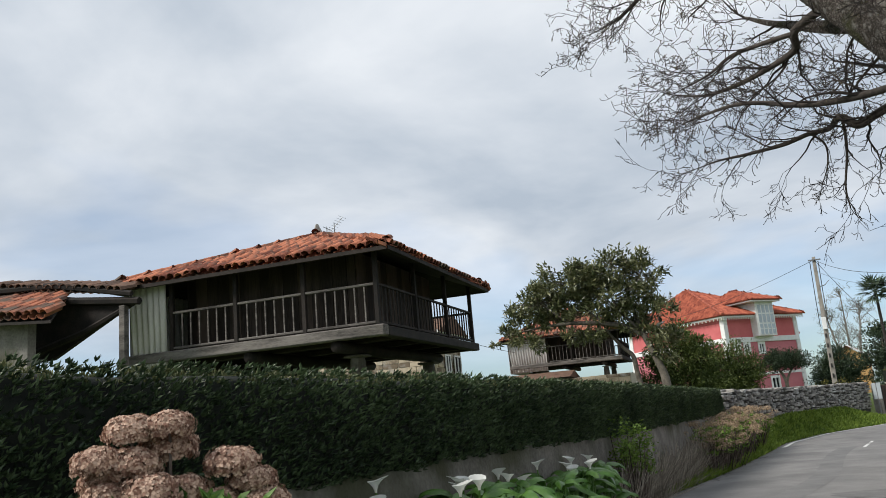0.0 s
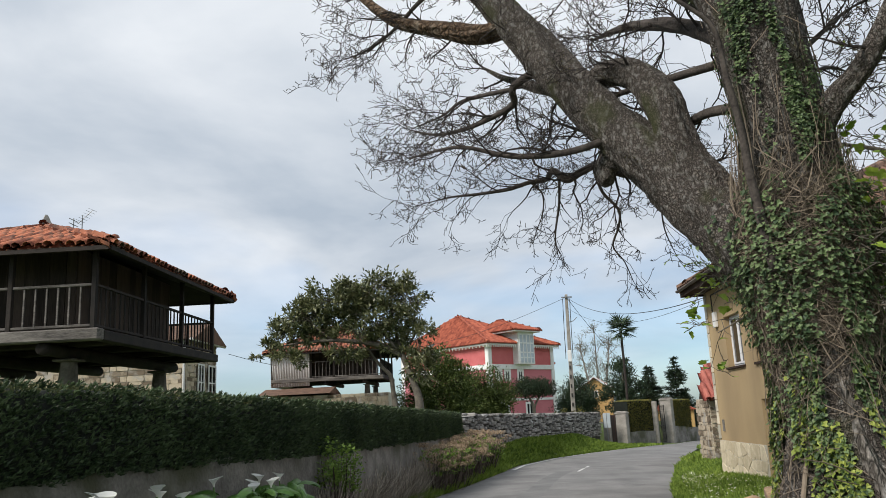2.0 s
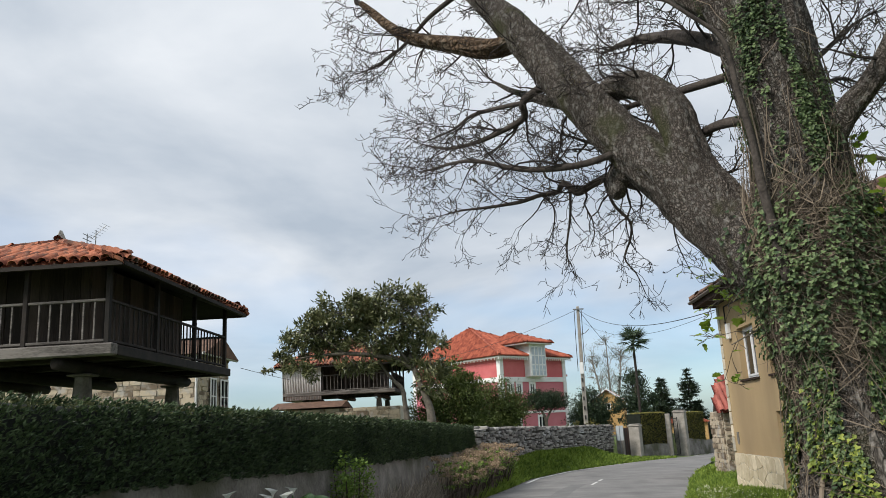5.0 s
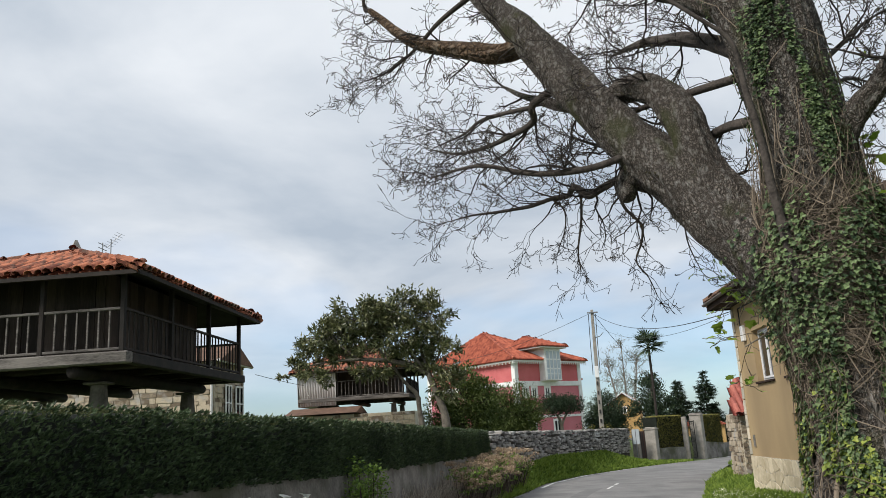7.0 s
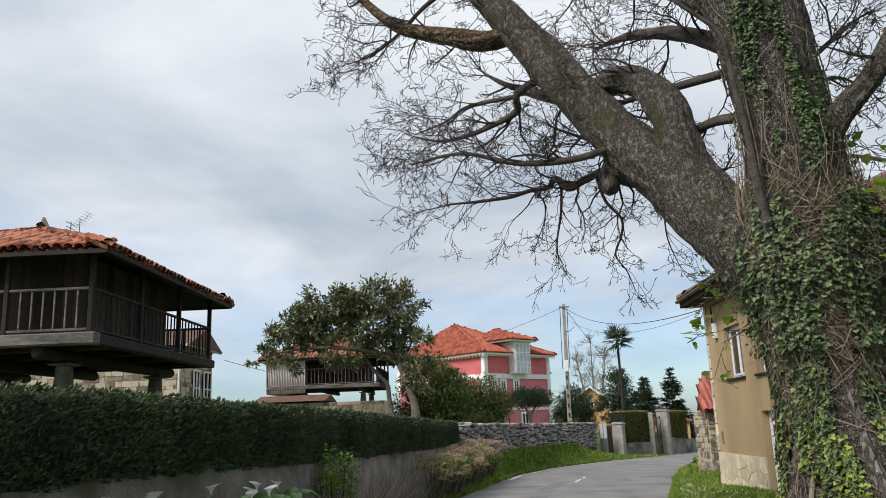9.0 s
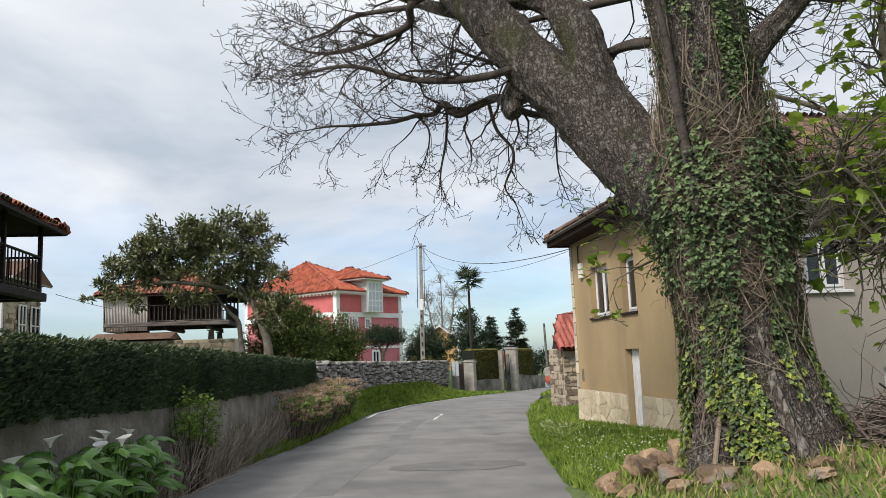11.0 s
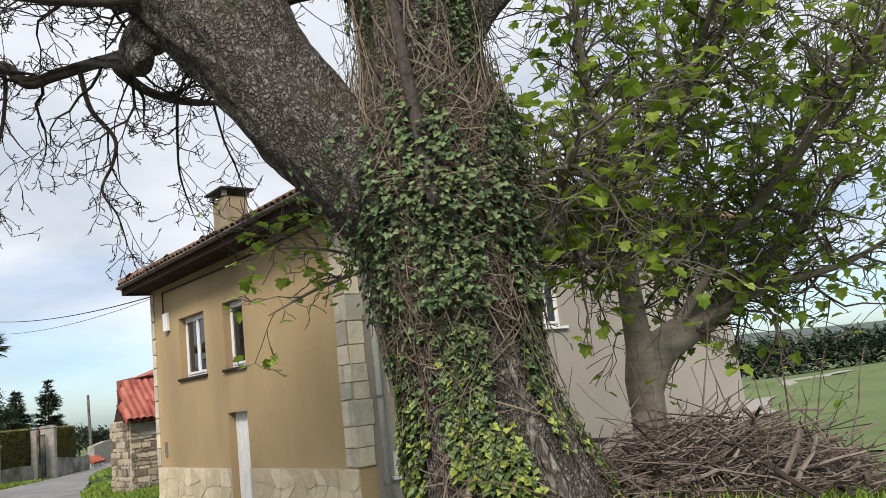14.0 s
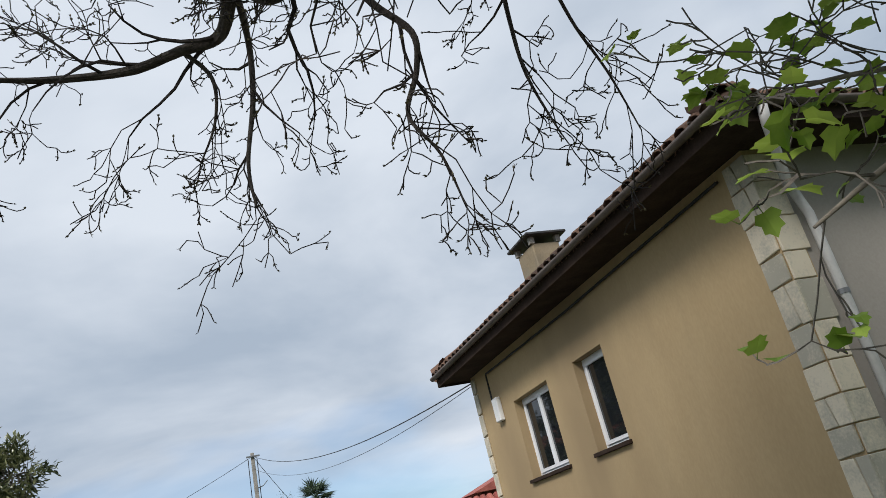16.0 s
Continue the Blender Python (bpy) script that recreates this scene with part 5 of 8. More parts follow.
HANGING = ("hang_a", "hang_b", "hang_c", "hang_d", "hang_e")
for key, (pts, radii) in BOUGHS.items():
    line, rr = bough("limb", pts, radii, 24 if radii[0] > 0.2 else 10, 8 if radii[0] > 0.2 else 6, 0.5 if key == "knob" else 0.25 if radii[0] > 0.14 else 0.12, m=DEADWOOD if key == "dead" else BARK if radii[0] > 0.19 else SMALLBARK)
    total = len(line)
    dens = {"main": 13, "second": 9, "knob": 14, "arch": 12, "arch_fork": 6, "far_spray": 10, "side_spray": 9, "side_spray_low": 6, "hang_a": 9, "hang_b": 9, "hang_c": 6, "hang_d": 7, "hang_e": 6, "dead": 7, "right": 8, "bar": 9, "stub": 9, "up_left": 11, "up_back": 10, "up_right": 6, "low_twig": 7, "front": 9}[key]
    for q in range(dens):
        lo = {"main": 0.36, "knob": 0.34, "second": 0.4}.get(key, 0.3)
        i = int(total * lerp(lo, 1.0, (q + rnd.random()) / dens)) - 1
        d = (line[i] - line[max(0, i - 1)]).normalized()
        bias = Vector((-0.7, 0.35, 0.0)) if key not in ("right", "up_right", "stub", "side_spray", "side_spray_low") else Vector((0.3, -0.1, 0.2))
        dd = d * 0.6 + bias + Vector((rnd.gauss(0, 0.55), rnd.gauss(0, 0.55), rnd.gauss(0.05, 0.55)))
        L = rnd.uniform(0.6, 1.3) * (0.75 if key in ("stub", "right") else 1)
        if key in HANGING:
            dd = d * 0.7 + Vector((rnd.gauss(0, 0.6), rnd.gauss(0, 0.5), rnd.gauss(-0.1, 0.35)))
            grow(twigs, buds, line[i], dd, rnd.uniform(0.35, 0.75), rr[i] * 0.6, 2, rnd, -0.02, 0.7, 0.03, kids=(0, 4, 2))
        else:
            grow(twigs, buds, line[i], dd, L, min(0.022, rr[i] * 0.5), 3, rnd, -0.014, 0.75, 0.03)
    grow(twigs, buds, line[-1], line[-1] - line[-2], 0.3 if key in HANGING else 0.9, rr[-1], 2 if key in HANGING else 3, rnd, -0.02, 0.6, 0.03, kids=(5, 4, 2))
# finer sprays behind the great limb and on the house side
srnd = random.Random(515)
for p, d, L in (((4.5, 11.0, 5.2), (0.7, 0.8, -0.2), 1.5), ((4.5, 11.0, 5.2), (0.2, 0.9, 0.4), 1.5), ((3.8, 12.0, 5.6), (0.8, 0.6, -0.2), 1.5), ((4.5, 10.9, 5.9), (0.5, 0.8, 0.1), 1.5), ((4.0, 12.2, 6.2), (0.7, 0.6, 0.1), 1.5),
                ((5.2, 10.6, 6.4), (-0.3, 0.6, 0.3), 1.5), ((5.2, 10.6, 6.4), (0.4, 0.8, -0.2), 1.5), ((4.9, 11.8, 7.2), (0.2, 0.6, -0.5), 1.5), ((6.25, 8.88, 5.15), (0.8, 0.4, 0.1), 1.4), ((6.45, 8.7, 5.6), (0.7, 0.6, 0.0), 1.5), ((6.45, 8.7, 5.6), (0.5, -0.2, 0.5), 1.4), ((6.9, 8.3, 6.6), (0.5, 0.7, -0.2), 1.5), ((4.1, 12.4, 5.1), (0.7, 0.5, -0.3), 1.2), ((3.9, 12.0, 5.05), (0.5, 0.6, -0.5), 1.3), ((3.9, 12.6, 5.3), (-0.6, 0.4, -0.5), 1.2)):
    grow(twigs, buds, p, d, L, 0.02, 3, srnd, -0.02, 0.65, 0.028)
part("twig_growth", twigs, TWIG, oak, at=oinv, kind="stuff")
part("bud_growth", buds, BUD, oak, at=oinv, kind="stuff")
# the gnarled knob with its pruned end
kn = MB().tube(curve([(4.1, 10.72, 5.05), (3.9, 10.95, 4.95), (3.74, 11.1, 4.8), (3.72, 11.08, 4.66), (3.74, 11.05, 4.58)], 4), [along(i / 4, range(5), [0.22, 0.2, 0.17, 0.14, 0.1]) for i in range(17)], 16, True, 0.55, 3)
part("knot", kn, BARK, oak, "gnarled knot with a pruned end", smooth=True, at=oinv)

# ivy: leaves over the trunk and the foot of the limbs, dry stems between them
ivy = thing("ivy", "ivy with dark leaves and dry stems climbing a trunk", "ivy", at=pose(5.74, 9.3, 0.2))
leaves, young, stems = MB(), MB(), MB()


def ivy_leaf(mb, p, nrm, rnd, size):
    nrm = Vector(nrm).normalized()
    down = Vector((0, 0, -1)) - nrm * -nrm.z
    down = (down.normalized() if down.length > 0.1 else nrm.orthogonal()).normalized()
    tilt = nrm.cross(down)
    a = rnd.gauss(0, 0.6)
    w = down * math.cos(a) + tilt * math.sin(a)
    s = nrm.cross(w)
    o = nrm * (0.25 * size)
    shape = ((0, 0, 0), (-0.12, 0.45, 0.1), (0.3, 0.55, 0.25), (0.55, 0.28, 0.12), (1.0, 0, 0.35), (0.55, -0.28, 0.12), (0.3, -0.55, 0.25), (-0.12, -0.45, 0.1))
    c = p + (w * 0.35 + nrm * (-0.05)) * size
    mb.add([c] + [p + (w * x + s * y) * size + nrm * (size * (0.3 * x + 0.4 * rnd.random() * z)) for x, y, z in shape], [(0, k, k % 8 + 1) for k in range(1, 9)])


def ivy_cover(z, a):
    n = noise.noise(Vector((math.cos(a) * 2.2, math.sin(a) * 2.2, z * 0.9))) + 0.35 * noise.noise(Vector((math.cos(a) * 6, math.sin(a) * 6, z * 3)))
    v = along(z, [0.3, 0.9, 1.2, 1.7, 2.1, 2.4, 2.9, 3.4, 4.0, 5, 6.5, 7], [0.1, 0.4, 0.8, 1.1, 0.9, 0.4, 0.8, 0.6, 0.5, 0.4, 0.3, -0.5])
    right = smooth((math.remainder(a + 1.75, 2 * math.pi) + 0.25) / 0.5) * smooth((0.9 - math.remainder(a + 1.2, 2 * math.pi)) / 0.3)
    v += right * along(z, [0.3, 2.0, 2.6, 3.6, 6.5], [-0.55, -0.45, 0.0, 0.35, 0.3])
    strip = -1.85 + 0.12 * max(0, 2.1 - z)
    bare = math.exp(-((math.remainder(a - strip, 2 * math.pi)) / 0.17) ** 2) * (1 if z < 2.15 else 0)
    # higher up a single band climbs on the lane side, bark showing beside it
    band = math.exp(-((math.remainder(a + 1.6 + 0.12 * math.sin(z * 2.3), 2 * math.pi)) / 0.42) ** 2)
    v = lerp(v, 1.25 * band - 0.35, smooth((z - 3.7) / 0.6))
    return v - 0.1 + n * 1.7 - 2.0 * bare


tries = 0
while tries < 84000:
    tries += 1
    a = rnd.uniform(-math.pi, math.pi)
    z = rnd.uniform(0.3, 6.8)
    if rnd.random() > ivy_cover(z, a):
        continue
    p = oak_skin(z, a, rnd.uniform(0.01, 0.09) + (0.17 * rnd.random() ** 2 if 2.2 < z < 3.9 else 0))
    nrm = Vector((math.cos(a), math.sin(a), 0.25)) + Vector((rnd.gauss(0, 0.35), rnd.gauss(0, 0.35), rnd.gauss(0, 0.3)))
    yellow = z < 2.1 and rnd.random() < along(z, [0.3, 1.1, 1.6, 2.1], [0.8, 0.5, 0.22, 0.02])
    ivy_leaf(young if yellow else leaves, p, nrm, rnd, rnd.uniform(0.026, 0.058) * (0.8 if z > 4 else 1))
line, rr = curve(BOUGHS["main"][0], 6), None
for _ in range(900):
    t = rnd.random() ** 1.6 * 0.19
    i = int(t * (len(line) - 2)) + 1
    d = (line[i] - line[i - 1]).normalized()
    s = d.orthogonal().normalized()
    a = rnd.uniform(0, 6.283)
    o = Matrix.Rotation(a, 3, d) @ s
    rad = along(i / 6, range(10), BOUGHS["main"][1]) * 1.08
    ivy_leaf(leaves, line[i] + o * (rad + rnd.uniform(0, 0.14)), o, rnd, rnd.uniform(0.03, 0.06))
for _ in range(8500):
    a = rnd.uniform(-math.pi, math.pi)
    z = rnd.choice((rnd.uniform(0.4, 6.4) if rnd.random() < 0.5 else rnd.gauss(3.6, 0.7), rnd.gauss(3.3, 0.5), rnd.gauss(2.9, 0.5), rnd.gauss(2.45, 0.35)))
    z = min(6.5, max(0.4, z))
    if z > 3.75 and rnd.random() < 0.93 or z < 2.2 and -2.2 < a < -0.2:
        continue
    pts = []
    dz, da = rnd.gauss(0.02, 0.1), rnd.gauss(0, 0.1)
    out = rnd.uniform(0.02, 0.11)
    for k in range(rnd.randrange(3, 7)):
        pts.append(oak_skin(max(0.2, z), a, out))
        z += dz
        a += da / 0.6
        out += rnd.uniform(-0.01, 0.035) if 2.3 < z < 4 else rnd.uniform(-0.012, 0.012)
        out = max(0.005, out)
        dz += rnd.gauss(0, 0.075)
        da += rnd.gauss(0, 0.075)
    stems.tube(pts, [rnd.choice((0.002, 0.0025, 0.003, 0.0035, 0.006))] * len(pts), 3, False)
# dry shoots that stand out from the collar below the fork
for _ in range(900):
    a, z = rnd.uniform(-math.pi, math.pi), min(4.3, max(2.2, rnd.gauss(3.2, 0.5)))
    p = oak_skin(z, a, 0.03)
    way = Vector((math.cos(a), math.sin(a), rnd.gauss(0.1, 0.7))) + Vector((rnd.gauss(0, 0.7), rnd.gauss(0, 0.7), 0))
    pts, L = [p], rnd.uniform(0.12, 0.42)
    for k in range(5):
        way = way.normalized() + Vector((rnd.gauss(0, 0.3), rnd.gauss(0, 0.3), rnd.gauss(-0.02, 0.3)))
        pts.append(pts[-1] + way.normalized() * L / 5)
    r0 = rnd.choice((0.002, 0.0025, 0.003, 0.004))
    stems.tube(pts, [r0, r0, r0 * 0.9, r0 * 0.8, r0 * 0.7, r0 * 0.5], 3, False)
woody = MB().tube(curve([(5.0, 8.98, 2.9), (4.88, 9.0, 3.88), (4.86, 9.05, 4.52), (4.78, 9.1, 5.19), (4.71, 9.1, 5.75), (4.37, 9.1, 6.1), (4.0, 9.2, 6.5)], 5), [0.055 * (1 - 0.022 * k) for k in range(31)], 8, True, 0.4, 6)
for a in (-2.6, 2.6, -0.4):
    pts = [oak_skin(0.2 + 0.3 * k, a + 0.09 * math.sin(k * 0.9 + a), 0.02) for k in range(20)]
    stems.tube(pts, [0.026 * (1 - k / 26) for k in range(20)], 7, False, 0.2)
iinv = ivy.matrix_basis.inverted()
part("woody_stem", woody, SMALLBARK, ivy, "old woody stem beside the trunk", smooth=True, at=iinv)
part("ivy_leaves", leaves, IVY, ivy, at=iinv, kind="stuff")
part("young_ivy_leaves", young, IVYNEW, ivy, "young yellow-green leaves low on the trunk", at=iinv, kind="stuff")
part("dry_growth", stems, IVYDRY, ivy, "dry tangled brown stems", at=iinv, kind="stuff")

# ---- fig tree, brush pile, stones ----
fig = thing("fig_tree", "fig tree with smooth pale trunk and fresh lobed leaves", "tree", at=pose(8.15, 9.7, 0.3))
finv = fig.matrix_basis.inverted()
fig_limbs = [
    ([(8.1, 9.7, 0.2), (8.12, 9.7, 0.6), (8.14, 9.7, 1.1), (8.15, 9.7, 1.5), (8.1, 9.65, 1.85), (8.0, 9.6, 2.5), (8.02, 9.6, 3.25), (7.9, 9.55, 3.9), (7.65, 9.5, 4.6), (7.6, 9.4, 5.6)], [0.23, 0.18, 0.175, 0.19, 0.14, 0.12, 0.1, 0.08, 0.055, 0.02]),
    ([(8.16, 9.7, 1.4), (8.4, 9.68, 1.72), (8.8, 9.65, 1.9), (9.25, 9.6, 2.05), (10.3, 9.5, 2.5), (11.3, 9.3, 3.1), (12.2, 9.2, 4.0)], [0.18, 0.19, 0.185, 0.17, 0.14, 0.1, 0.04]),
    ([(8.0, 9.6, 3.1), (7.6, 9.55, 3.22), (7.1, 9.45, 3.25), (6.7, 9.2, 3.3), (6.45, 8.8, 3.5)], [0.085, 0.075, 0.06, 0.05, 0.03]),
    ([(8.03, 9.6, 2.5), (7.6, 9.5, 2.72), (7.15, 9.4, 2.78), (6.75, 9.2, 2.55)], [0.06, 0.05, 0.04, 0.02]),
    ([(8.0, 9.6, 3.4), (8.5, 9.6, 3.9), (8.9, 9.5, 4.6), (9.2, 9.4, 5.6)], [0.07, 0.06, 0.04, 0.015]),
    ([(9.9, 9.55, 2.3), (9.7, 9.5, 3.2), (9.6, 9.4, 4.2), (9.4, 9.3, 5.2)], [0.08, 0.06, 0.04, 0.015]),
    ([(10.4, 9.5, 2.55), (10.5, 9.4, 3.4), (10.5, 9.2, 4.6)], [0.07, 0.05, 0.02]),
    ([(7.9, 9.6, 3.0), (7.0, 10.6, 3.0), (6.2, 11.3, 2.95), (5.7, 11.7, 2.8), (5.2, 11.95, 2.55)], [0.04, 0.035, 0.028, 0.02, 0.008]),
    ([(6.3, 11.25, 2.97), (5.7, 11.7, 3.2), (5.25, 12.0, 3.25)], [0.02, 0.014, 0.006]),
    ([(8.6, 9.65, 1.85), (9.3, 9.1, 2.9), (9.9, 8.5, 3.9), (10.4, 8.0, 5.0), (10.7, 7.6, 6.2)], [0.11, 0.085, 0.06, 0.04, 0.015]),
    ([(10.3, 9.5, 2.5), (11.2, 8.9, 3.3), (12.0, 8.4, 4.4), (12.6, 8.0, 5.6)], [0.09, 0.07, 0.045, 0.015]),
    ([(8.0, 9.6, 3.3), (8.3, 8.9, 4.0), (8.6, 8.3, 5.0), (8.8, 7.9, 6.0)], [0.075, 0.055, 0.035, 0.012]),
    ([(9.2, 9.6, 2.05), (9.9, 10.2, 3.1), (10.5, 10.8, 4.2), (11.0, 11.2, 5.3)], [0.1, 0.07, 0.045, 0.015]),
    ([(9.3, 9.1, 2.9), (9.05, 8.0, 3.6), (8.6, 7.1, 4.2), (8.1, 6.3, 4.6)], [0.06, 0.045, 0.03, 0.01]),
    ([(9.9, 8.5, 3.9), (9.9, 7.4, 4.6), (9.5, 6.5, 5.1)], [0.05, 0.035, 0.012]),
    ([(8.3, 8.9, 4.0), (7.7, 8.1, 4.6), (7.2, 7.4, 5.2)], [0.04, 0.03, 0.01]),
    ([(8.9, 9.6, 1.95), (9.6, 9.0, 2.3), (10.4, 8.4, 2.5), (11.4, 8.0, 2.9)], [0.06, 0.05, 0.035, 0.012]),
    ([(8.0, 9.6, 3.7), (7.3, 10.2, 4.4), (6.7, 11.0, 4.9), (6.3, 11.7, 5.0)], [0.05, 0.035, 0.02, 0.008]),
]
LIMBBARK = mat("grey_limb_bark", (0.055, 0.047, 0.039), (0.17, 0.148, 0.12), 4, 25, 0.9, 0.6, 0.02)
figtwigs, figleaves = MB(), MB()
frnd = random.Random(31)


def fig_leaf(mb, p, d, rnd, size):
    """A few lobed leaves in a whorl at a shoot's tip."""
    for _ in range(rnd.choice((0, 0, 0, 1, 1))):
        w = (Vector(d) * 0.4 + Vector((rnd.uniform(-1, 1), rnd.uniform(-1, 1), rnd.uniform(-0.5, 0.6)))).normalized()
        s = w.cross(Vector((rnd.uniform(-0.4, 0.4), rnd.uniform(-0.4, 0.4), 1))).normalized()
        n = s.cross(w)
        k = size * rnd.uniform(0.6, 1.35)
        base = Vector(p) + w * k * 0.4
        shape = ((-0.05, 0.0), (-0.1, 0.38), (0.22, 0.6), (0.38, 0.4), (0.7, 0.46), (0.74, 0.25), (1.0, 0.0), (0.74, -0.25), (0.7, -0.46), (0.38, -0.4), (0.22, -0.6), (-0.1, -0.38))
        droop = rnd.uniform(0.1, 0.5)
        pts = [base + w * 0.3 * k] + [base + (w * x + s * y) * k + n * (0.18 * abs(y) - droop * x * x) * k for x, y in shape]
        mb.add(pts, [(0, i, i % 12 + 1) for i in range(1, 13)])
        mb.tube([Vector(p), base], [0.003, 0.002], 3, False)


for q, (pts, radii) in enumerate(fig_limbs):
    if q in (5, 6, 9, 10, 11, 12):
        radii = [r * 0.55 for r in radii]
    line, rr = bough("trunk" if q == 0 else "limb", pts, radii, 14 if radii[0] > 0.1 else 8, 6, 0.12, fig, FIGBARK, finv)
    dens = 46 if q in (0, 1) else 10 if q in (7, 8) else 4 if q == 17 else 34
    lo = 0.5 if q == 0 else 0.35 if q == 1 else 0.2
    for j in range(dens):
        i = int(len(line) * lerp(lo, 1, (j + frnd.random()) / dens)) - 1
        d = (line[i] - line[i - 1]).normalized()
        dd = d * 0.4 + Vector((frnd.gauss(-0.1, 0.7), frnd.gauss(-0.25, 0.7), frnd.gauss(0.25, 0.6)))
        grow(figtwigs, figleaves, line[i], dd, frnd.uniform(0.5, 1.25) * (0.55 if q in (7, 8) else 1), min(0.018, rr[i] * 0.6), 2, frnd, -0.01, 0.7, 0.115, leafer=fig_leaf, kids=(0, 5, 3))
part("twig_growth", figtwigs, LIMBBARK, fig, at=finv, kind="stuff")
part("fig_leaves", figleaves, FIGLEAF, fig, "bright green lobed leaves", at=finv, kind="stuff")

pile = thing("brush_pile", "heap of cut grey-brown branches under a tree", "brush pile", at=pose(8.0, 8.9, 0.2))
pinv = pile.matrix_basis.inverted()
sticks = MB()
prnd = random.Random(9)
for k in range(1500):
    a = prnd.uniform(0, 6.283)
    r = prnd.random() ** 0.6
    cx, cy = 8.1 + 1.75 * r * math.cos(a), 8.85 + 1.05 * r * math.sin(a)
    top = 0.58 * (1 - r * r) ** 0.7
    z = ground_z(cx, cy) + top * prnd.uniform(0.25, 1.05) + 0.02
    d = Vector((prnd.gauss(1, 0.6), prnd.gauss(0, 0.7), prnd.gauss(0, 0.18) - 0.12 * math.cos(a) * r)).normalized()
    if prnd.random() < 0.35:
        d.x = -d.x
    L = prnd.uniform(0.35, 1.3)
    pts = [Vector((cx, cy, z)) - d * L / 2]
    for s in range(5):
        d = (d + Vector((prnd.gauss(0, 1), prnd.gauss(0, 1), prnd.gauss(0, 0.5))) * 0.26).normalized()
        pts.append(pts[-1] + d * L / 5)
    r0 = prnd.choice((0.005, 0.006, 0.008, 0.011, 0.026 if prnd.random() < 0.25 else 0.008))
    sticks.tube(pts, [r0 * (1 - 0.1 * s) for s in range(6)], 5, True)
part("cut_branches", sticks, STICK, pile, at=pinv, kind="stuff")
for k in range(12):
    x, y = prnd.uniform(6.6, 9.6), prnd.uniform(8.1, 9.4)
    z = ground_z(x, y) + 0.3
    d = Vector((prnd.gauss(0, 0.3), prnd.gauss(0, 0.3), 1))
    L = prnd.uniform(0.6, 1.4)
    pts = [Vector((x, y, z)) + d * L * s / 4 + Vector((prnd.gauss(0, 0.02), prnd.gauss(0, 0.02), 0)) for s in range(5)]
    part("upright_shoot", MB().tube(pts, [0.012, 0.01, 0.008, 0.006, 0.003], 5), STICK, pile, at=pinv)


def rock(cx, cy, sx, sy, sz, seed, m=None, name="rock", label="", z=None, group="stones under the tree"):
    bm = bmesh.new()
    bmesh.ops.create_icosphere(bm, subdivisions=3, radius=1)
    cr = random.Random(seed * 31 + 7)
    cuts = [(Vector((cr.gauss(0, 1), cr.gauss(0, 1), cr.gauss(0, 1))).normalized(), cr.uniform(0.6, 0.9)) for _ in range(11)]
    for v in bm.verts:
        n = v.co.normalized()
        box = max(abs(n.x), abs(n.y), abs(n.z))
        k = lerp(1.0, 0.8 / box, 0.55) * (1 + 0.22 * noise.noise(n * 1.4 + Vector((seed * 3.7, 0, 0))) + 0.08 * noise.noise(n * 4 + Vector((0, seed, 0))))
        u = n * (k * 1.25)
        for c, lim in cuts:
            u = u - c * max(0.0, u.dot(c) - lim)
        v.co = Vector((u.x * sx, u.y * sy, u.z * sz)) * 0.8
    me = bpy.data.meshes.new(name)
    bm.to_mesh(me)
    bm.free()
    sx, sy, sz = sx * 0.85, sy * 0.85, sz * 0.85
    gz = ground_z(cx, cy) if z is None else z
    ob = part(name, me, m or ROCK, at=pose(cx, cy, gz + sz * 0.55, seed * 11 % 20 - 10, seed * 7 % 24 - 12, seed * 47 % 360))
    return tagged(ob, label or "rough brown stone lying under a tree", "stone", group)


STONES = [(4.72, 10.25, 0.24, 0.2, 0.15), (4.95, 10.45, 0.26, 0.2, 0.2), (4.45, 10.5, 0.26, 0.18, 0.12), (4.65, 9.85, 0.2, 0.2, 0.17), (4.32, 10.05, 0.24, 0.16, 0.1), (4.62, 9.25, 0.24, 0.18, 0.15), (4.9, 8.75, 0.26, 0.17, 0.1),
          (4.5, 8.85, 0.15, 0.12, 0.08), (5.1, 8.35, 0.24, 0.16, 0.1), (5.5, 8.2, 0.15, 0.12, 0.08), (4.85, 10.0, 0.2, 0.15, 0.14), (4.3, 9.6, 0.16, 0.12, 0.09), (5.0, 9.9, 0.16, 0.14, 0.26), (5.35, 8.0, 0.18, 0.12, 0.07), (4.75, 8.4, 0.12, 0.1, 0.06)]
for k, (x, y, sx, sy, sz) in enumerate(STONES):
    rock(x, y, sx, sy, sz, k + 1)
bricks = thing("brick_stack", "stack of red hollow bricks beside a house corner", "bricks", at=pose(18.5, 14.2, ground_z(18.5, 14.2)))
bm_ = MB().box(-0.12, 0.12, -0.05, 0.05, 0, 0.08)
bmesh_ = bevelled(bm_.mesh("brick"), 0.006)
for j in range(9):
    for i in range(4):
        for k in range(3):
            part("brick", bmesh_, BRICKRED, bricks, at=pose(i * 0.25 - 0.4 + 0.02 * (j % 3), k * 0.11, j * 0.082, 0, 0, (i * 7 + j * 5 + k) % 5 - 2))

# ---- far side: stone wall, gates, pole, houses, trees ----
far_rnd = random.Random(404)


# dark core colour paints the shade of the open joints
GAPSHADE = mat("wall_gap_shade", (0.02, 0.018, 0.015), (0.06, 0.055, 0.045), 5, 30, 0.95, 0.6, 0.02)


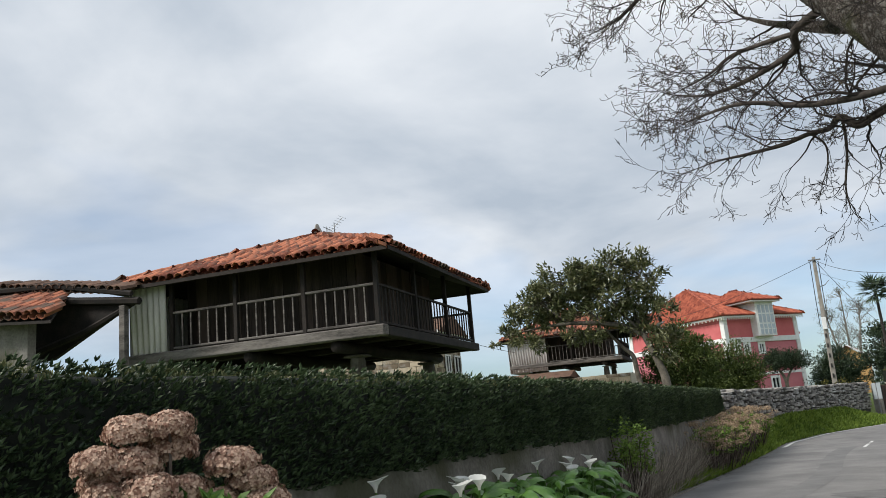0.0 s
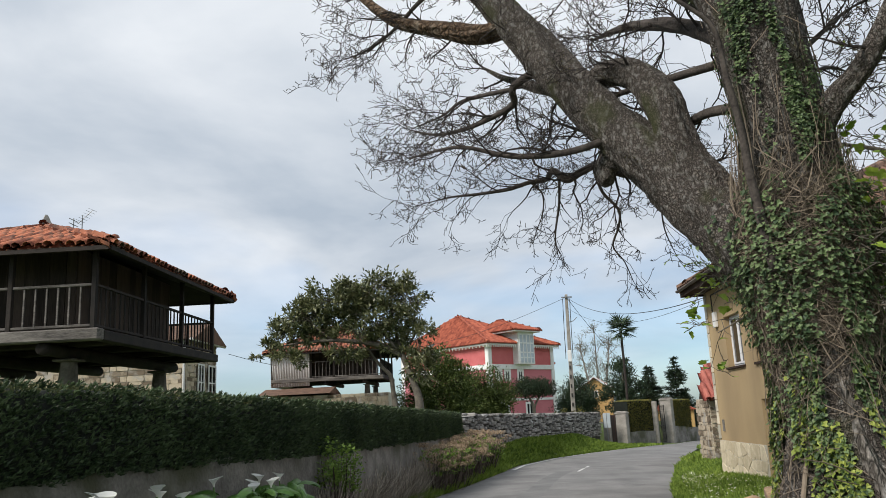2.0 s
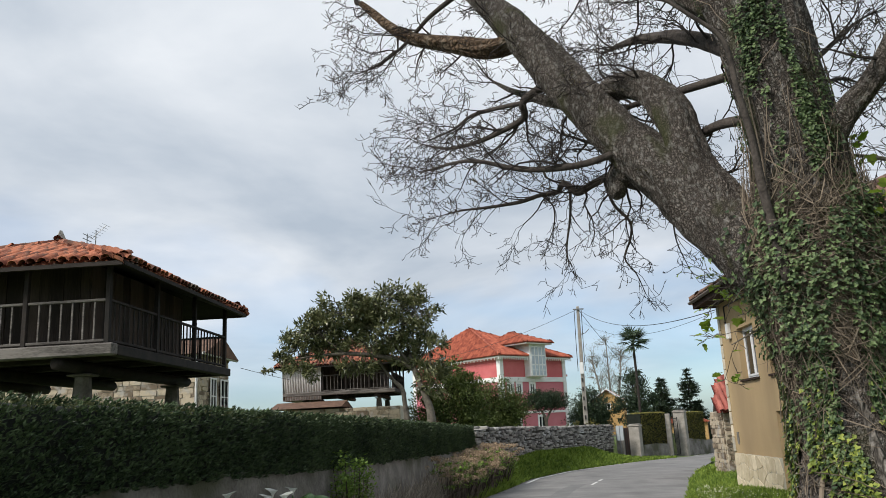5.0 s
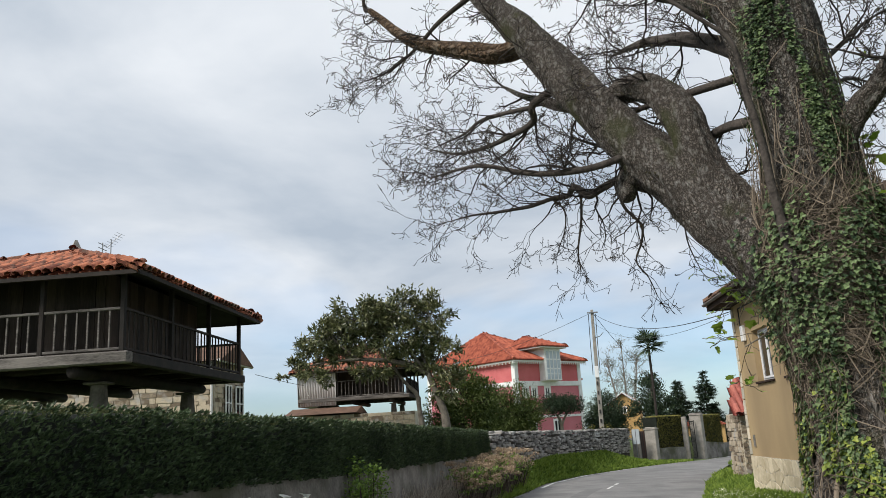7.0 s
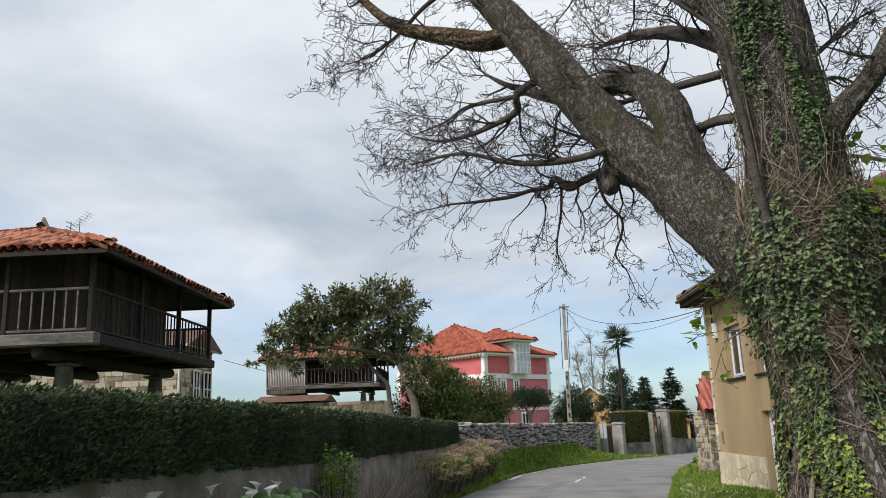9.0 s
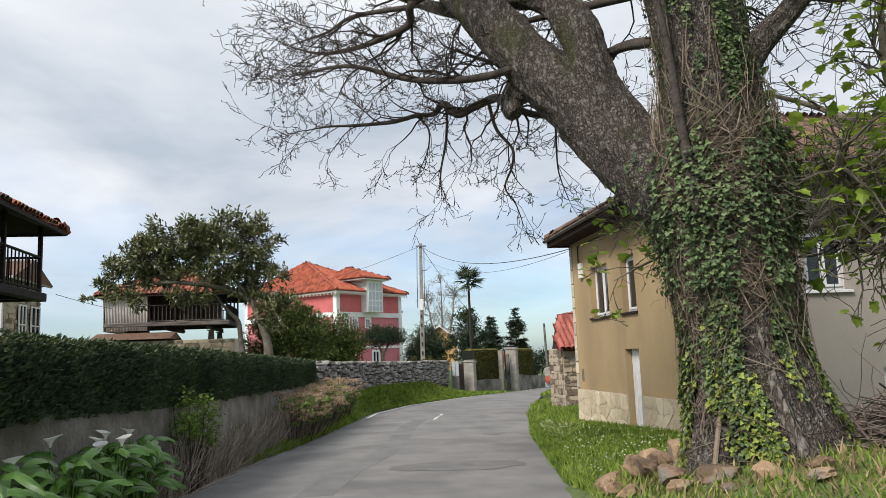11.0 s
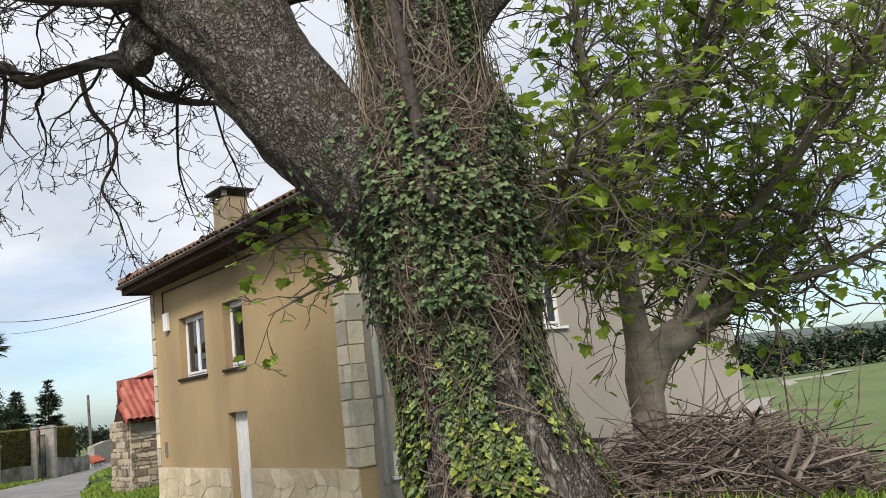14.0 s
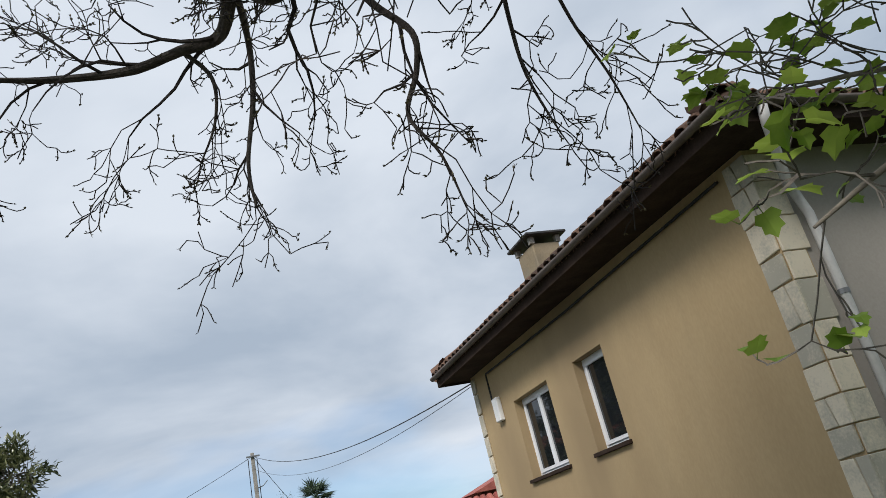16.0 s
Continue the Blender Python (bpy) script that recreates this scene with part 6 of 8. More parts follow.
def stone_wall(name, line, bottom, top, thick, label, singles, size=0.24, m=None, mj=None, seed=1, face=1):
    """A dry wall: a rough core with uneven stones set in its face; the ones passed nearest are separate."""
    rnd = random.Random(seed)
    w = thing(name, label, "wall", kind="structure")
    core, rest = MB(), MB()
    pts = [Vector((x, y, 0)) for x, y in line]
    acc = [0.0]
    for a, b in zip(pts, pts[1:]):
        acc.append(acc[-1] + (b - a).length)

    def at(s):
        return Vector((along(s, acc, [p.x for p in pts]), along(s, acc, [p.y for p in pts]), 0))

    n = max(2, int(acc[-1] / 0.8))
    for i in range(n + 1):
        s = acc[-1] * i / n
        p = at(s)
        d = (at(min(acc[-1], s + 0.2)) - at(max(0, s - 0.2))).normalized()
        o = Vector((d.y, -d.x, 0)) * face
        t = top(s) + 0.05 * noise.noise(Vector((s * 0.9, seed, 0)))
        for k, z in ((-0.03, bottom(s) - 0.3), (-0.03, t - 0.05), (-thick, t - 0.05), (-thick, bottom(s) - 0.3)):
            q = p + o * k
            core.v.append((q.x, q.y, z))
    core.f = [(4 * i + k, 4 * i + (k + 1) % 4, 4 * i + 4 + (k + 1) % 4, 4 * i + 4 + k) for i in range(n) for k in range(4)]
    core.f += [(0, 3, 2, 1), tuple(4 * n + k for k in range(4))]
    part("wall_core", core, m or GAPSHADE, w)
    count = 0
    rows = max(2, round((top(0) - bottom(0)) / (size * 0.36)))
    for j in range(rows + 1):
        s = rnd.uniform(-0.1, 0)
        while s < acc[-1]:
            L = size * rnd.choice((0.45, 0.7, 1.0, 1.4, 1.8)) * rnd.uniform(0.85, 1.15)
            mid = min(max(s + L / 2, 0), acc[-1])
            p = at(mid)
            d = (at(min(acc[-1], mid + 0.2)) - at(max(0, mid - 0.2))).normalized()
            o = Vector((d.y, -d.x, 0)) * face
            b, t = bottom(mid), top(mid)
            h = (t - b) / rows
            zz = b + h * (j + 0.5) + rnd.uniform(-0.06, 0.06)
            st = MB()
            hx, hz = L * 0.47, h * rnd.uniform(0.3, 0.58)
            proud = rnd.uniform(0.0, 0.08)
            front = [(-hx, -hz), (-hx * 0.5, -hz * rnd.uniform(0.9, 1.1)), (hx * 0.6, -hz), (hx, -hz * 0.5), (hx * rnd.uniform(0.85, 1.05), hz * 0.6), (hx * 0.4, hz), (-hx * 0.6, hz * rnd.uniform(0.85, 1.1)), (-hx, hz * 0.4)]
            deep = thick + 0.03 if j == rows else 0.08
            bulge = [tuple(p + d * x * 0.82 + o * (proud + 0.02) + Vector((0, 0, zz + y * 0.8))) for x, y in front]
            rim = [tuple(p + d * x + o * (proud - 0.015) + Vector((0, 0, zz + y))) for x, y in front]
            back = [tuple(p + d * x - o * deep + Vector((0, 0, zz + y))) for x, y in front]
            st.add(bulge + rim + back, [tuple(range(8))] + [(k, 8 + k, 8 + (k + 1) % 8, (k + 1) % 8) for k in range(8)] + [(8 + k, 16 + k, 16 + (k + 1) % 8, 8 + (k + 1) % 8) for k in range(8)])
            if count < singles:
                part("stone", st, STONE, w)
                count += 1
            else:
                rest.add(st.v, st.f)
            s += L
    if rest.v:
        part("stones", rest, mj or STONEJ, w, kind="stuff")
    return w


stone_wall("stone_wall", [(0.95, 32.2), (3.2, 39), (6.0, 45.5), (8.9, 51.6)], lambda s: 0.2 - 0.014 * s, lambda s: 1.5 - 0.012 * s, 0.45, "rough grey field-stone wall above a grassy bank", 280, 0.34, seed=3)


# gates
def pillar(x, y, w, z0, z1, label="weathered concrete gate pillar", cap=True, yaw=-25):
    p = thing("gate_pillar", label, "gate pillar", "gate pillars along the lane", at=pose(x, y, z0, 0, 0, yaw))
    part("shaft", MB().box(-w / 2, w / 2, -w / 2, w / 2, -0.3, z1 - z0), CONCRETE, p, bevel=0.02)
    if cap:
        part("cap", MB().box(-w / 2 - 0.05, w / 2 + 0.05, -w / 2 - 0.05, w / 2 + 0.05, z1 - z0, z1 - z0 + 0.09), CONCRETE, p, bevel=0.02)
        part("cap_top", MB().box(-w / 2 + 0.02, w / 2 - 0.02, -w / 2 + 0.02, w / 2 - 0.02, z1 - z0 + 0.09, z1 - z0 + 0.16), CONCRETE, p, bevel=0.03)
    return p


pillar(9.42, 52.0, 0.42, -0.85, 1.25, cap=False)
gate1 = thing("metal_gate", "closed dark brown sheet-metal gate", "gate", at=pose(9.66, 52.1, -0.8, 0, 0, 12))
part("gate_leaf", MB().box(0, 0.5, -0.03, 0.03, 0.05, 1.95), mat("brown_gate", (0.05, 0.03, 0.024), (0.085, 0.05, 0.04), 2, 30, 0.6, 0.1, 0.002), gate1, bevel=0.01)
for k in range(4):
    part("gate_rib", MB().box(0.03 + k * 0.14, 0.06 + k * 0.14, -0.05, -0.031, 0.08, 1.9), IRON, gate1)
pillar(10.42, 52.2, 0.66, -0.86, 1.2)
gpost = thing("sign_post", "thin metal post with a small grey sign plate", "sign", at=pose(9.3, 51.2, -0.8, 0, 0, -14))
part("post", MB().tube([(0, 0, -0.2), (0, 0, 2.1)], [0.03, 0.03], 8), METAL, gpost)
part("plate", MB().box(-0.2, 0.22, -0.02, 0.0, 1.2, 2.1), BLUEGREY, gpost, "blank grey sign plate", bevel=0.01)
lowwall = MB()
for x, y, t in ((10.8, 52.5, 0.0), (12.0, 53.8, 0.05), (13.2, 55.2, -0.05)):
    b = ground_z(x, y) - 0.3
    lowwall.v += [(x, y, b), (x, y, t), (x - 0.2, y + 0.2, t), (x - 0.2, y + 0.2, b)]
lowwall.f = [(4 * i + k, 4 * i + (k + 1) % 4, 4 * i + 4 + (k + 1) % 4, 4 * i + 4 + k) for i in range(2) for k in range(4)] + [(3, 2, 1, 0), (8, 9, 10, 11)]
tagged(part("boundary_wall", lowwall, RENDERWALL), "low grey rendered boundary wall under a hedge", "wall", kind="structure")


def box_hedge(name, x0, y0, x1, y1, z0, z1, deep, m, label):
    h = thing(name, label, "hedge")
    a, b = Vector((x0, y0, 0)), Vector((x1, y1, 0))
    d = (b - a).normalized()
    o = Vector((-d.y, d.x, 0))
    mb = MB()
    core = [a, b, b + o * deep, a + o * deep]
    mb.prism([(p.x, p.y, z0) for p in core], (0, 0, 0), (0, 0, z1 - z0))
    part("hedge_core", mb, HEDGESHADE, h)
    lv = MB()
    L = (b - a).length
    for _ in range(int(L * (z1 - z0) * 260)):
        p = a + d * far_rnd.uniform(0, L) + Vector((0, 0, far_rnd.uniform(z0, z1)))
        lv.leaf(p - o * 0.0, -o * 0.6 + Vector((far_rnd.gauss(0, 0.5), far_rnd.gauss(0, 0.5), far_rnd.gauss(0.3, 0.5))), (0, 0, 1), 0.14, 0.09)
    for _ in range(int(L * deep * 200)):
        p = a + d * far_rnd.uniform(0, L) + o * far_rnd.uniform(0, deep) + Vector((0, 0, z1))
        lv.leaf(p, Vector((far_rnd.gauss(0, 0.5), far_rnd.gauss(0, 0.5), 1)), (1, 0, 0.2), 0.13, 0.08)
    part("hedge_leaves", lv, m, h, kind="stuff")


GOLDLEAF = mat("golden_hedge_leaf", (0.08, 0.085, 0.02), (0.25, 0.22, 0.06), 1, 9, 0.8, 0, island=0.6, through_light=0.15)
box_hedge("trimmed_hedge", 10.95, 53.0, 13.0, 55.3, -0.2, 1.95, 1.0, GOLDLEAF, "tall square-trimmed yellow-green hedge behind a low wall")
pillar(13.1, 55.1, 0.3, -0.9, 1.9, "slim weathered gate pillar", False)
gate2 = thing("metal_gate", "tall wrought iron gate between pillars", "gate", at=pose(13.3, 55.3, -0.85, 0, 0, 48))
part("gate_frame", MB().box(0, 0.05, -0.02, 0.02, 0.05, 2.5).box(0.85, 0.9, -0.02, 0.02, 0.05, 2.5).box(0.05, 0.85, -0.02, 0.02, 0.05, 0.1).box(0.05, 0.85, -0.02, 0.02, 1.1, 1.16).box(0.05, 0.85, -0.02, 0.02, 2.4, 2.45), IRON, gate2)
for k in range(7):
    part("gate_bar", MB().tube([(0.13 + 0.1 * k, 0, 0.1), (0.13 + 0.1 * k, 0, 2.4)], [0.012, 0.012], 5), IRON, gate2)
pillar(14.2, 56.4, 0.75, -0.95, 1.95)
box_hedge("trimmed_hedge", 14.8, 57.2, 16.6, 59.8, -0.1, 1.9, 1.0, GOLDLEAF, "tall square-trimmed yellow-green hedge behind a low wall")
low2 = MB()
for x, y, t in ((14.7, 56.9, 0.2), (16.4, 59.4, 0.0), (18.1, 62.0, -0.1)):
    b = -1.5
    low2.v += [(x, y, b), (x, y, t), (x - 0.2, y + 0.2, t), (x - 0.2, y + 0.2, b)]
low2.f = [(4 * i + k, 4 * i + (k + 1) % 4, 4 * i + 4 + (k + 1) % 4, 4 * i + 4 + k) for i in range(2) for k in range(4)] + [(3, 2, 1, 0), (8, 9, 10, 11)]
tagged(part("boundary_wall", low2, RENDERWALL), "low grey rendered boundary wall under a hedge", "wall", kind="structure")
wg = thing("white_gate", "white painted gate under a small red tiled coping", "gate", at=pose(18.6, 63.6, -2.0, 0, 0, 55))
part("gate_leaf", MB().box(0, 0.9, -0.04, 0.04, 0.1, 1.2), WHITE, wg, bevel=0.01)
part("gate_leaf", MB().box(0.95, 1.9, -0.04, 0.04, 0.1, 1.2), WHITE, wg, bevel=0.01)
cop = MB()
tiled_face((-0.4, -0.3, 1.25), (2.2, -0.3, 1.25), [(-0.4, 0.4, 1.6), (2.2, 0.4, 1.6)], far_rnd, 0.2, 0.36, None, 0, 0.01, cop)
part("coping_tiles", cop, TILENEW, wg, kind="stuff")
for x in (-0.35, 2.05):
    part("gate_post", MB().box(x - 0.15, x + 0.15, -0.15, 0.15, -0.2, 1.25), WHITE, wg, bevel=0.02)
retain = MB()
for x, y, t in ((20.5, 69, 0.3), (25.5, 82, 0.4), (31, 96, 0.2), (38, 112, -0.3)):
    retain.v += [(x, y, -4.5), (x, y, t), (x - 0.4, y + 0.3, t), (x - 0.4, y + 0.3, -4.5)]
retain.f = [(4 * i + k, 4 * i + (k + 1) % 4, 4 * i + 4 + (k + 1) % 4, 4 * i + 4 + k) for i in range(3) for k in range(4)] + [(3, 2, 1, 0), (12, 13, 14, 15)]
tagged(part("retaining_wall", retain, CONCRETE), "long pale concrete wall beside the far lane", "wall", kind="structure")

# power pole and cables
pole = thing("power_pole", "tall concrete power pole with a junction box", "power pole", at=pose(7.5, 53.4, -0.3))
shaft = MB()
for z, w, dx in ((-0.5, 0.15, 0.0), (9.5, 0.09, 0.14)):
    shaft.v += [(dx - w, -w * 0.8, z), (dx + w, -w * 0.8, z), (dx + w, w * 0.8, z), (dx - w, w * 0.8, z)]
shaft.f = [(k, (k + 1) % 4, 4 + (k + 1) % 4, 4 + k) for k in range(4)] + [(4, 5, 6, 7)]
part("shaft", shaft, CONCRETE, pole, bevel=0.02)
part("junction_box", MB().box(-0.08, 0.16, -0.3, -0.13, 5.0, 5.75), WHITE, pole, "pale plastic junction box", bevel=0.02)
part("crossbar", MB().box(-0.2, 0.5, -0.16, -0.08, 9.25, 9.33), METAL, pole)
part("bracket", MB().tube([(0.12, 0, 7.6), (0.5, 0, 7.7), (0.75, 0, 7.95)], [0.03, 0.025, 0.02], 6), METAL, pole)
for dx in (-0.2, 0.27):
    part("pole_cable", MB().tube([(dx, -0.1, 5.2), (dx + 0.02, -0.12, 7.0), (dx + 0.08, -0.1, 9.2)], [0.022] * 3, 5), BLACK, pole)
# dark plates on the shaft stand in for shaded step hollows
for k in range(7):
    part("step_slot", MB().box(-0.035, 0.065, -0.16, -0.12, 0.9 + k * 0.6, 1.15 + k * 0.6), IRON, pole)


def cable(p, q, sag, r=0.016, label="thin black overhead cable"):
    p, q = Vector(p), Vector(q)
    pts = [p.lerp(q, k / 24) - Vector((0, 0, sag * 4 * (k / 24) * (1 - k / 24))) for k in range(25)]
    tagged(part("overhead_cable", MB().tube(pts, [r] * 25, 5, False), BLACK), label, "cable", "overhead cables")


TOPP = (7.63, 53.3, 9.0)
cable(TOPP, (8.16, 23.1, 4.5), 0.75, 0.013)
cable((7.65, 53.3, 8.3), (8.16, 23.12, 4.45), 0.85, 0.007)
cable(TOPP, (-6, 88, 9.2), 0.6, 0.014)
cable((7.7, 53.3, 8.9), (16.5, 76, 4.2), 0.5, 0.016)
cable((-9.0, 34, 4.6), (-10.4, 50.5, 5.0), 0.05, 0.012)
pole2 = thing("power_pole", "thin timber pole beside the far lane", "power pole", at=pose(21.2, 72, -1.3))
part("shaft", MB().tube([(0, 0, -0.3), (-0.15, 0, 5.6)], [0.13, 0.1], 8), WOOD, pole2)


# pink house
def far_house():
    h = thing("pink_house", "large pink villa with white trim and orange tiled roofs", "house", at=pose(2.35, 81.8, 0.6, 0, 0, 45))
    W1, D1, Z = 10.0, 14.0, 7.9   # along the gallery face, along the other face, eave height
    ops = [(1.0, 1.75, 4.35, 5.3), (2.3, 3.0, 4.35, 5.3), (4.3, 5.0, 4.35, 5.3), (1.6, 2.6, 0.2, 1.9), (5.3, 6.3, 0.2, 1.9)]
    for mlo, z0, z1, oo in ((PINKLOW, -0.5, 5.45, ops), (PINK, 5.95, Z, [])):
        mb = MB()
        wall_mesh(mb, (0, 0, 0), (1, 0, 0), (0, -1, 0), W1, z0, z1, oo)
        wall_mesh(mb, (0, D1, 0), (0, -1, 0), (-1, 0, 0), D1 - 0.3, z0, z1, [(3.0, 3.9, 4.2, 5.3), (6.2, 7.1, 4.2, 5.3)] if oo else [])
        wall_mesh(mb, (W1, 0.3, 0), (0, 1, 0), (1, 0, 0), D1 - 0.3, z0, z1, [])
        wall_mesh(mb, (W1 - 0.3, D1, 0), (-1, 0, 0), (0, 1, 0), W1 - 0.6, z0, z1, [])
        part("wall", mb, mlo, h)
    for a, b, c, d in ops:
        w = thing("window", "", "", at=pose(a, 0.08, c))
        w.parent = h
        f = MB()
        for q in ((-0.15, b - a + 0.15, -0.15, 0.08), (-0.15, b - a + 0.15, d - c - 0.08, d - c + 0.15), (-0.15, 0.08, 0.08, d - c - 0.08), (b - a - 0.08, b - a + 0.15, 0.08, d - c - 0.08), ((b - a) / 2 - 0.05, (b - a) / 2 + 0.05, 0.08, d - c - 0.08)):
            f.box(q[0], q[1], -0.12, -0.02, q[2], q[3])
        part("window_frame", f, WHITE, w)
        part("pane", MB().box(0, b - a, 0.0, 0.02, 0, d - c), GLASS, w)
    # white belts, corner boards, eaves with a fretted edge
    part("belt", MB().box(-0.12, W1 + 0.12, -0.12, D1 + 0.12, 5.45, 5.95), WHITE, h, bevel=0.02)
    part("belt", MB().box(-0.08, W1 + 0.08, -0.08, 0.0, 2.2, 2.45), WHITE, h)
    for x, y in ((-0.1, -0.1), (W1 - 0.35, -0.1), (-0.1, D1 - 0.4)):
        part("corner_board", MB().box(x, x + 0.5, y, y + 0.5, -0.5, 5.45), WHITE, h)
        part("corner_board", MB().box(x, x + 0.5, y, y + 0.5, 5.95, Z), WHITE, h)
    O = 0.6
    part("cornice", MB().box(-O, W1 + O, -O, D1 + O, Z, Z + 0.16), WHITE, h, bevel=0.02)
    for k in range(34):
        s = -O + 0.1 + k * (W1 + 2 * O - 0.3) / 33
        part("fretwork", MB().box(s, s + 0.13, -O - 0.01, -O + 0.02, Z - 0.22, Z), WHITE, h)
    for k in range(30):
        s = -O + 0.1 + k * (D1 + 2 * O - 0.3) / 29
        part("fretwork", MB().box(-O - 0.01, -O + 0.02, s, s + 0.13, Z - 0.22, Z), WHITE, h)
    roof = MB()
    zc = Z + 0.17
    c = [(-O - 0.1, -O - 0.1, zc), (W1 + O + 0.1, -O - 0.1, zc), (W1 + O + 0.1, D1 + O + 0.1, zc), (-O - 0.1, D1 + O + 0.1, zc)]
    a0, a1 = (3.4, 7.6, zc + 3.7), (3.6, 8.6, zc + 3.7)
    deck = MB().add([*c, a0, a1], [(0, 1, 4), (1, 2, 5, 4), (2, 3, 5), (3, 0, 4, 5)])
    part("roof_deck", deck, TILENEW, h)
    for i, top in enumerate(([a0], [a0, a1], [a1], [a1, a0])):
        tiled_face(c[i], c[(i + 1) % 4], top, far_rnd, 0.3, 0.45, None, 0, 0.006, roof, True, 0.13)
    for p, q in ((c[0], a0), (c[1], a0), (c[2], a1), (c[3], a1), (a0, a1)):
        ridge_row(roof, Vector(p) + Vector((0, 0, 0.05)), Vector(q) + Vector((0, 0, 0.05)), 0.15)
    part("roof_tiles", roof, TILENEW, h, kind="stuff")
    # glazed gallery tower with its own roof
    t0, t1, tz = 3.7, 6.2, Z + 1.4
    part("tower", MB().box(t0, t1, -0.85, 4.4, 5.95, tz), WHITE, h, bevel=0.02)
    for k in range(4):
        for z0, z1 in ((6.1, 7.1), (7.25, 9.0)):
            x = t0 + 0.18 + k * (t1 - t0 - 0.3) / 4
            g = thing("gallery_window", "", "", at=pose(x, -0.86, z0))
            g.parent = h
            part("pane", MB().box(0.03, 0.46, -0.02, 0.0, 0, z1 - z0), mat("pale_glass", (0.42, 0.47, 0.53), (0.55, 0.6, 0.66), 1, 9, 0.15, 0) if k == 0 and z0 == 6.1 else bpy.data.materials["pale_glass"], g)
            part("window_frame", MB().box(-0.03, 0.03, -0.06, 0.0, -0.03, z1 - z0 + 0.03).box(0.46, 0.52, -0.06, 0.0, -0.03, z1 - z0 + 0.03).box(0.03, 0.46, -0.05, 0.0, (z1 - z0) * 0.48, (z1 - z0) * 0.55), WHITE, g)
    part("tower_cornice", MB().box(t0 - 1.0, t1 + 0.55, -1.35, 5.0, tz, tz + 0.15), WHITE, h, bevel=0.02)
    tr = MB()
    e = [(t0 - 1.1, -1.45, tz + 0.16), (t1 + 0.65, -1.45, tz + 0.16), (t1 + 0.65, 5.1, tz + 0.16), (t0 - 1.1, 5.1, tz + 0.16)]
    b0, b1 = (4.6, 2.3, tz + 1.5), (4.8, 3.0, tz + 1.5)
    part("roof_deck", MB().add([*e, b0, b1], [(0, 1, 4), (1, 2, 5, 4), (2, 3, 5), (3, 0, 4, 5)]), TILENEW, h)
    for i, top in enumerate(([b0], [b0, b1], [b1], [b1, b0])):
        tiled_face(e[i], e[(i + 1) % 4], top, far_rnd, 0.3, 0.45, None, 0, 0.006, tr, True, 0.13)
    part("roof_tiles", tr, TILENEW, h, kind="stuff")
    # skylight, side annex
    part("skylight", MB().box(-0.1, 1.1, 4.2, 4.9, zc + 0.75, zc + 0.85, pose(0.2, 0.6, 0, 0, -28, 0)), METAL, h)
    ann = MB()
    wall_mesh(ann, (W1, 2.0, 0), (1, 0, 0), (0, -1, 0), 2.0, -0.5, 6.2, [(0.4, 0.9, 3.8, 5.4), (1.1, 1.6, 3.8, 5.4)])
    part("annex_wall", ann, WHITE, h)
    part("annex_glazing", MB().box(W1, W1 + 2.0, 2.12, 2.14, 3.6, 5.6), GLASS, h)
    part("annex_side", MB().box(W1 + 1.9, W1 + 2.0, 2.3, 5.5, -0.5, 6.2), WHITE, h)
    part("annex_roof", MB().box(W1, W1 + 2.4, 1.6, 5.8, 6.2, 6.4), TILENEW, h)


far_house()
yh = thing("yellow_house", "small yellow gabled house with an orange roof", "house", at=pose(13.4, 100, 0.5, 0, 0, -12))
part("wall", wall_mesh(MB(), (0, 0, 0), (1, 0, 0), (0, -1, 0), 3.8, -0.5, 3.5, [(1.5, 2.2, 2.5, 3.2)]), YELLOWWALL, yh)
part("gable", MB().prism([(0, 0, 3.5), (3.8, 0, 3.5), (1.9, 0, 4.7)], (0, 0, 0), (0, 0.3, 0)), YELLOWWALL, yh)
part("side_wall", MB().box(0, 3.8, 0.31, 6, -0.5, 3.45), YELLOWWALL, yh)
for p, q in (((-0.35, -0.4, 3.32), (1.9, -0.4, 4.85)), ((4.15, -0.4, 3.32), (1.9, -0.4, 4.85))):
    part("roof_slab", MB().prism([p, q, (q[0], q[1], q[2] + 0.16), (p[0], p[1], p[2] + 0.16)], (0, 0, 0), (0, 6.6, 0)), TILENEW, yh)
part("barge_board", MB().prism([(-0.35, -0.42, 3.34), (1.9, -0.42, 4.87), (4.15, -0.42, 3.34), (4.15, -0.42, 3.48), (1.9, -0.42, 5.02), (-0.35, -0.42, 3.48)], (0, 0, 0), (0, -0.04, 0)), WHITE, yh)
part("pane", MB().box(1.5, 2.2, 0.1, 0.12, 2.5, 3.2), GLASS, yh)
part("window_frame", MB().box(1.42, 1.52, -0.05, 0.0, 2.42, 3.28).box(2.18, 2.28, -0.05, 0.0, 2.42, 3.28).box(1.52, 2.18, -0.05, 0.0, 3.18, 3.28).box(1.52, 2.18, -0.05, 0.0, 2.42, 2.52).box(1.8, 1.9, -0.05, 0.0, 2.52, 3.18), WHITE, yh)
bh = thing("low_house", "low far house with orange tiled roof", "house", at=pose(21.6, 99, -1.3, 0, 0, -15))
part("wall", MB().box(0, 5, 0, 6, -1, 2.3), YELLOWWALL, bh)
part("roof", MB().prism([(-0.4, 0, 2.3), (5.4, 0, 2.3), (2.5, 0, 3.6)], (0, -0.4, 0), (0, 6.4, 0)), TILENEW, bh)


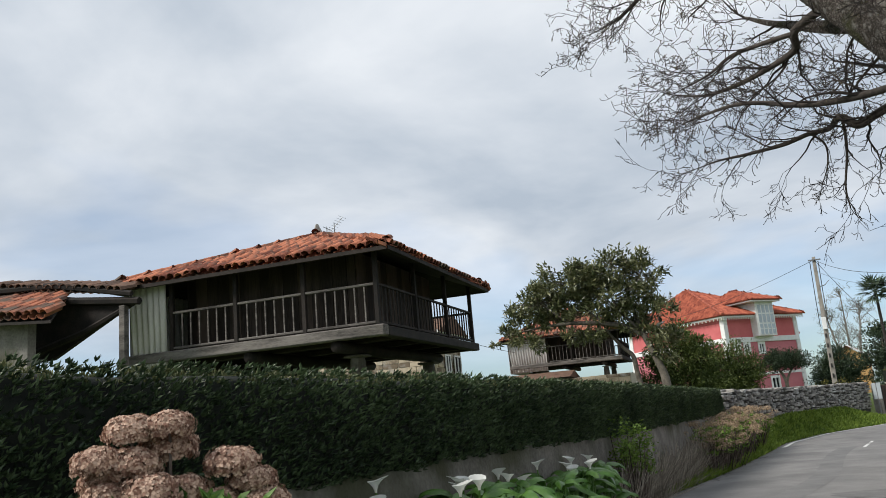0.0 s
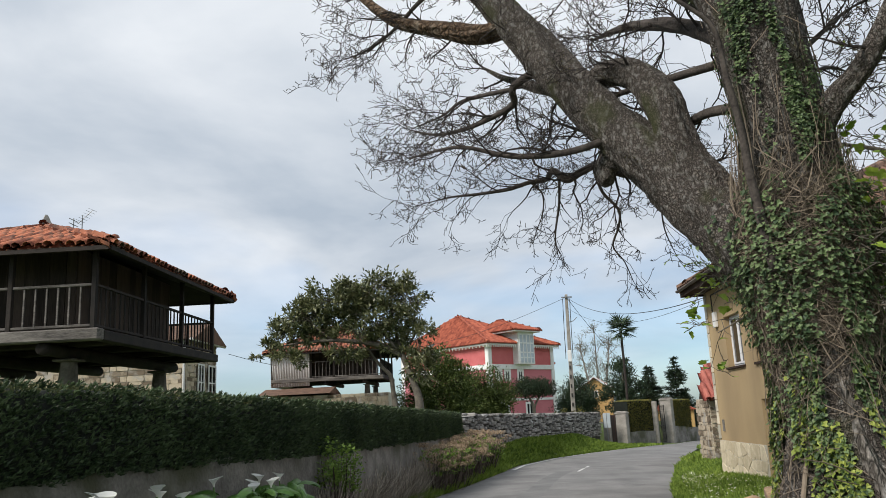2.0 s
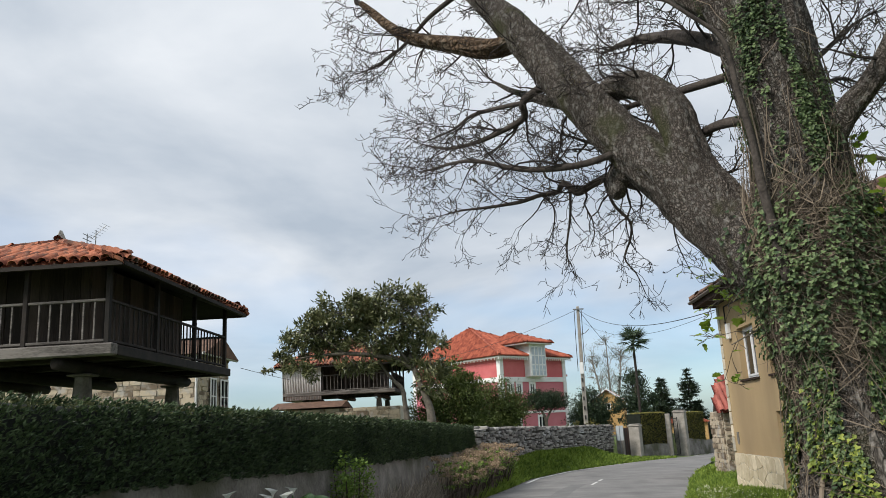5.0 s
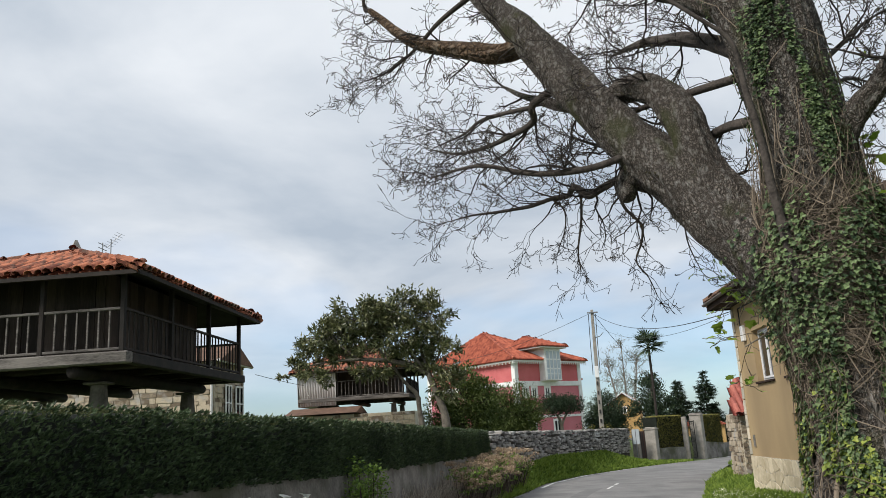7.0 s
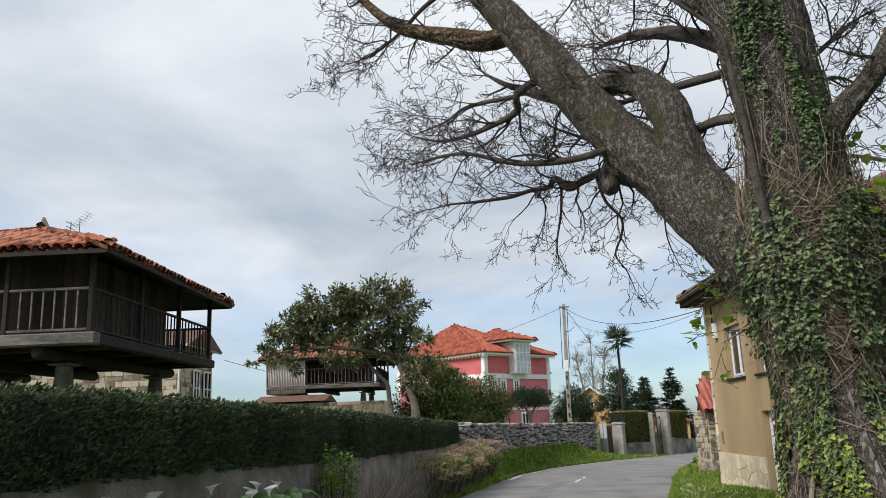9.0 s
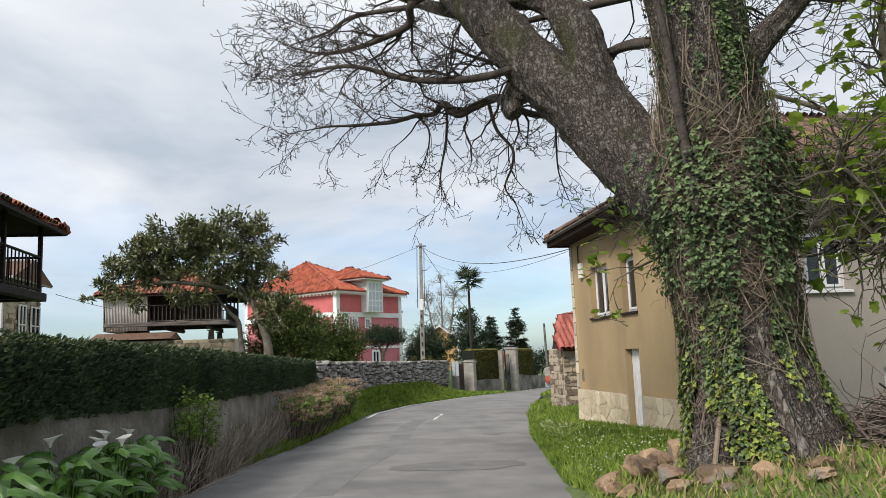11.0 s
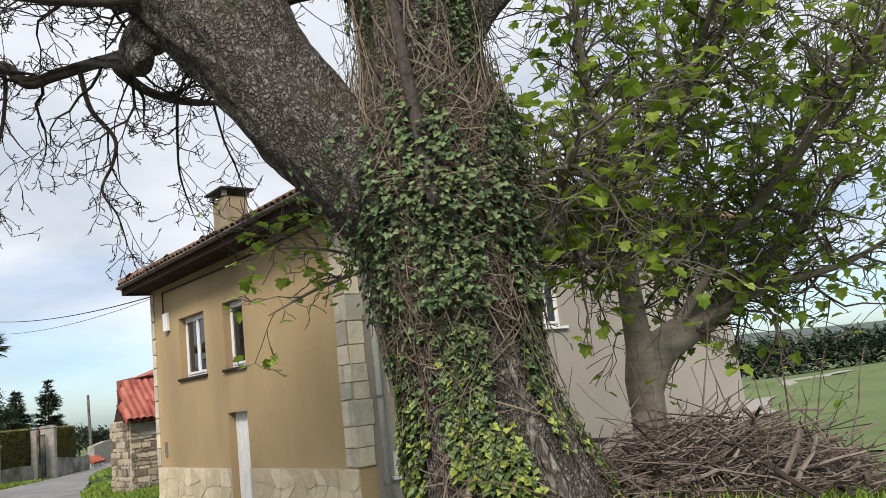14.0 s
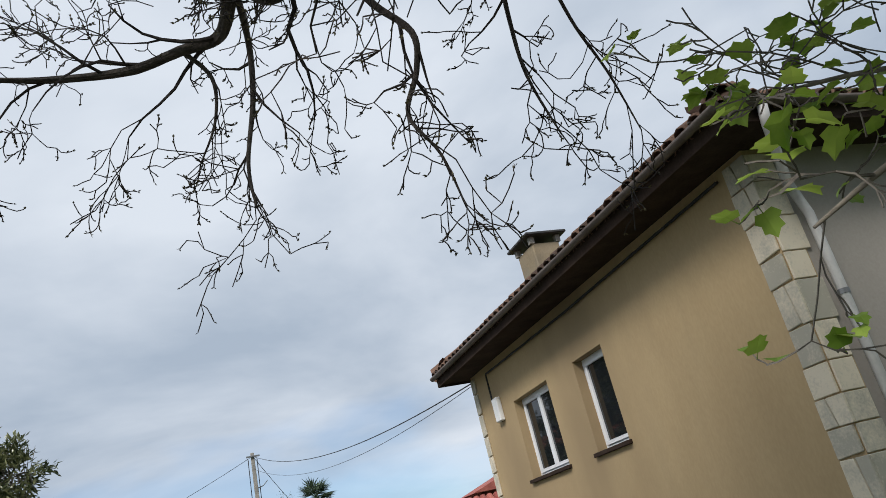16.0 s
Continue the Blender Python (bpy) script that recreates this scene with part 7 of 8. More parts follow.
# trees and shrubs
def crown_tree(name, label, x, y, z, stems_, blobs, leaves_n, leaf, size, m, bark=None, seed=1, category="tree", narrow=0.42, tight=0.17):
    """A trunk with forking stems and a crown of single leaves gathered in uneven clumps."""
    rnd = random.Random(seed)
    t = thing(name, label, category, at=pose(x, y, z))
    for pts, rad in stems_:
        line = curve(pts, 4)
        part("trunk" if rad[0] > 0.12 else "limb", MB().tube(line, [along(i / 4, range(len(rad)), rad) for i in range(len(line))], 8, True, 0.2), bark or FIGBARK, t, smooth=True)
    lv, tw = MB(), MB()
    for (bx, by, bz, rx, ry, rz) in blobs:
        vol = rx * ry * rz
        n = int(leaves_n * vol ** 0.67)
        clumps = [(rnd.gauss(0, 1), rnd.gauss(0, 1), rnd.gauss(0, 1)) for _ in range(max(6, n // 46))]
        cl = []
        for c in clumps:
            v = Vector(c).normalized() * rnd.uniform(0.55, 1.08)
            cl.append(Vector((bx + v.x * rx, by + v.y * ry, bz + v.z * rz)))
        for c in cl:
            s = Vector((bx, by, bz)) + (c - Vector((bx, by, bz))) * 0.25
            tw.tube([s, s.lerp(c, 0.5) + Vector((rnd.gauss(0, 0.1), rnd.gauss(0, 0.1), 0.05)), c], [0.03, 0.02, 0.008], 4, False)
        for _ in range(n):
            c = rnd.choice(cl)
            r = (rx + ry + rz) / 3 * tight
            p = c + Vector((rnd.gauss(0, r), rnd.gauss(0, r), rnd.gauss(0, r * 0.8)))
            w = (p - Vector((bx, by, bz))).normalized() * 0.6 + Vector((rnd.gauss(0, 0.6), rnd.gauss(0, 0.6), rnd.gauss(0, 0.6)))
            lv.leaf(p, w, (rnd.gauss(0, 0.5), rnd.gauss(0, 0.5), 1), size * rnd.uniform(0.6, 1.3), size * narrow)
    part("crown", lv, m, t, kind="stuff")
    part("twig_growth", tw, bark or TWIG, t, kind="stuff")
    return t


crown_tree("magnolia_tree", "wind-leaning broadleaf tree with glossy dark leaves", -1.2, 40, 1.0,
           [([(-0.18, 0.0, 0.9), (-0.27, 0.0, 1.72), (-0.59, 0.0, 2.64), (-0.94, 0.0, 3.6), (-1.12, 0.2, 4.18), (-1.34, 0.3, 5.2), (-1.58, 0.3, 6.31)], [0.24, 0.18, 0.15, 0.13, 0.09, 0.06, 0.03]),
            ([(-0.94, 0.0, 3.6), (-1.58, 0.0, 3.99), (-2.4, -0.2, 4.28), (-3.95, -0.3, 4.5), (-4.83, -0.3, 4.53), (-6.1, -0.2, 4.5), (-7.44, 0.0, 4.34)], [0.13, 0.13, 0.12, 0.1, 0.08, 0.05, 0.02]),
            ([(-1.41, 0.3, 1.08), (-1.51, 0.3, 1.91), (-1.61, 0.3, 2.66), (-2.03, 0.3, 3.12), (-2.63, 0.4, 3.92), (-3.2, 0.4, 5.08)], [0.16, 0.13, 0.11, 0.08, 0.06, 0.03]),
            ([(-1.02, 0.0, 3.77), (-1.55, -0.2, 4.39), (-2.04, -0.3, 5.1), (-2.37, -0.3, 6.11)], [0.08, 0.07, 0.05, 0.02]),
            ([(-2.69, -0.2, 4.32), (-3.53, -0.2, 5.17), (-4.26, -0.1, 6.21)], [0.07, 0.05, 0.02]),
            ([(-4.37, -0.3, 4.51), (-5.23, -0.3, 5.22), (-5.97, -0.2, 5.98)], [0.06, 0.04, 0.02]),
            ([(-0.88, 0.0, 3.76), (-0.32, 0.4, 4.69), (-0.02, 0.5, 5.69)], [0.07, 0.05, 0.02])],
           [(-6.02, 0.0, 5.86, 1.28, 1.02, 0.91),
            (-4.28, 0.0, 6.72, 1.7, 1.36, 0.91),
            (-2.4, 0.0, 6.96, 1.7, 1.36, 0.85),
            (-0.73, 0.0, 6.52, 1.14, 0.91, 1.08),
            (-0.2, 0.0, 4.64, 0.8, 0.9, 1.36),
            (-6.73, 0.0, 4.97, 1.14, 0.91, 0.74),
            (-5.0, 0.0, 5.53, 1.56, 1.25, 0.68),
            (-2.27, 0.0, 5.57, 1.76, 1.41, 0.85),
            (-3.61, 0.3, 6.39, 1.42, 1.14, 0.8),
            (-6.57, 0.0, 3.74, 0.85, 0.9, 0.4),
            (-7.67, 0.0, 4.21, 0.51, 0.9, 0.4),
            (-0.08, 0.4, 3.12, 0.74, 0.9, 1.08),
            (-8.41, 0.0, 3.89, 0.26, 0.3, 0.17),
            (-1.33, 0.4, 4.44, 0.85, 0.9, 0.68),
            (-3.86, 0.0, 3.87, 1.14, 0.91, 0.34),
            (-5.43, 0.0, 4.89, 1.36, 0.68, 0.45),
            (-3.42, 0.0, 4.88, 1.42, 0.71, 0.51),
            (-1.85, 0.0, 4.7, 1.02, 0.51, 0.57)],
           980, None, 0.3, MAGLEAF, bark=LIMBBARK, seed=5, narrow=0.36, tight=0.15)
dt = random.Random(6)
dead = MB()
for k in range(14):
    p = Vector((-1.2 - dt.uniform(0, 0.9), 40, 7.2))
    pts = [p]
    d = Vector((dt.uniform(-0.3, 0.5), dt.uniform(-0.2, 0.2), 1))
    for s in range(5):
        d += Vector((dt.gauss(0, 0.2), dt.gauss(0, 0.2), 0))
        pts.append(pts[-1] + d.normalized() * dt.uniform(0.2, 0.36))
    dead.tube(pts, [0.025, 0.02, 0.016, 0.012, 0.01, 0.006], 4, False)
ob = part("bare_twigs", dead, FIGBARK, bpy.data.objects["magnolia_tree"], at=bpy.data.objects["magnolia_tree"].matrix_basis.inverted(), kind="stuff")
crown_tree("shrub", "rounded shrub with yellow-green leaves behind a wall", 1.6, 56, 1.0, [([(0, 0, -0.2), (0, 0, 1.2), (0.2, 0, 2.2)], [0.14, 0.1, 0.03])], [(0, 0, 2.0, 1.9, 1.5, 1.6), (-1.7, 0.5, 1.7, 1.2, 1.2, 1.2), (0.9, 0, 1.5, 1.4, 1.2, 1.2), (-0.6, 0, 0.9, 1.8, 1.2, 0.9)], 2400, None, 0.2, BUSHLEAF, seed=15, category="shrub")
crown_tree("shrub", "loose shrub with reddish dry leaves behind a wall", -1.2, 50, 1.0, [([(0, 0, -0.2), (0, 0, 1.4), (0.2, 0, 2.6)], [0.12, 0.1, 0.03])], [(0, 0, 2.6, 1.3, 1.3, 2.0), (1.3, 0, 2.4, 1.0, 1.0, 1.4), (-1.3, 0, 1.8, 1.1, 1.0, 1.3), (0.4, 0, 1.2, 1.8, 1.0, 0.9)], 2000, None, 0.22, BUSHLEAF, seed=16, category="shrub")
crown_tree("small_tree", "small flat-crowned dark tree on a thin trunk", 5.2, 58, 0.9, [([(0, 0, -0.2), (0.05, 0, 0.9), (-0.2, 0, 1.6), (-0.6, 0, 2.2)], [0.13, 0.12, 0.08, 0.03]), ([(0.05, 0, 0.9), (0.4, 0, 1.6), (0.9, 0, 2.1)], [0.09, 0.07, 0.03])], [(-0.4, 0, 2.35, 1.2, 1.1, 0.6), (0.7, 0, 2.3, 1.1, 1.0, 0.55), (0.1, 0, 2.6, 1.2, 0.9, 0.4)], 3600, None, 0.15, DARKLEAF, seed=17)
crown_tree("shrub", "dense dark green shrub beside a pole", 8.7, 60, 0.4, [([(0, 0, -0.2), (0, 0, 1.5)], [0.12, 0.05])], [(0, 0, 1.9, 1.2, 1.2, 1.6), (-0.5, 0, 1.2, 1.3, 1.0, 1.2), (0.5, 0.2, 1.0, 0.9, 1.0, 1.0)], 3600, None, 0.18, DARKLEAF, seed=18, category="shrub")
crown_tree("shrub", "low yellow-green shrub on top of a stone wall", 6.6, 50, 0.6, [([(0, 0, -0.2), (0, 0, 0.6)], [0.05, 0.03])], [(0, 0, 0.75, 1.2, 0.6, 0.3)], 1400, None, 0.13, GOLDLEAF, seed=19, category="shrub")
crown_tree("broadleaf_tree", "dark evergreen tree with an uneven crown beside a palm", 16.7, 88, 0.0, [([(0, 0, -0.5), (0, 0, 3), (0.2, 0, 6)], [0.25, 0.2, 0.06])], [(0, 0, 4.4, 1.3, 1.5, 2.6), (0.8, 0, 2.8, 1.6, 1.5, 1.7), (-1.1, 0, 2.6, 1.2, 1.2, 1.5), (0, 0, 6.6, 0.6, 0.7, 1.1)], 700, None, 0.34, DARKLEAF, seed=20)


def conifer(x, y, z, h, w, seed, label, gaps=0.0):
    rnd = random.Random(seed)
    t = thing("conifer", label, "tree", "conifers down the lane", at=pose(x, y, z))
    part("trunk", MB().tube([(0, 0, -0.5), (0, 0, h * 0.6), (0, 0, h)], [0.22, 0.12, 0.02], 7), TWIG, t)
    mb, br = MB(), MB()
    k = 0
    zz = h * 0.1
    while zz < h * 0.99:
        r = w * (1 - zz / h) ** 0.8 * rnd.uniform(0.65, 1.15) + 0.12
        n = 9 if r > 0.8 else 6
        for j in range(n):
            if rnd.random() < gaps:
                continue
            a = 6.283 * j / n + rnd.uniform(0, 1) + k
            L = r * rnd.uniform(0.6, 1.1)
            d = Vector((math.cos(a), math.sin(a), rnd.uniform(-0.25, 0.12)))
            tip = Vector((0, 0, zz)) + d * L + Vector((0, 0, 0.12 * L))
            br.tube([(0, 0, zz), tuple(Vector((0, 0, zz)) + d * L * 0.5 - Vector((0, 0, 0.05))), tuple(tip)], [0.04, 0.025, 0.008], 4, False)
            for q in range(int(12 + 24 * L)):
                s = rnd.uniform(0.15, 1.03)
                p = Vector((0, 0, zz)).lerp(tip, s) + Vector((rnd.gauss(0, 0.09), rnd.gauss(0, 0.09), rnd.gauss(0, 0.07)))
                mb.leaf(p, d + Vector((rnd.gauss(0, 0.5), rnd.gauss(0, 0.5), rnd.gauss(-0.1, 0.35))), (0, 0, 1), rnd.uniform(0.32, 0.65), 0.18)
        zz += h * rnd.uniform(0.035, 0.055)
        k += 1.3
    part("needles", mb, DARKLEAF, t, kind="stuff")
    part("branches", br, TWIG, t, kind="stuff")


conifer(27.6, 110, -2.2, 10.2, 3.4, 41, "tall layered dark conifer down the lane", 0.12)
conifer(23.6, 108, -1.6, 8.4, 3.0, 42, "dense dark conifer down the lane", 0.0)
conifer(31.5, 122, -3.0, 6.6, 2.6, 43, "lower dark conifer down the lane", 0.1)
crown_tree("broadleaf_tree", "low dark trees at the end of the lane", 36, 128, -3.5, [([(0, 0, -0.5), (0, 0, 3)], [0.2, 0.05])], [(0, 0, 3.6, 3.5, 2.5, 1.6), (5, 0, 3.0, 3.5, 2.5, 1.6), (9, 1, 4.0, 3.0, 2.5, 2.2), (-3, 2, 2.6, 2.6, 2, 1.2)], 260, None, 0.55, FARGREEN, seed=50)

palm = thing("palm_tree", "tall palm with a ragged fan crown", "palm", at=pose(16.45, 84.5, 0.35))
part("trunk", MB().tube([(0, 0, -0.5), (0.05, 0, 4), (0, 0, 9.2)], [0.16, 0.13, 0.13], 9), TWIG, palm)
fr = MB()
prn = random.Random(14)
for k in range(34):
    a, e = prn.uniform(0, 6.283), prn.uniform(-0.7, 1.2)
    d = Vector((math.cos(a) * math.cos(e), math.sin(a) * math.cos(e), math.sin(e)))
    stem = Vector((0, 0, 9.3)) + d * prn.uniform(0.6, 0.9)
    fr.tube([(0, 0, 9.25), tuple(stem)], [0.03, 0.02], 4, False)
    s = d.cross(Vector((0, 0, 1))).normalized()
    for j in range(11):
        b = (j - 5) / 5 * 1.25
        w = d * math.cos(b) + s * math.sin(b) + Vector((0, 0, -0.25 * abs(b)))
        fr.leaf(stem, w, d.cross(s), prn.uniform(1.0, 1.4), 0.13)
part("fronds", fr, DARKLEAF, palm, kind="stuff")
bare = thing("bare_tree", "slender leafless tree with pale fine twigs", "tree", at=pose(17.5, 112, 0))
bt, bb = MB(), MB()
brn = random.Random(23)
for dx, hh in ((0, 12.5), (-1.8, 10.5), (1.6, 11)):
    line = curve([(dx * 0.3, 0, -0.5), (dx * 0.6, 0, 4), (dx, 0, 8), (dx * 1.2, 0, hh)], 5)
    bt.tube(line, [0.2 * (1 - i / (len(line) + 1)) + 0.02 for i in range(len(line))], 6)
    for q in range(26):
        i = brn.randrange(len(line) // 4, len(line) - 1)
        grow(bt, bb, line[i], (brn.gauss(0, 0.6), brn.gauss(0, 0.6), 1.1), brn.uniform(1.2, 2.6), 0.05, 2, brn, 0.01, 0.4, 0.12, kids=(0, 6, 4))
part("branches", bt, mat("pale_twigs", (0.16, 0.15, 0.13), (0.3, 0.28, 0.25), 2, 9, 0.9, 0), bare, kind="stuff")
part("bud_growth", bb, BUSHLEAF, bare, kind="stuff")

# distance on the right: meadow edge, woods and hills
hill = MB()
for i in range(61):
    a = lerp(-0.5, 2.4, i / 60)
    for r, k in ((700, 0), (1500, 1)):
        z = (34 + 26 * noise.noise(Vector((a * 2.2, 0, 5))) + 8 * noise.noise(Vector((a * 9, 0, 7)))) * k * smooth((a + 0.1) / 0.8) - 6
        hill.v.append((math.sin(a + 0.35) * r, math.cos(a + 0.35) * r, z))
hill.f = [(2 * i, 2 * i + 1, 2 * i + 3, 2 * i + 2) for i in range(60)]
tagged(part("backdrop_hills", hill, HILL, smooth=True), "hazy blue-green hills on the horizon", "hills", kind="structure")
woods = MB()
wr = random.Random(60)
for _ in range(9000):
    t = wr.random()
    cx, cy = lerp(60, 260, t) + wr.gauss(0, 4), lerp(130, 60, t) + wr.gauss(0, 6)
    hgt = 7 + 4 * noise.noise(Vector((t * 22, 0, 0)))
    z = ground_z(cx, cy) + hgt * wr.random() ** 0.7
    woods.leaf((cx, cy, z), (wr.gauss(0, 1), wr.gauss(0, 1), wr.gauss(0.3, 0.7)), (0, 0, 1), wr.uniform(1.2, 2.6), 1.1)
tagged(part("far_woods", woods, FARGREEN), "dark belt of far woods beyond a meadow", "woods", kind="stuff")
mead = MB()
for i in range(13):
    for j in range(9):
        x, y = lerp(22, 170, i / 12), lerp(6, 90, j / 8)
        mead.v.append((x, y, ground_z(x, y) + 0.02))
mead.f = [(j + 9 * i, j + 9 * i + 9, j + 9 * i + 10, j + 9 * i + 1) for i in range(12) for j in range(8)]
tagged(part("meadow", mead, FIELD, smooth=True), "bright green mown meadow behind the house", "meadow", kind="structure")
trk = MB()
for i in range(20):
    t = i / 19
    x, y = lerp(40, 120, t), lerp(26, 58, t) + 3 * math.sin(t * 5)
    for k in (-1.2, 1.2):
        trk.v.append((x, y + k, ground_z(x, y + k) + 0.14))
trk.f = [(2 * i, 2 * i + 2, 2 * i + 3, 2 * i + 1) for i in range(19)]
tagged(part("track", trk, CONCRETE), "pale track across the meadow", "track", kind="structure")

# outhouse beside the ochre house
shed = thing("outhouse", "stone outhouse with bright red tiled roof", "outhouse", at=pose(9.6, 29.5, -0.8))
sinv = shed.matrix_basis.inverted()
part("wall", MB().box(9.75, 12.5, 29.5, 31.2, -1.2, 1.75), MORTAR, shed, at=sinv)
sr = random.Random(70)


def rubble(mb, o, u, n, width, z0, z1, rnd, size=0.3):
    """Uneven rubble stones over a wall face: courses of changing height, each stone with its own outline."""
    o, u, n = Vector(o), Vector(u), Vector(n)
    z = z0
    while z < z1 - 0.05:
        h = min(z1 - z, size * rnd.uniform(0.35, 0.8))
        s = rnd.uniform(-0.1, 0.0)
        while s < width - 0.04:
            L = min(size * rnd.uniform(0.5, 1.9), width - s)
            a, e = max(0.0, s) + 0.008, s + L - 0.008
            if e - a > 0.05:
                j = lambda k: rnd.uniform(-k, k)
                poly = [(a + 0.02, z + 0.01 + j(0.015)), (e - 0.02, z + 0.01 + j(0.015)), (e, z + h * 0.4), (e - 0.02, z + h - 0.012 + j(0.02)), ((a + e) / 2, z + h - 0.008 + j(0.02)), (a + 0.015, z + h - 0.014 + j(0.02)), (a, z + h * 0.5)]
                out = rnd.uniform(0.015, 0.06)
                mb.prism([o + u * x + Vector((0, 0, zz)) for x, zz in poly], n * -0.01, n * out)
            s += L
        z += h


stn = MB()
rubble(stn, (9.75, 29.5, 0), (1, 0, 0), (0, -1, 0), 1.7, -1.0, 1.72, sr, 0.26)
rubble(stn, (9.75, 31.2, 0), (0, -1, 0), (-1, 0, 0), 1.7, -1.0, 1.72, sr, 0.26)
part("stones", stn, RUBBLE, shed, at=sinv, kind="stuff")
rt = MB()
tiled_face((9.55, 29.2, 1.72), (12.8, 29.2, 1.72), [(9.95, 30.6, 2.85), (12.8, 30.6, 2.85)], sr, 0.2, 0.36, None, 0, 0.006, rt)
part("roof_tiles", rt, TILERED, shed, "bright red clay tiles", at=sinv, kind="stuff")
part("roof_deck", MB().prism([(9.9, 29.2, 1.66), (9.9, 30.6, 2.8), (9.9, 31.4, 1.66)], (0, 0, 0), (2.9, 0, 0)), BROWNSOFFIT, shed, at=sinv)
part("red_wall", MB().box(11.55, 14, 32.4, 36, -1, 3.3), mat("brick_red_render", (0.22, 0.06, 0.045), (0.3, 0.09, 0.07), 2, 30, 0.9, 0.2, 0.005), shed, at=sinv)
part("upper_roof", MB().prism([(11.2, 32.0, 3.2), (12.8, 32.0, 3.75), (14.5, 32.0, 3.2)], (0, 0, 0), (0, 1.6, 0)), TILERED, shed, at=sinv)

# stone house behind the granary, with its aerial
sh = thing("stone_house", "far brown rubble-stone house behind the granary", "house", at=pose(-12.5, 34, 1.0))
hinv = sh.matrix_basis.inverted()
part("wall", MB().box(-21, -10.8, 34, 37.6, 0.8, 5.3), MORTAR, sh, at=hinv)
stn = MB()
rubble(stn, (-21, 34, 0), (1, 0, 0), (0, -1, 0), 10.2, 0.9, 5.28, sr, 0.42)
rubble(stn, (-10.8, 34, 0), (0, 1, 0), (1, 0, 0), 3.6, 0.9, 5.28, sr, 0.42)
part("stones", stn, RUBBLE, sh, at=hinv, kind="stuff")
part("roof", MB().prism([(-21.4, 33.6, 5.3), (-21.4, 35.8, 6.2), (-21.4, 38.0, 5.3)], (0, 0, 0), (11.0, 0, 0)), TILEBROWN, sh, at=hinv)
part("gutter_pipe", MB().tube([(-10.9, 33.9, 1), (-10.9, 33.9, 5.3)], [0.06, 0.06], 6), PIPE, sh, at=hinv)
part("gutter", MB().tube([(-10.5, 33.6, 5.3), (-10.5, 38.0, 5.3)], [0.07, 0.07], 8), PIPE, sh, at=hinv)
for y0_, y1_ in ((35.0, 35.75), (36.3, 37.3)):
    win = thing("window", "", "", at=hinv @ pose(-10.7, y0_, 2.75, 0, 0, 90))
    win.parent = sh
    d = y1_ - y0_
    fr = MB()
    for a in ((0, d, 0, 0.07), (0, d, 1.53, 1.6), (0, 0.07, 0.07, 1.53), (d - 0.07, d, 0.07, 1.53), (d / 2 - 0.035, d / 2 + 0.035, 0.07, 1.53), (0.07, d / 2 - 0.035, 0.77, 0.82), (d / 2 + 0.035, d - 0.07, 0.77, 0.82)):
        fr.box(a[0], a[1], -0.05, 0.0, a[2], a[3])
    part("window_frame", fr, WHITE, win)
    part("pane", MB().box(0.07, d - 0.07, -0.02, -0.01, 0.07, 1.53), GLASS, win)
low3 = thing("low_roof", "low ochre wall and red roof under the far granary", "outbuilding", at=pose(-7, 44, 1.0))
part("wall", MB().box(-2.6, 3.6, 0, 3, -0.5, 2.0), MORTAR, low3)
stn = MB()
rubble(stn, (-2.6, 0, 0), (1, 0, 0), (0, -1, 0), 6.2, -0.4, 2.05, sr, 0.36)
part("stones", stn, RUBBLE, low3, kind="stuff")
part("roof", MB().prism([(-3.6, -0.3, 2.1), (-3.6, 3.3, 2.1), (-3.6, 1.5, 2.5)], (0, 0, 0), (4.0, 0, 0)), TILEBROWN, low3)
aer = thing("tv_aerial", "thin metal television aerial on a mast", "aerial", at=pose(-11.75, 26.5, 1.0))
part("mast", MB().tube([(0, 0, 0), (0, 0, 8.0)], [0.02, 0.018], 6), METAL, aer)
part("boom", MB().tube([(-0.15, 0, 7.7), (0.35, 0, 8.15)], [0.012, 0.012], 5), METAL, aer)
for k in range(7):
    t = k / 6
    part("element", MB().tube([(lerp(-0.15, 0.35, t), -0.3, lerp(7.7, 8.15, t) + 0.0), (lerp(-0.15, 0.35, t), 0.3, lerp(7.7, 8.15, t) + 0.02)], [0.006, 0.006], 4), METAL, aer)
part("reflector", MB().box(-0.32, -0.3, -0.3, 0.3, 7.5, 7.52).box(-0.32, -0.3, -0.3, 0.3, 7.66, 7.68).box(-0.32, -0.3, -0.3, 0.3, 7.82, 7.84).box(-0.32, -0.3, -0.02, 0.02, 7.45, 7.9), METAL, aer)

# farm shed with a deep tiled roof at the lane's left end
ls = thing("farm_shed", "open timber shed with sagging red tiled roof", "shed", at=pose(-12, 13, 1.2))
linv = ls.matrix_basis.inverted()
lt = MB()
tiled_face((-14.5, 12.0, 4.35), (-10.55, 12.0, 4.02), [(-14.5, 14.2, 5.15), (-12.3, 14.2, 4.95)], sr, 0.2, 0.36, None, 0, 0.03, lt)
part("roof_tiles", lt, TILEJ, ls, at=linv, kind="stuff")
part("roof_edge", MB().tube([(-14.5, 13.5, 5.12), (-12.0, 13.5, 4.98), (-10.0, 13.5, 4.56)], [0.07, 0.07, 0.06], 6), SHADEDWOOD, ls, at=linv)
lt2 = MB()
tiled_face((-14.0, 13.5, 5.15), (-10.2, 13.5, 4.6), [(-14.0, 14.1, 5.3), (-10.4, 14.1, 4.72)], sr, 0.2, 0.36, None, 0, 0.03, lt2)
part("upper_roof_tiles", lt2, TILEBROWN, ls, at=linv, kind="stuff")
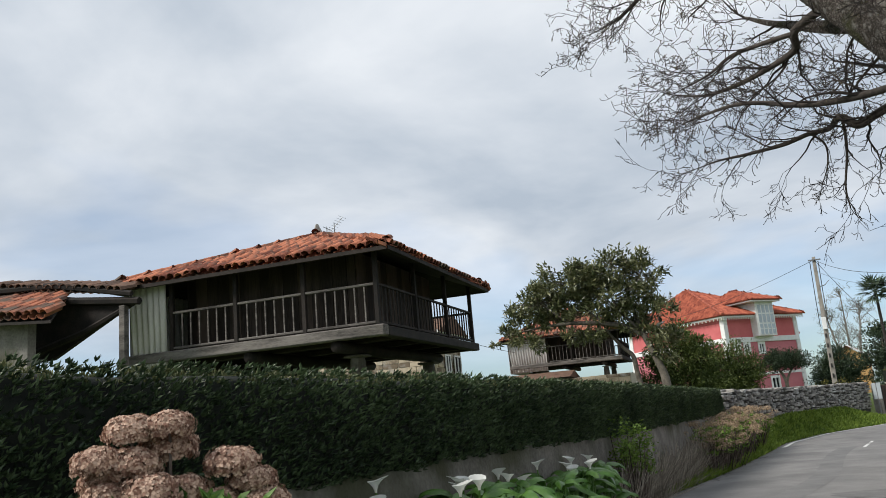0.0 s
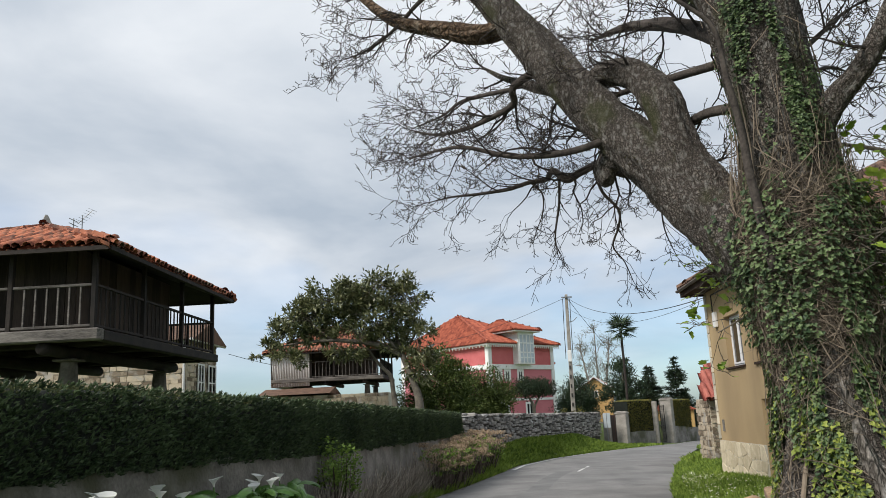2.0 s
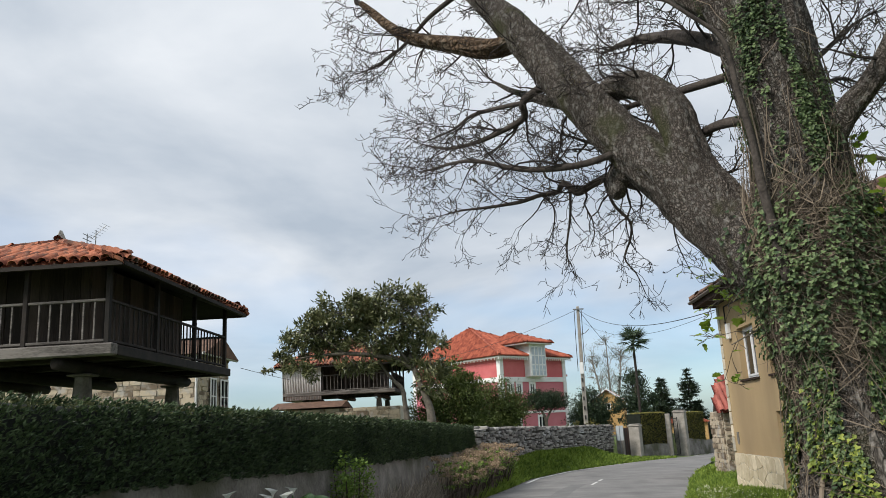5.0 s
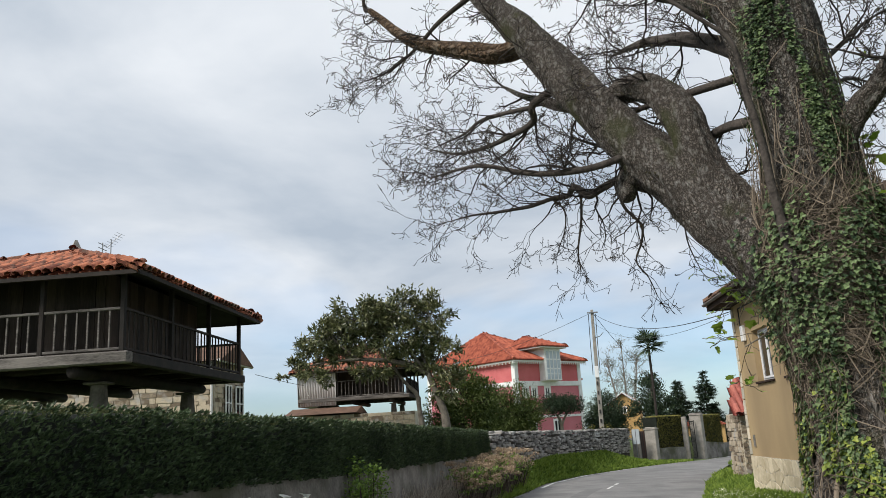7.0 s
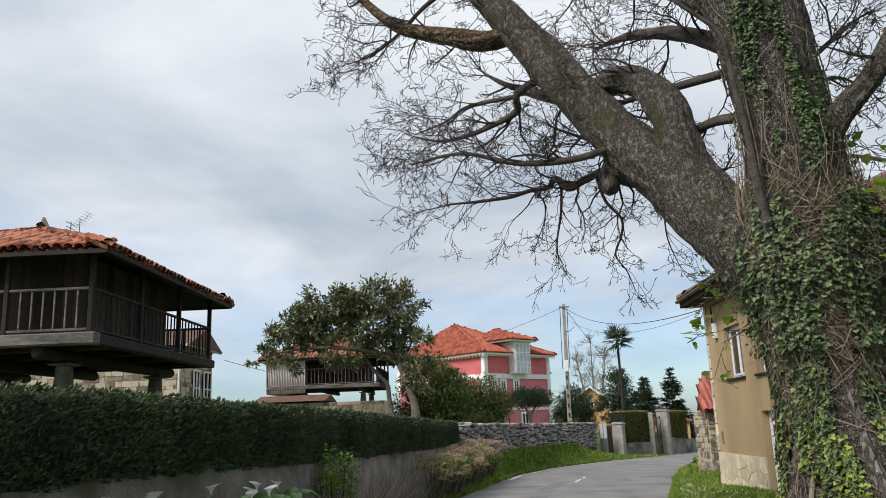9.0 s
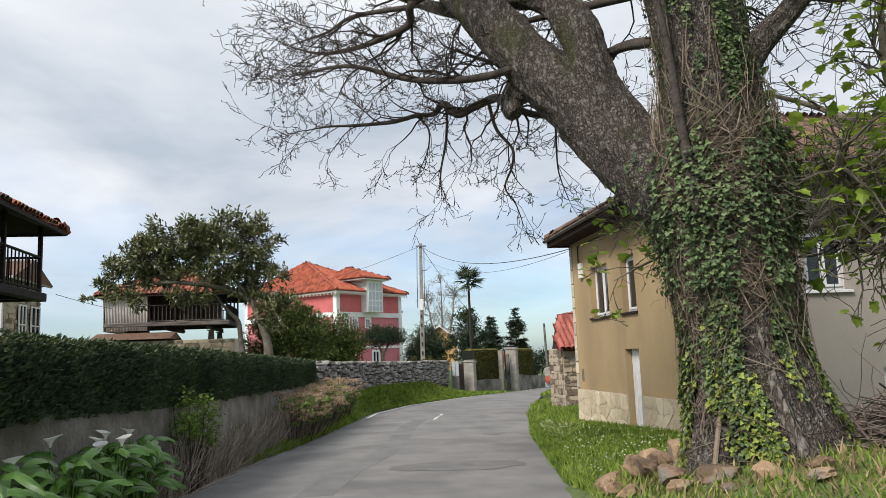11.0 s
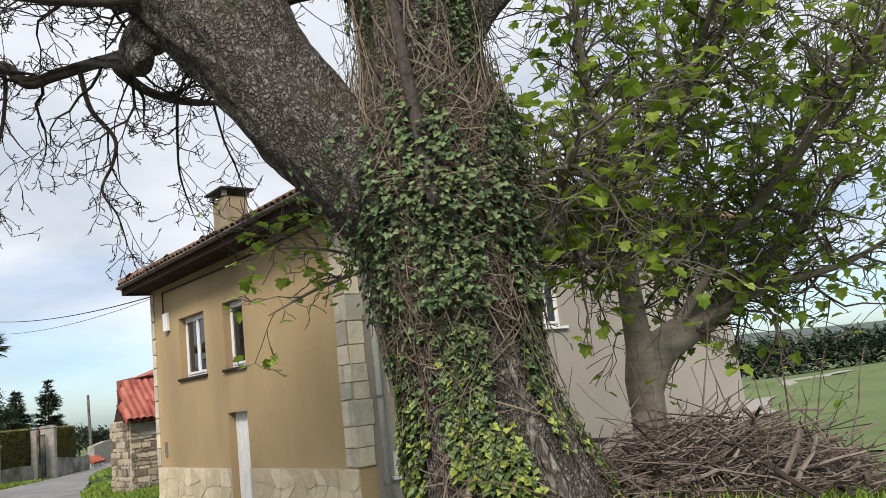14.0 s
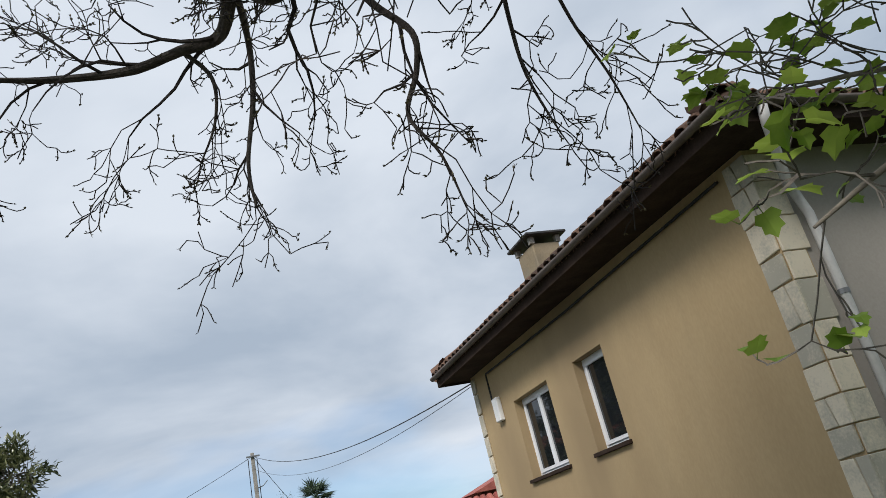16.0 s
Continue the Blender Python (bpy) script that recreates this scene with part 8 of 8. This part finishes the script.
part("eave_beam", MB().tube([(-14.5, 13.55, 4.95), (-9.85, 13.55, 4.4)], [0.09, 0.08], 6), SHADEDWOOD, ls, at=linv)
part("post", MB().box(-10.32, -10.18, 13.5, 13.64, 1.0, 4.35), WOOD, ls, at=linv, bevel=0.01)
part("brace", MB().tube([(-10.25, 13.6, 4.3), (-11.2, 13.5, 3.9), (-12.5, 13.5, 3.6)], [0.05, 0.07, 0.08], 6), SHADEDWOOD, ls, at=linv)
# upright dark sheet stands in for the shaded underside of the roof
part("soffit", MB().prism([(-13.6, 13.62, 5.05), (-9.95, 13.62, 4.42), (-10.6, 13.62, 4.15), (-12.1, 13.62, 3.45), (-13.6, 13.62, 3.4)], (0, 0, 0), (0, 0.1, 0)), SHADEDWOOD, ls, at=linv)
part("wall", MB().box(-14.5, -11.5, 12.4, 12.6, 1.0, 4.1), RENDERWALL, ls, at=linv)
part("roof_deck", MB().prism([(-14.5, 12.0, 4.28), (-10.55, 12.0, 3.95), (-12.3, 14.2, 4.9), (-14.5, 14.2, 5.1)], (0, 0, 0), (0, 0, -0.05)), SHADEDWOOD, ls, at=linv)

# ---- plants along the lane ----
gr_ = random.Random(90)


def blades(name, label, spots, m, h0, h1, width=0.012, lean=0.45):
    mb = MB()
    for x, y in spots:
        z = ground_z(x, y) - 0.01
        h = gr_.uniform(h0, h1)
        a = gr_.uniform(0, 6.283)
        d = Vector((gr_.gauss(0, lean), gr_.gauss(0, lean), 1)).normalized() * h
        s = Vector((math.cos(a), math.sin(a), 0)) * width * (1 + 2.0 * max(0, (y - 14)) / 25)
        b = Vector((x, y, z))
        mb.add([b - s, b + s, b + d * 0.6 + s * 0.6, b + d + Vector((d.x, d.y, 0)) * 0.35, b + d * 0.6 - s * 0.6], [(0, 1, 2, 4), (4, 2, 3)])
    return tagged(part(name, mb, m), label, "grass", kind="stuff")


spots = []
for _ in range(52000):
    y = 3 + 30 * gr_.random() ** 1.1
    r = along(y, RYX, RX)
    x = r + 0.02 + (HX - 0.1 - r + (2.5 if y < 14.9 else 0)) * gr_.random() ** 1.15
    if y > HY1 + 0.1:
        x = r + 0.02 + 5.5 * gr_.random()
    if y > HY - 0.1 and x > HX - 0.05 and y < HY1 + 0.1:
        continue
    if math.hypot(x - 5.7, y - 9.3) < 0.75:
        continue
    spots.append((x, y))
blades("lane_grass", "fresh green grass between lane and house", spots, GRASS, 0.05, 0.17)
spots = []
for _ in range(26000):
    y = 2.5 + 30 * gr_.random()
    l = along(y, LY, LX)
    w = max(0.25, l - hedge_x(y))
    spots.append((l - w * gr_.random() ** 1.6 + 0.05, y))
blades("verge_grass", "green grass verge below the garden wall", spots, GRASS, 0.08, 0.26)
spots = []
for _ in range(22000):
    y = gr_.uniform(32.5, 53)
    l, w = along(y, LY, LX), along(y, WALLY, WALLX)
    spots.append((lerp(l, w, gr_.random()), y))
blades("bank_grass", "bright green grass bank below a stone wall", spots, GRASS, 0.08, 0.24, 0.014)
spots = [(along(y, RYX, RX) + gr_.uniform(0, 3.0), y) for y in (gr_.uniform(30, 62) for _ in range(7000))]
blades("far_verge_grass", "green grass verge beyond the house", spots, GRASS, 0.1, 0.26, 0.016)
spots = [(gr_.gauss(5.4, 0.9), gr_.gauss(8.0, 0.6)) for _ in range(900)] + [(gr_.gauss(4.6, 0.3), gr_.gauss(9.6, 0.7)) for _ in range(350)]
blades("dry_grass", "dry straw-coloured grass at the foot of a tree", spots, DRYGRASS, 0.05, 0.18)
dz = MB()
for _ in range(420):
    y = gr_.uniform(11, 24)
    x = lerp(along(y, RYX, RX) + 0.3, HX - 0.6, gr_.random())
    z = ground_z(x, y) + gr_.uniform(0.09, 0.16)
    dz.add([(x + 0.017 * math.cos(k * 1.047), y + 0.017 * math.sin(k * 1.047), z + 0.004 * (k % 2)) for k in range(6)], [tuple(range(6))])
tagged(part("daisies", dz, DAISY), "scattered small white daisies in grass", "flowers", kind="stuff")


# calla lilies
def calla_plant(seed, at, flowers, label):
    rnd = random.Random(seed)
    t = thing("calla_lily", label, "calla lily", "calla lilies below the hedge", at=at)
    for k in range(24):
        a, h = rnd.uniform(0, 6.283), rnd.uniform(0.55, 1.02)
        d = Vector((math.cos(a), math.sin(a), 0))
        s = Vector((-d.y, d.x, 0))
        foot = d * rnd.uniform(0.02, 0.1)
        neck = foot + d * rnd.uniform(0.06, 0.2) + Vector((0, 0, h))
        mb = MB().tube([foot, (foot + neck) / 2 + d * -0.02, neck], [0.012, 0.01, 0.007], 5, False)
        L, Wd = rnd.uniform(0.24, 0.36), rnd.uniform(0.13, 0.2)
        up = rnd.uniform(-0.1, 0.7)
        way = (d + Vector((0, 0, up))).normalized()
        nrm = s.cross(way)
        rows_ = []
        prof_ = ((-0.22, 0.55), (0.0, 1.0), (0.25, 0.95), (0.55, 0.66), (0.8, 0.34), (1.0, 0.0))
        o = len(mb.v)
        for u, w in prof_:
            c = neck + way * L * u - Vector((0, 0, 0.14 * u * u))
            wav = 0.014 * math.sin(u * 9 + k)
            for q in (-1, -0.5, 0, 0.5, 1):
                lobe = -0.06 if u < 0 and abs(q) < 0.4 else 0
                mb.v.append(tuple(c + s * Wd * 0.5 * w * q + nrm * (0.05 * abs(q) + wav * q) - way * lobe))
        mb.f += [(o + 5 * i + j, o + 5 * i + j + 1, o + 5 * i + 6 + j, o + 5 * i + 5 + j) for i in range(5) for j in range(4)]
        part("leaf", mb, CALLALEAF, t, smooth=True)
    for k in range(flowers):
        a = rnd.uniform(0, 6.283)
        h = rnd.uniform(0.93, 1.1)
        base = Vector((math.cos(a) * 0.14, math.sin(a) * 0.14, h))
        fl = part("flower", MB().tube([(0, 0, 0), base * 0.55, base], [0.012, 0.01, 0.009], 5, False), CALLALEAF, t, smooth=True)
        cup = MB()
        face = rnd.uniform(-2.6, -0.5)
        for i in range(6):
            u = i / 5
            r = 0.01 + 0.056 * u ** 2.0
            for j in range(13):
                b = 6.283 * j / 12
                lip = 1 + 0.7 * max(0, math.cos(b - face)) * u ** 2
                cup.v.append(tuple(base + Vector((math.cos(b) * r * lip, math.sin(b) * r * lip, 0.088 * u + 0.034 * u * max(0, math.cos(b - face))))))
        cup.f = [(13 * i + j, 13 * i + j + 1, 13 * i + 14 + j, 13 * i + 13 + j) for i in range(5) for j in range(12)]
        part("spathe", cup, CALLA, fl, "white funnel-shaped flower", smooth=True)
        part("spadix", MB().tube([base, base + Vector((0, 0, 0.07))], [0.006, 0.004], 6), SPADIX, fl, "yellow spadix")
    return t


for k, (dx, y, fl) in enumerate(((0.45, 5.2, 1), (0.75, 5.9, 0), (0.4, 6.5, 2), (0.7, 7.2, 1), (0.42, 7.9, 3), (0.75, 8.3, 1), (0.45, 8.9, 2), (0.7, 9.6, 0), (0.42, 10.2, 1), (0.62, 10.8, 2), (0.4, 11.4, 2), (0.55, 11.9, 1), (0.95, 7.7, 0), (0.35, 12.4, 0), (0.9, 6.7, 1))):
    x = hedge_x(y) + dx
    calla_plant(200 + k, pose(x, y, ground_z(x, y) - 0.02, 0, 0, k * 61), fl, "calla lily with white flowers and broad leaves" if fl else "calla lily with broad leaves and no flower")


# hydrangeas with last year's dry heads
def hyd_head(mb, c, r, rnd, n):
    for _ in range(n):
        v = Vector((rnd.gauss(0, 1), rnd.gauss(0, 1), rnd.gauss(0.25, 1))).normalized()
        if v.z < -0.55:
            continue
        lump = 1 + 0.22 * noise.noise(v * 2.2 + c * 9)
        p = c + Vector((v.x * 1.12, v.y * 1.12, v.z * 0.7)) * r * lump * rnd.uniform(0.82, 1.08)
        s = v.orthogonal().normalized()
        u = v.cross(s)
        a0 = rnd.uniform(0, 1.57)
        k = r * rnd.uniform(0.1, 0.17)
        for q in range(4):
            a = a0 + q * 1.571
            d = s * math.cos(a) + u * math.sin(a)
            e = s * math.cos(a + 1.571) + u * math.sin(a + 1.571)
            mb.add([p, p + d * k * 0.7 + e * k * 0.5 + v * k * 0.25, p + d * k * 1.15 + v * k * rnd.uniform(-0.1, 0.5), p + d * k * 0.7 - e * k * 0.5 + v * k * 0.25], [(0, 1, 2, 3)])


def hydrangea(x, y, heads, label, seed, r=0.085, n=190, green=60, spread=0.45, top=1.2):
    rnd = random.Random(seed)
    z = ground_z(x, y)
    t = thing("hydrangea", label, "hydrangea", "hydrangeas along the verge", at=pose(x, y, z))
    st, small = MB(), MB()
    for hx, hy, hz in heads:
        c = Vector((hx - x, hy - y, hz - z))
        foot = Vector((c.x * 0.3, c.y * 0.3, -0.05))
        st.tube([foot, foot.lerp(c, 0.5) + Vector((rnd.gauss(0, 0.04), rnd.gauss(0, 0.04), 0)), c], [0.012, 0.009, 0.006], 5, False)
        mb = MB() if n > 100 else small
        hyd_head(mb, c, r * rnd.uniform(0.8, 1.15), rnd, n)
        if n > 100:
            part("flower_head", mb, HYDRANGEA, t)
    for _ in range(22):
        a = rnd.uniform(0, 6.283)
        e = Vector((math.cos(a) * spread * rnd.random(), math.sin(a) * spread * rnd.random(), top * rnd.uniform(0.5, 0.95)))
        st.tube([(e.x * 0.2, e.y * 0.2, -0.05), (e.x * 0.7, e.y * 0.7, e.z * 0.6), tuple(e)], [0.01, 0.008, 0.004], 4, False)
    if small.v:
        part("flower_cluster", small, HYDSMALL, t, kind="stuff")
    part("stem_growth", st, STICK, t, kind="stuff")
    lv = MB()
    for _ in range(green):
        a = rnd.uniform(0, 6.283)
        p = Vector((math.cos(a) * spread * rnd.random() ** 0.5, math.sin(a) * spread * rnd.random() ** 0.5, rnd.uniform(0.35, 0.92) * top))
        for q in range(3):
            lv.leaf(p, Vector((rnd.gauss(0, 1), rnd.gauss(0, 1), rnd.uniform(0.1, 1.0))), (rnd.gauss(0, 0.3), rnd.gauss(0, 0.3), 1), rnd.uniform(0.06, 0.1) if n > 100 else rnd.uniform(0.09, 0.17), 0.06 if n > 100 else 0.08)
    part("leaves", lv, HYDDARK if n > 100 else HYDLEAF, t, kind="stuff")


for hxy, dots, seed, green in (((-1.33, 3.36), ((-1.40, 3.30, 1.66), (-1.29, 3.39, 1.67), (-1.49, 3.22, 1.55), (-1.40, 3.31, 1.53), (-1.47, 3.24, 1.42), (-1.53, 3.3, 1.47), (-1.36, 3.47, 1.58), (-1.30, 3.3, 1.42)), 301, 150),
                               ((-1.1, 3.55), ((-1.25, 3.42, 1.41), (-1.10, 3.53, 1.50), (-1.03, 3.57, 1.43), (-1.15, 3.5, 1.36), (-1.0, 3.6, 1.34), (-1.08, 3.64, 1.42)), 302, 120)):
    hydrangea(*hxy, list(dots), "hydrangea with large dry pinkish-brown flower heads", seed, 0.092, 760, green * 3, 0.24, 1.4)
hr = random.Random(44)
for k in range(9):
    y = 23.0 + k * 1.15
    x = hedge_x(y) + 0.55 + 0.12 * (k % 3) + 0.02 * k
    z = ground_z(x, y)
    hh = [(x + hr.gauss(0, 0.33), y + hr.gauss(0, 0.4), z + hr.uniform(0.65, 1.35)) for _ in range(38)]
    hydrangea(x, y, hh, "hydrangea with small dry brown flower heads by a wall", 310 + k, 0.12, 60, 70, 0.55, 1.25)

# last year's bare stalks crowding the wall
stalk = MB()
for _ in range(1500):
    y = 13.6 + 11.5 * hr.random()
    x = hedge_x(y) + 0.1 + 0.3 * hr.random() ** 1.5
    z = ground_z(x, y)
    h = hr.uniform(0.35, 1.05)
    way = Vector((hr.gauss(0.12, 0.22), hr.gauss(0, 0.3), 1))
    if hr.random() < 0.1:
        way = Vector((hr.gauss(0.5, 0.4), hr.gauss(-0.4, 0.8), 0.35))
    pts = [Vector((x, y, z - 0.03))]
    for q in range(4):
        way = way.normalized() + Vector((hr.gauss(0, 0.1), hr.gauss(0, 0.1), hr.gauss(0, 0.06)))
        pts.append(pts[-1] + way.normalized() * h / 4)
    r0 = hr.choice((0.004, 0.005, 0.007, 0.009))
    stalk.tube(pts, [r0, r0 * 0.9, r0 * 0.8, r0 * 0.6, r0 * 0.4], 4, False)
tagged(part("dry_stalks", stalk, mat("dry_grey_stalk", (0.16, 0.135, 0.105), (0.5, 0.44, 0.36), 2, 9, 0.9, 0, island=0.7)), "dry grey-brown stalks crowding a low wall", "stalks", kind="stuff")

# leafy shoots against the wall
hb = thing("elder_bush", "young elder bush with bright green shoots and bare stems", "bush", at=pose(-0.75, 14.9, ground_z(-0.75, 14.9)))
es, el = MB(), MB()
er = random.Random(71)
for k in range(46):
    a = er.uniform(0, 6.283)
    h = er.uniform(0.5, 1.05) if er.random() < 0.6 else er.uniform(1.0, 1.6)
    tip = Vector((math.cos(a) * 0.45 * er.random(), math.sin(a) * 1.1 * er.random(), h))
    es.tube([(tip.x * 0.3, tip.y * 0.3, -0.05), (tip.x * 0.8, tip.y * 0.8, h * 0.6), tuple(tip)], [0.012, 0.009, 0.004], 5, False)
    if h > 0.75:
        for q in range(30):
            p = tip + Vector((er.gauss(0, 0.07), er.gauss(0, 0.08), er.uniform(-0.22, 0.08)))
            el.leaf(p, (er.gauss(0, 1), er.gauss(0, 1), er.uniform(0, 1)), (0, 0, 1), er.uniform(0.05, 0.1), 0.06)
part("stem_growth", es, STICK, hb, kind="stuff")
part("leaves", el, HYDLEAF, hb, "bright green young leaves", kind="stuff")
dry = MB()
for k in range(1100):
    y = er.uniform(13, 23.5)
    x = hedge_x(y) + er.uniform(0.08, 0.3)
    z = ground_z(x, y)
    h = er.uniform(0.25, 0.85) * (1.0 if y > 16 else 0.8)
    lean = Vector((er.gauss(0.12, 0.2), er.gauss(0, 0.3), 0))
    dry.tube([(x, y, z), (x + lean.x * 0.4, y + lean.y * 0.4, z + h * 0.6), (x + lean.x, y + lean.y, z + h)], [0.005, 0.004, 0.002], 3, False)
tagged(part("dry_stalks", dry, mat("grey_dry_stalk", (0.15, 0.125, 0.1), (0.34, 0.3, 0.25), 3, 9, 0.9, 0, island=0.6)), "grey dry stalks standing against a wall", "dry stalks", kind="stuff")
lit = MB()
for k in range(500):
    y = er.uniform(9, 40)
    x = along(y, LY, LX) + er.gauss(0.0, 0.12)
    z = max(ground_z(x, y), road_top(x, y)) + 0.01
    a = er.uniform(0, 6.283)
    L = er.uniform(0.03, 0.2)
    lit.tube([(x, y, z), (x + math.cos(a) * L, y + math.sin(a) * L, z + 0.01)], [0.003, 0.003], 3, False)
tagged(part("leaf_litter", lit, STICK), "small twigs and litter along the lane's edge", "litter", kind="stuff")
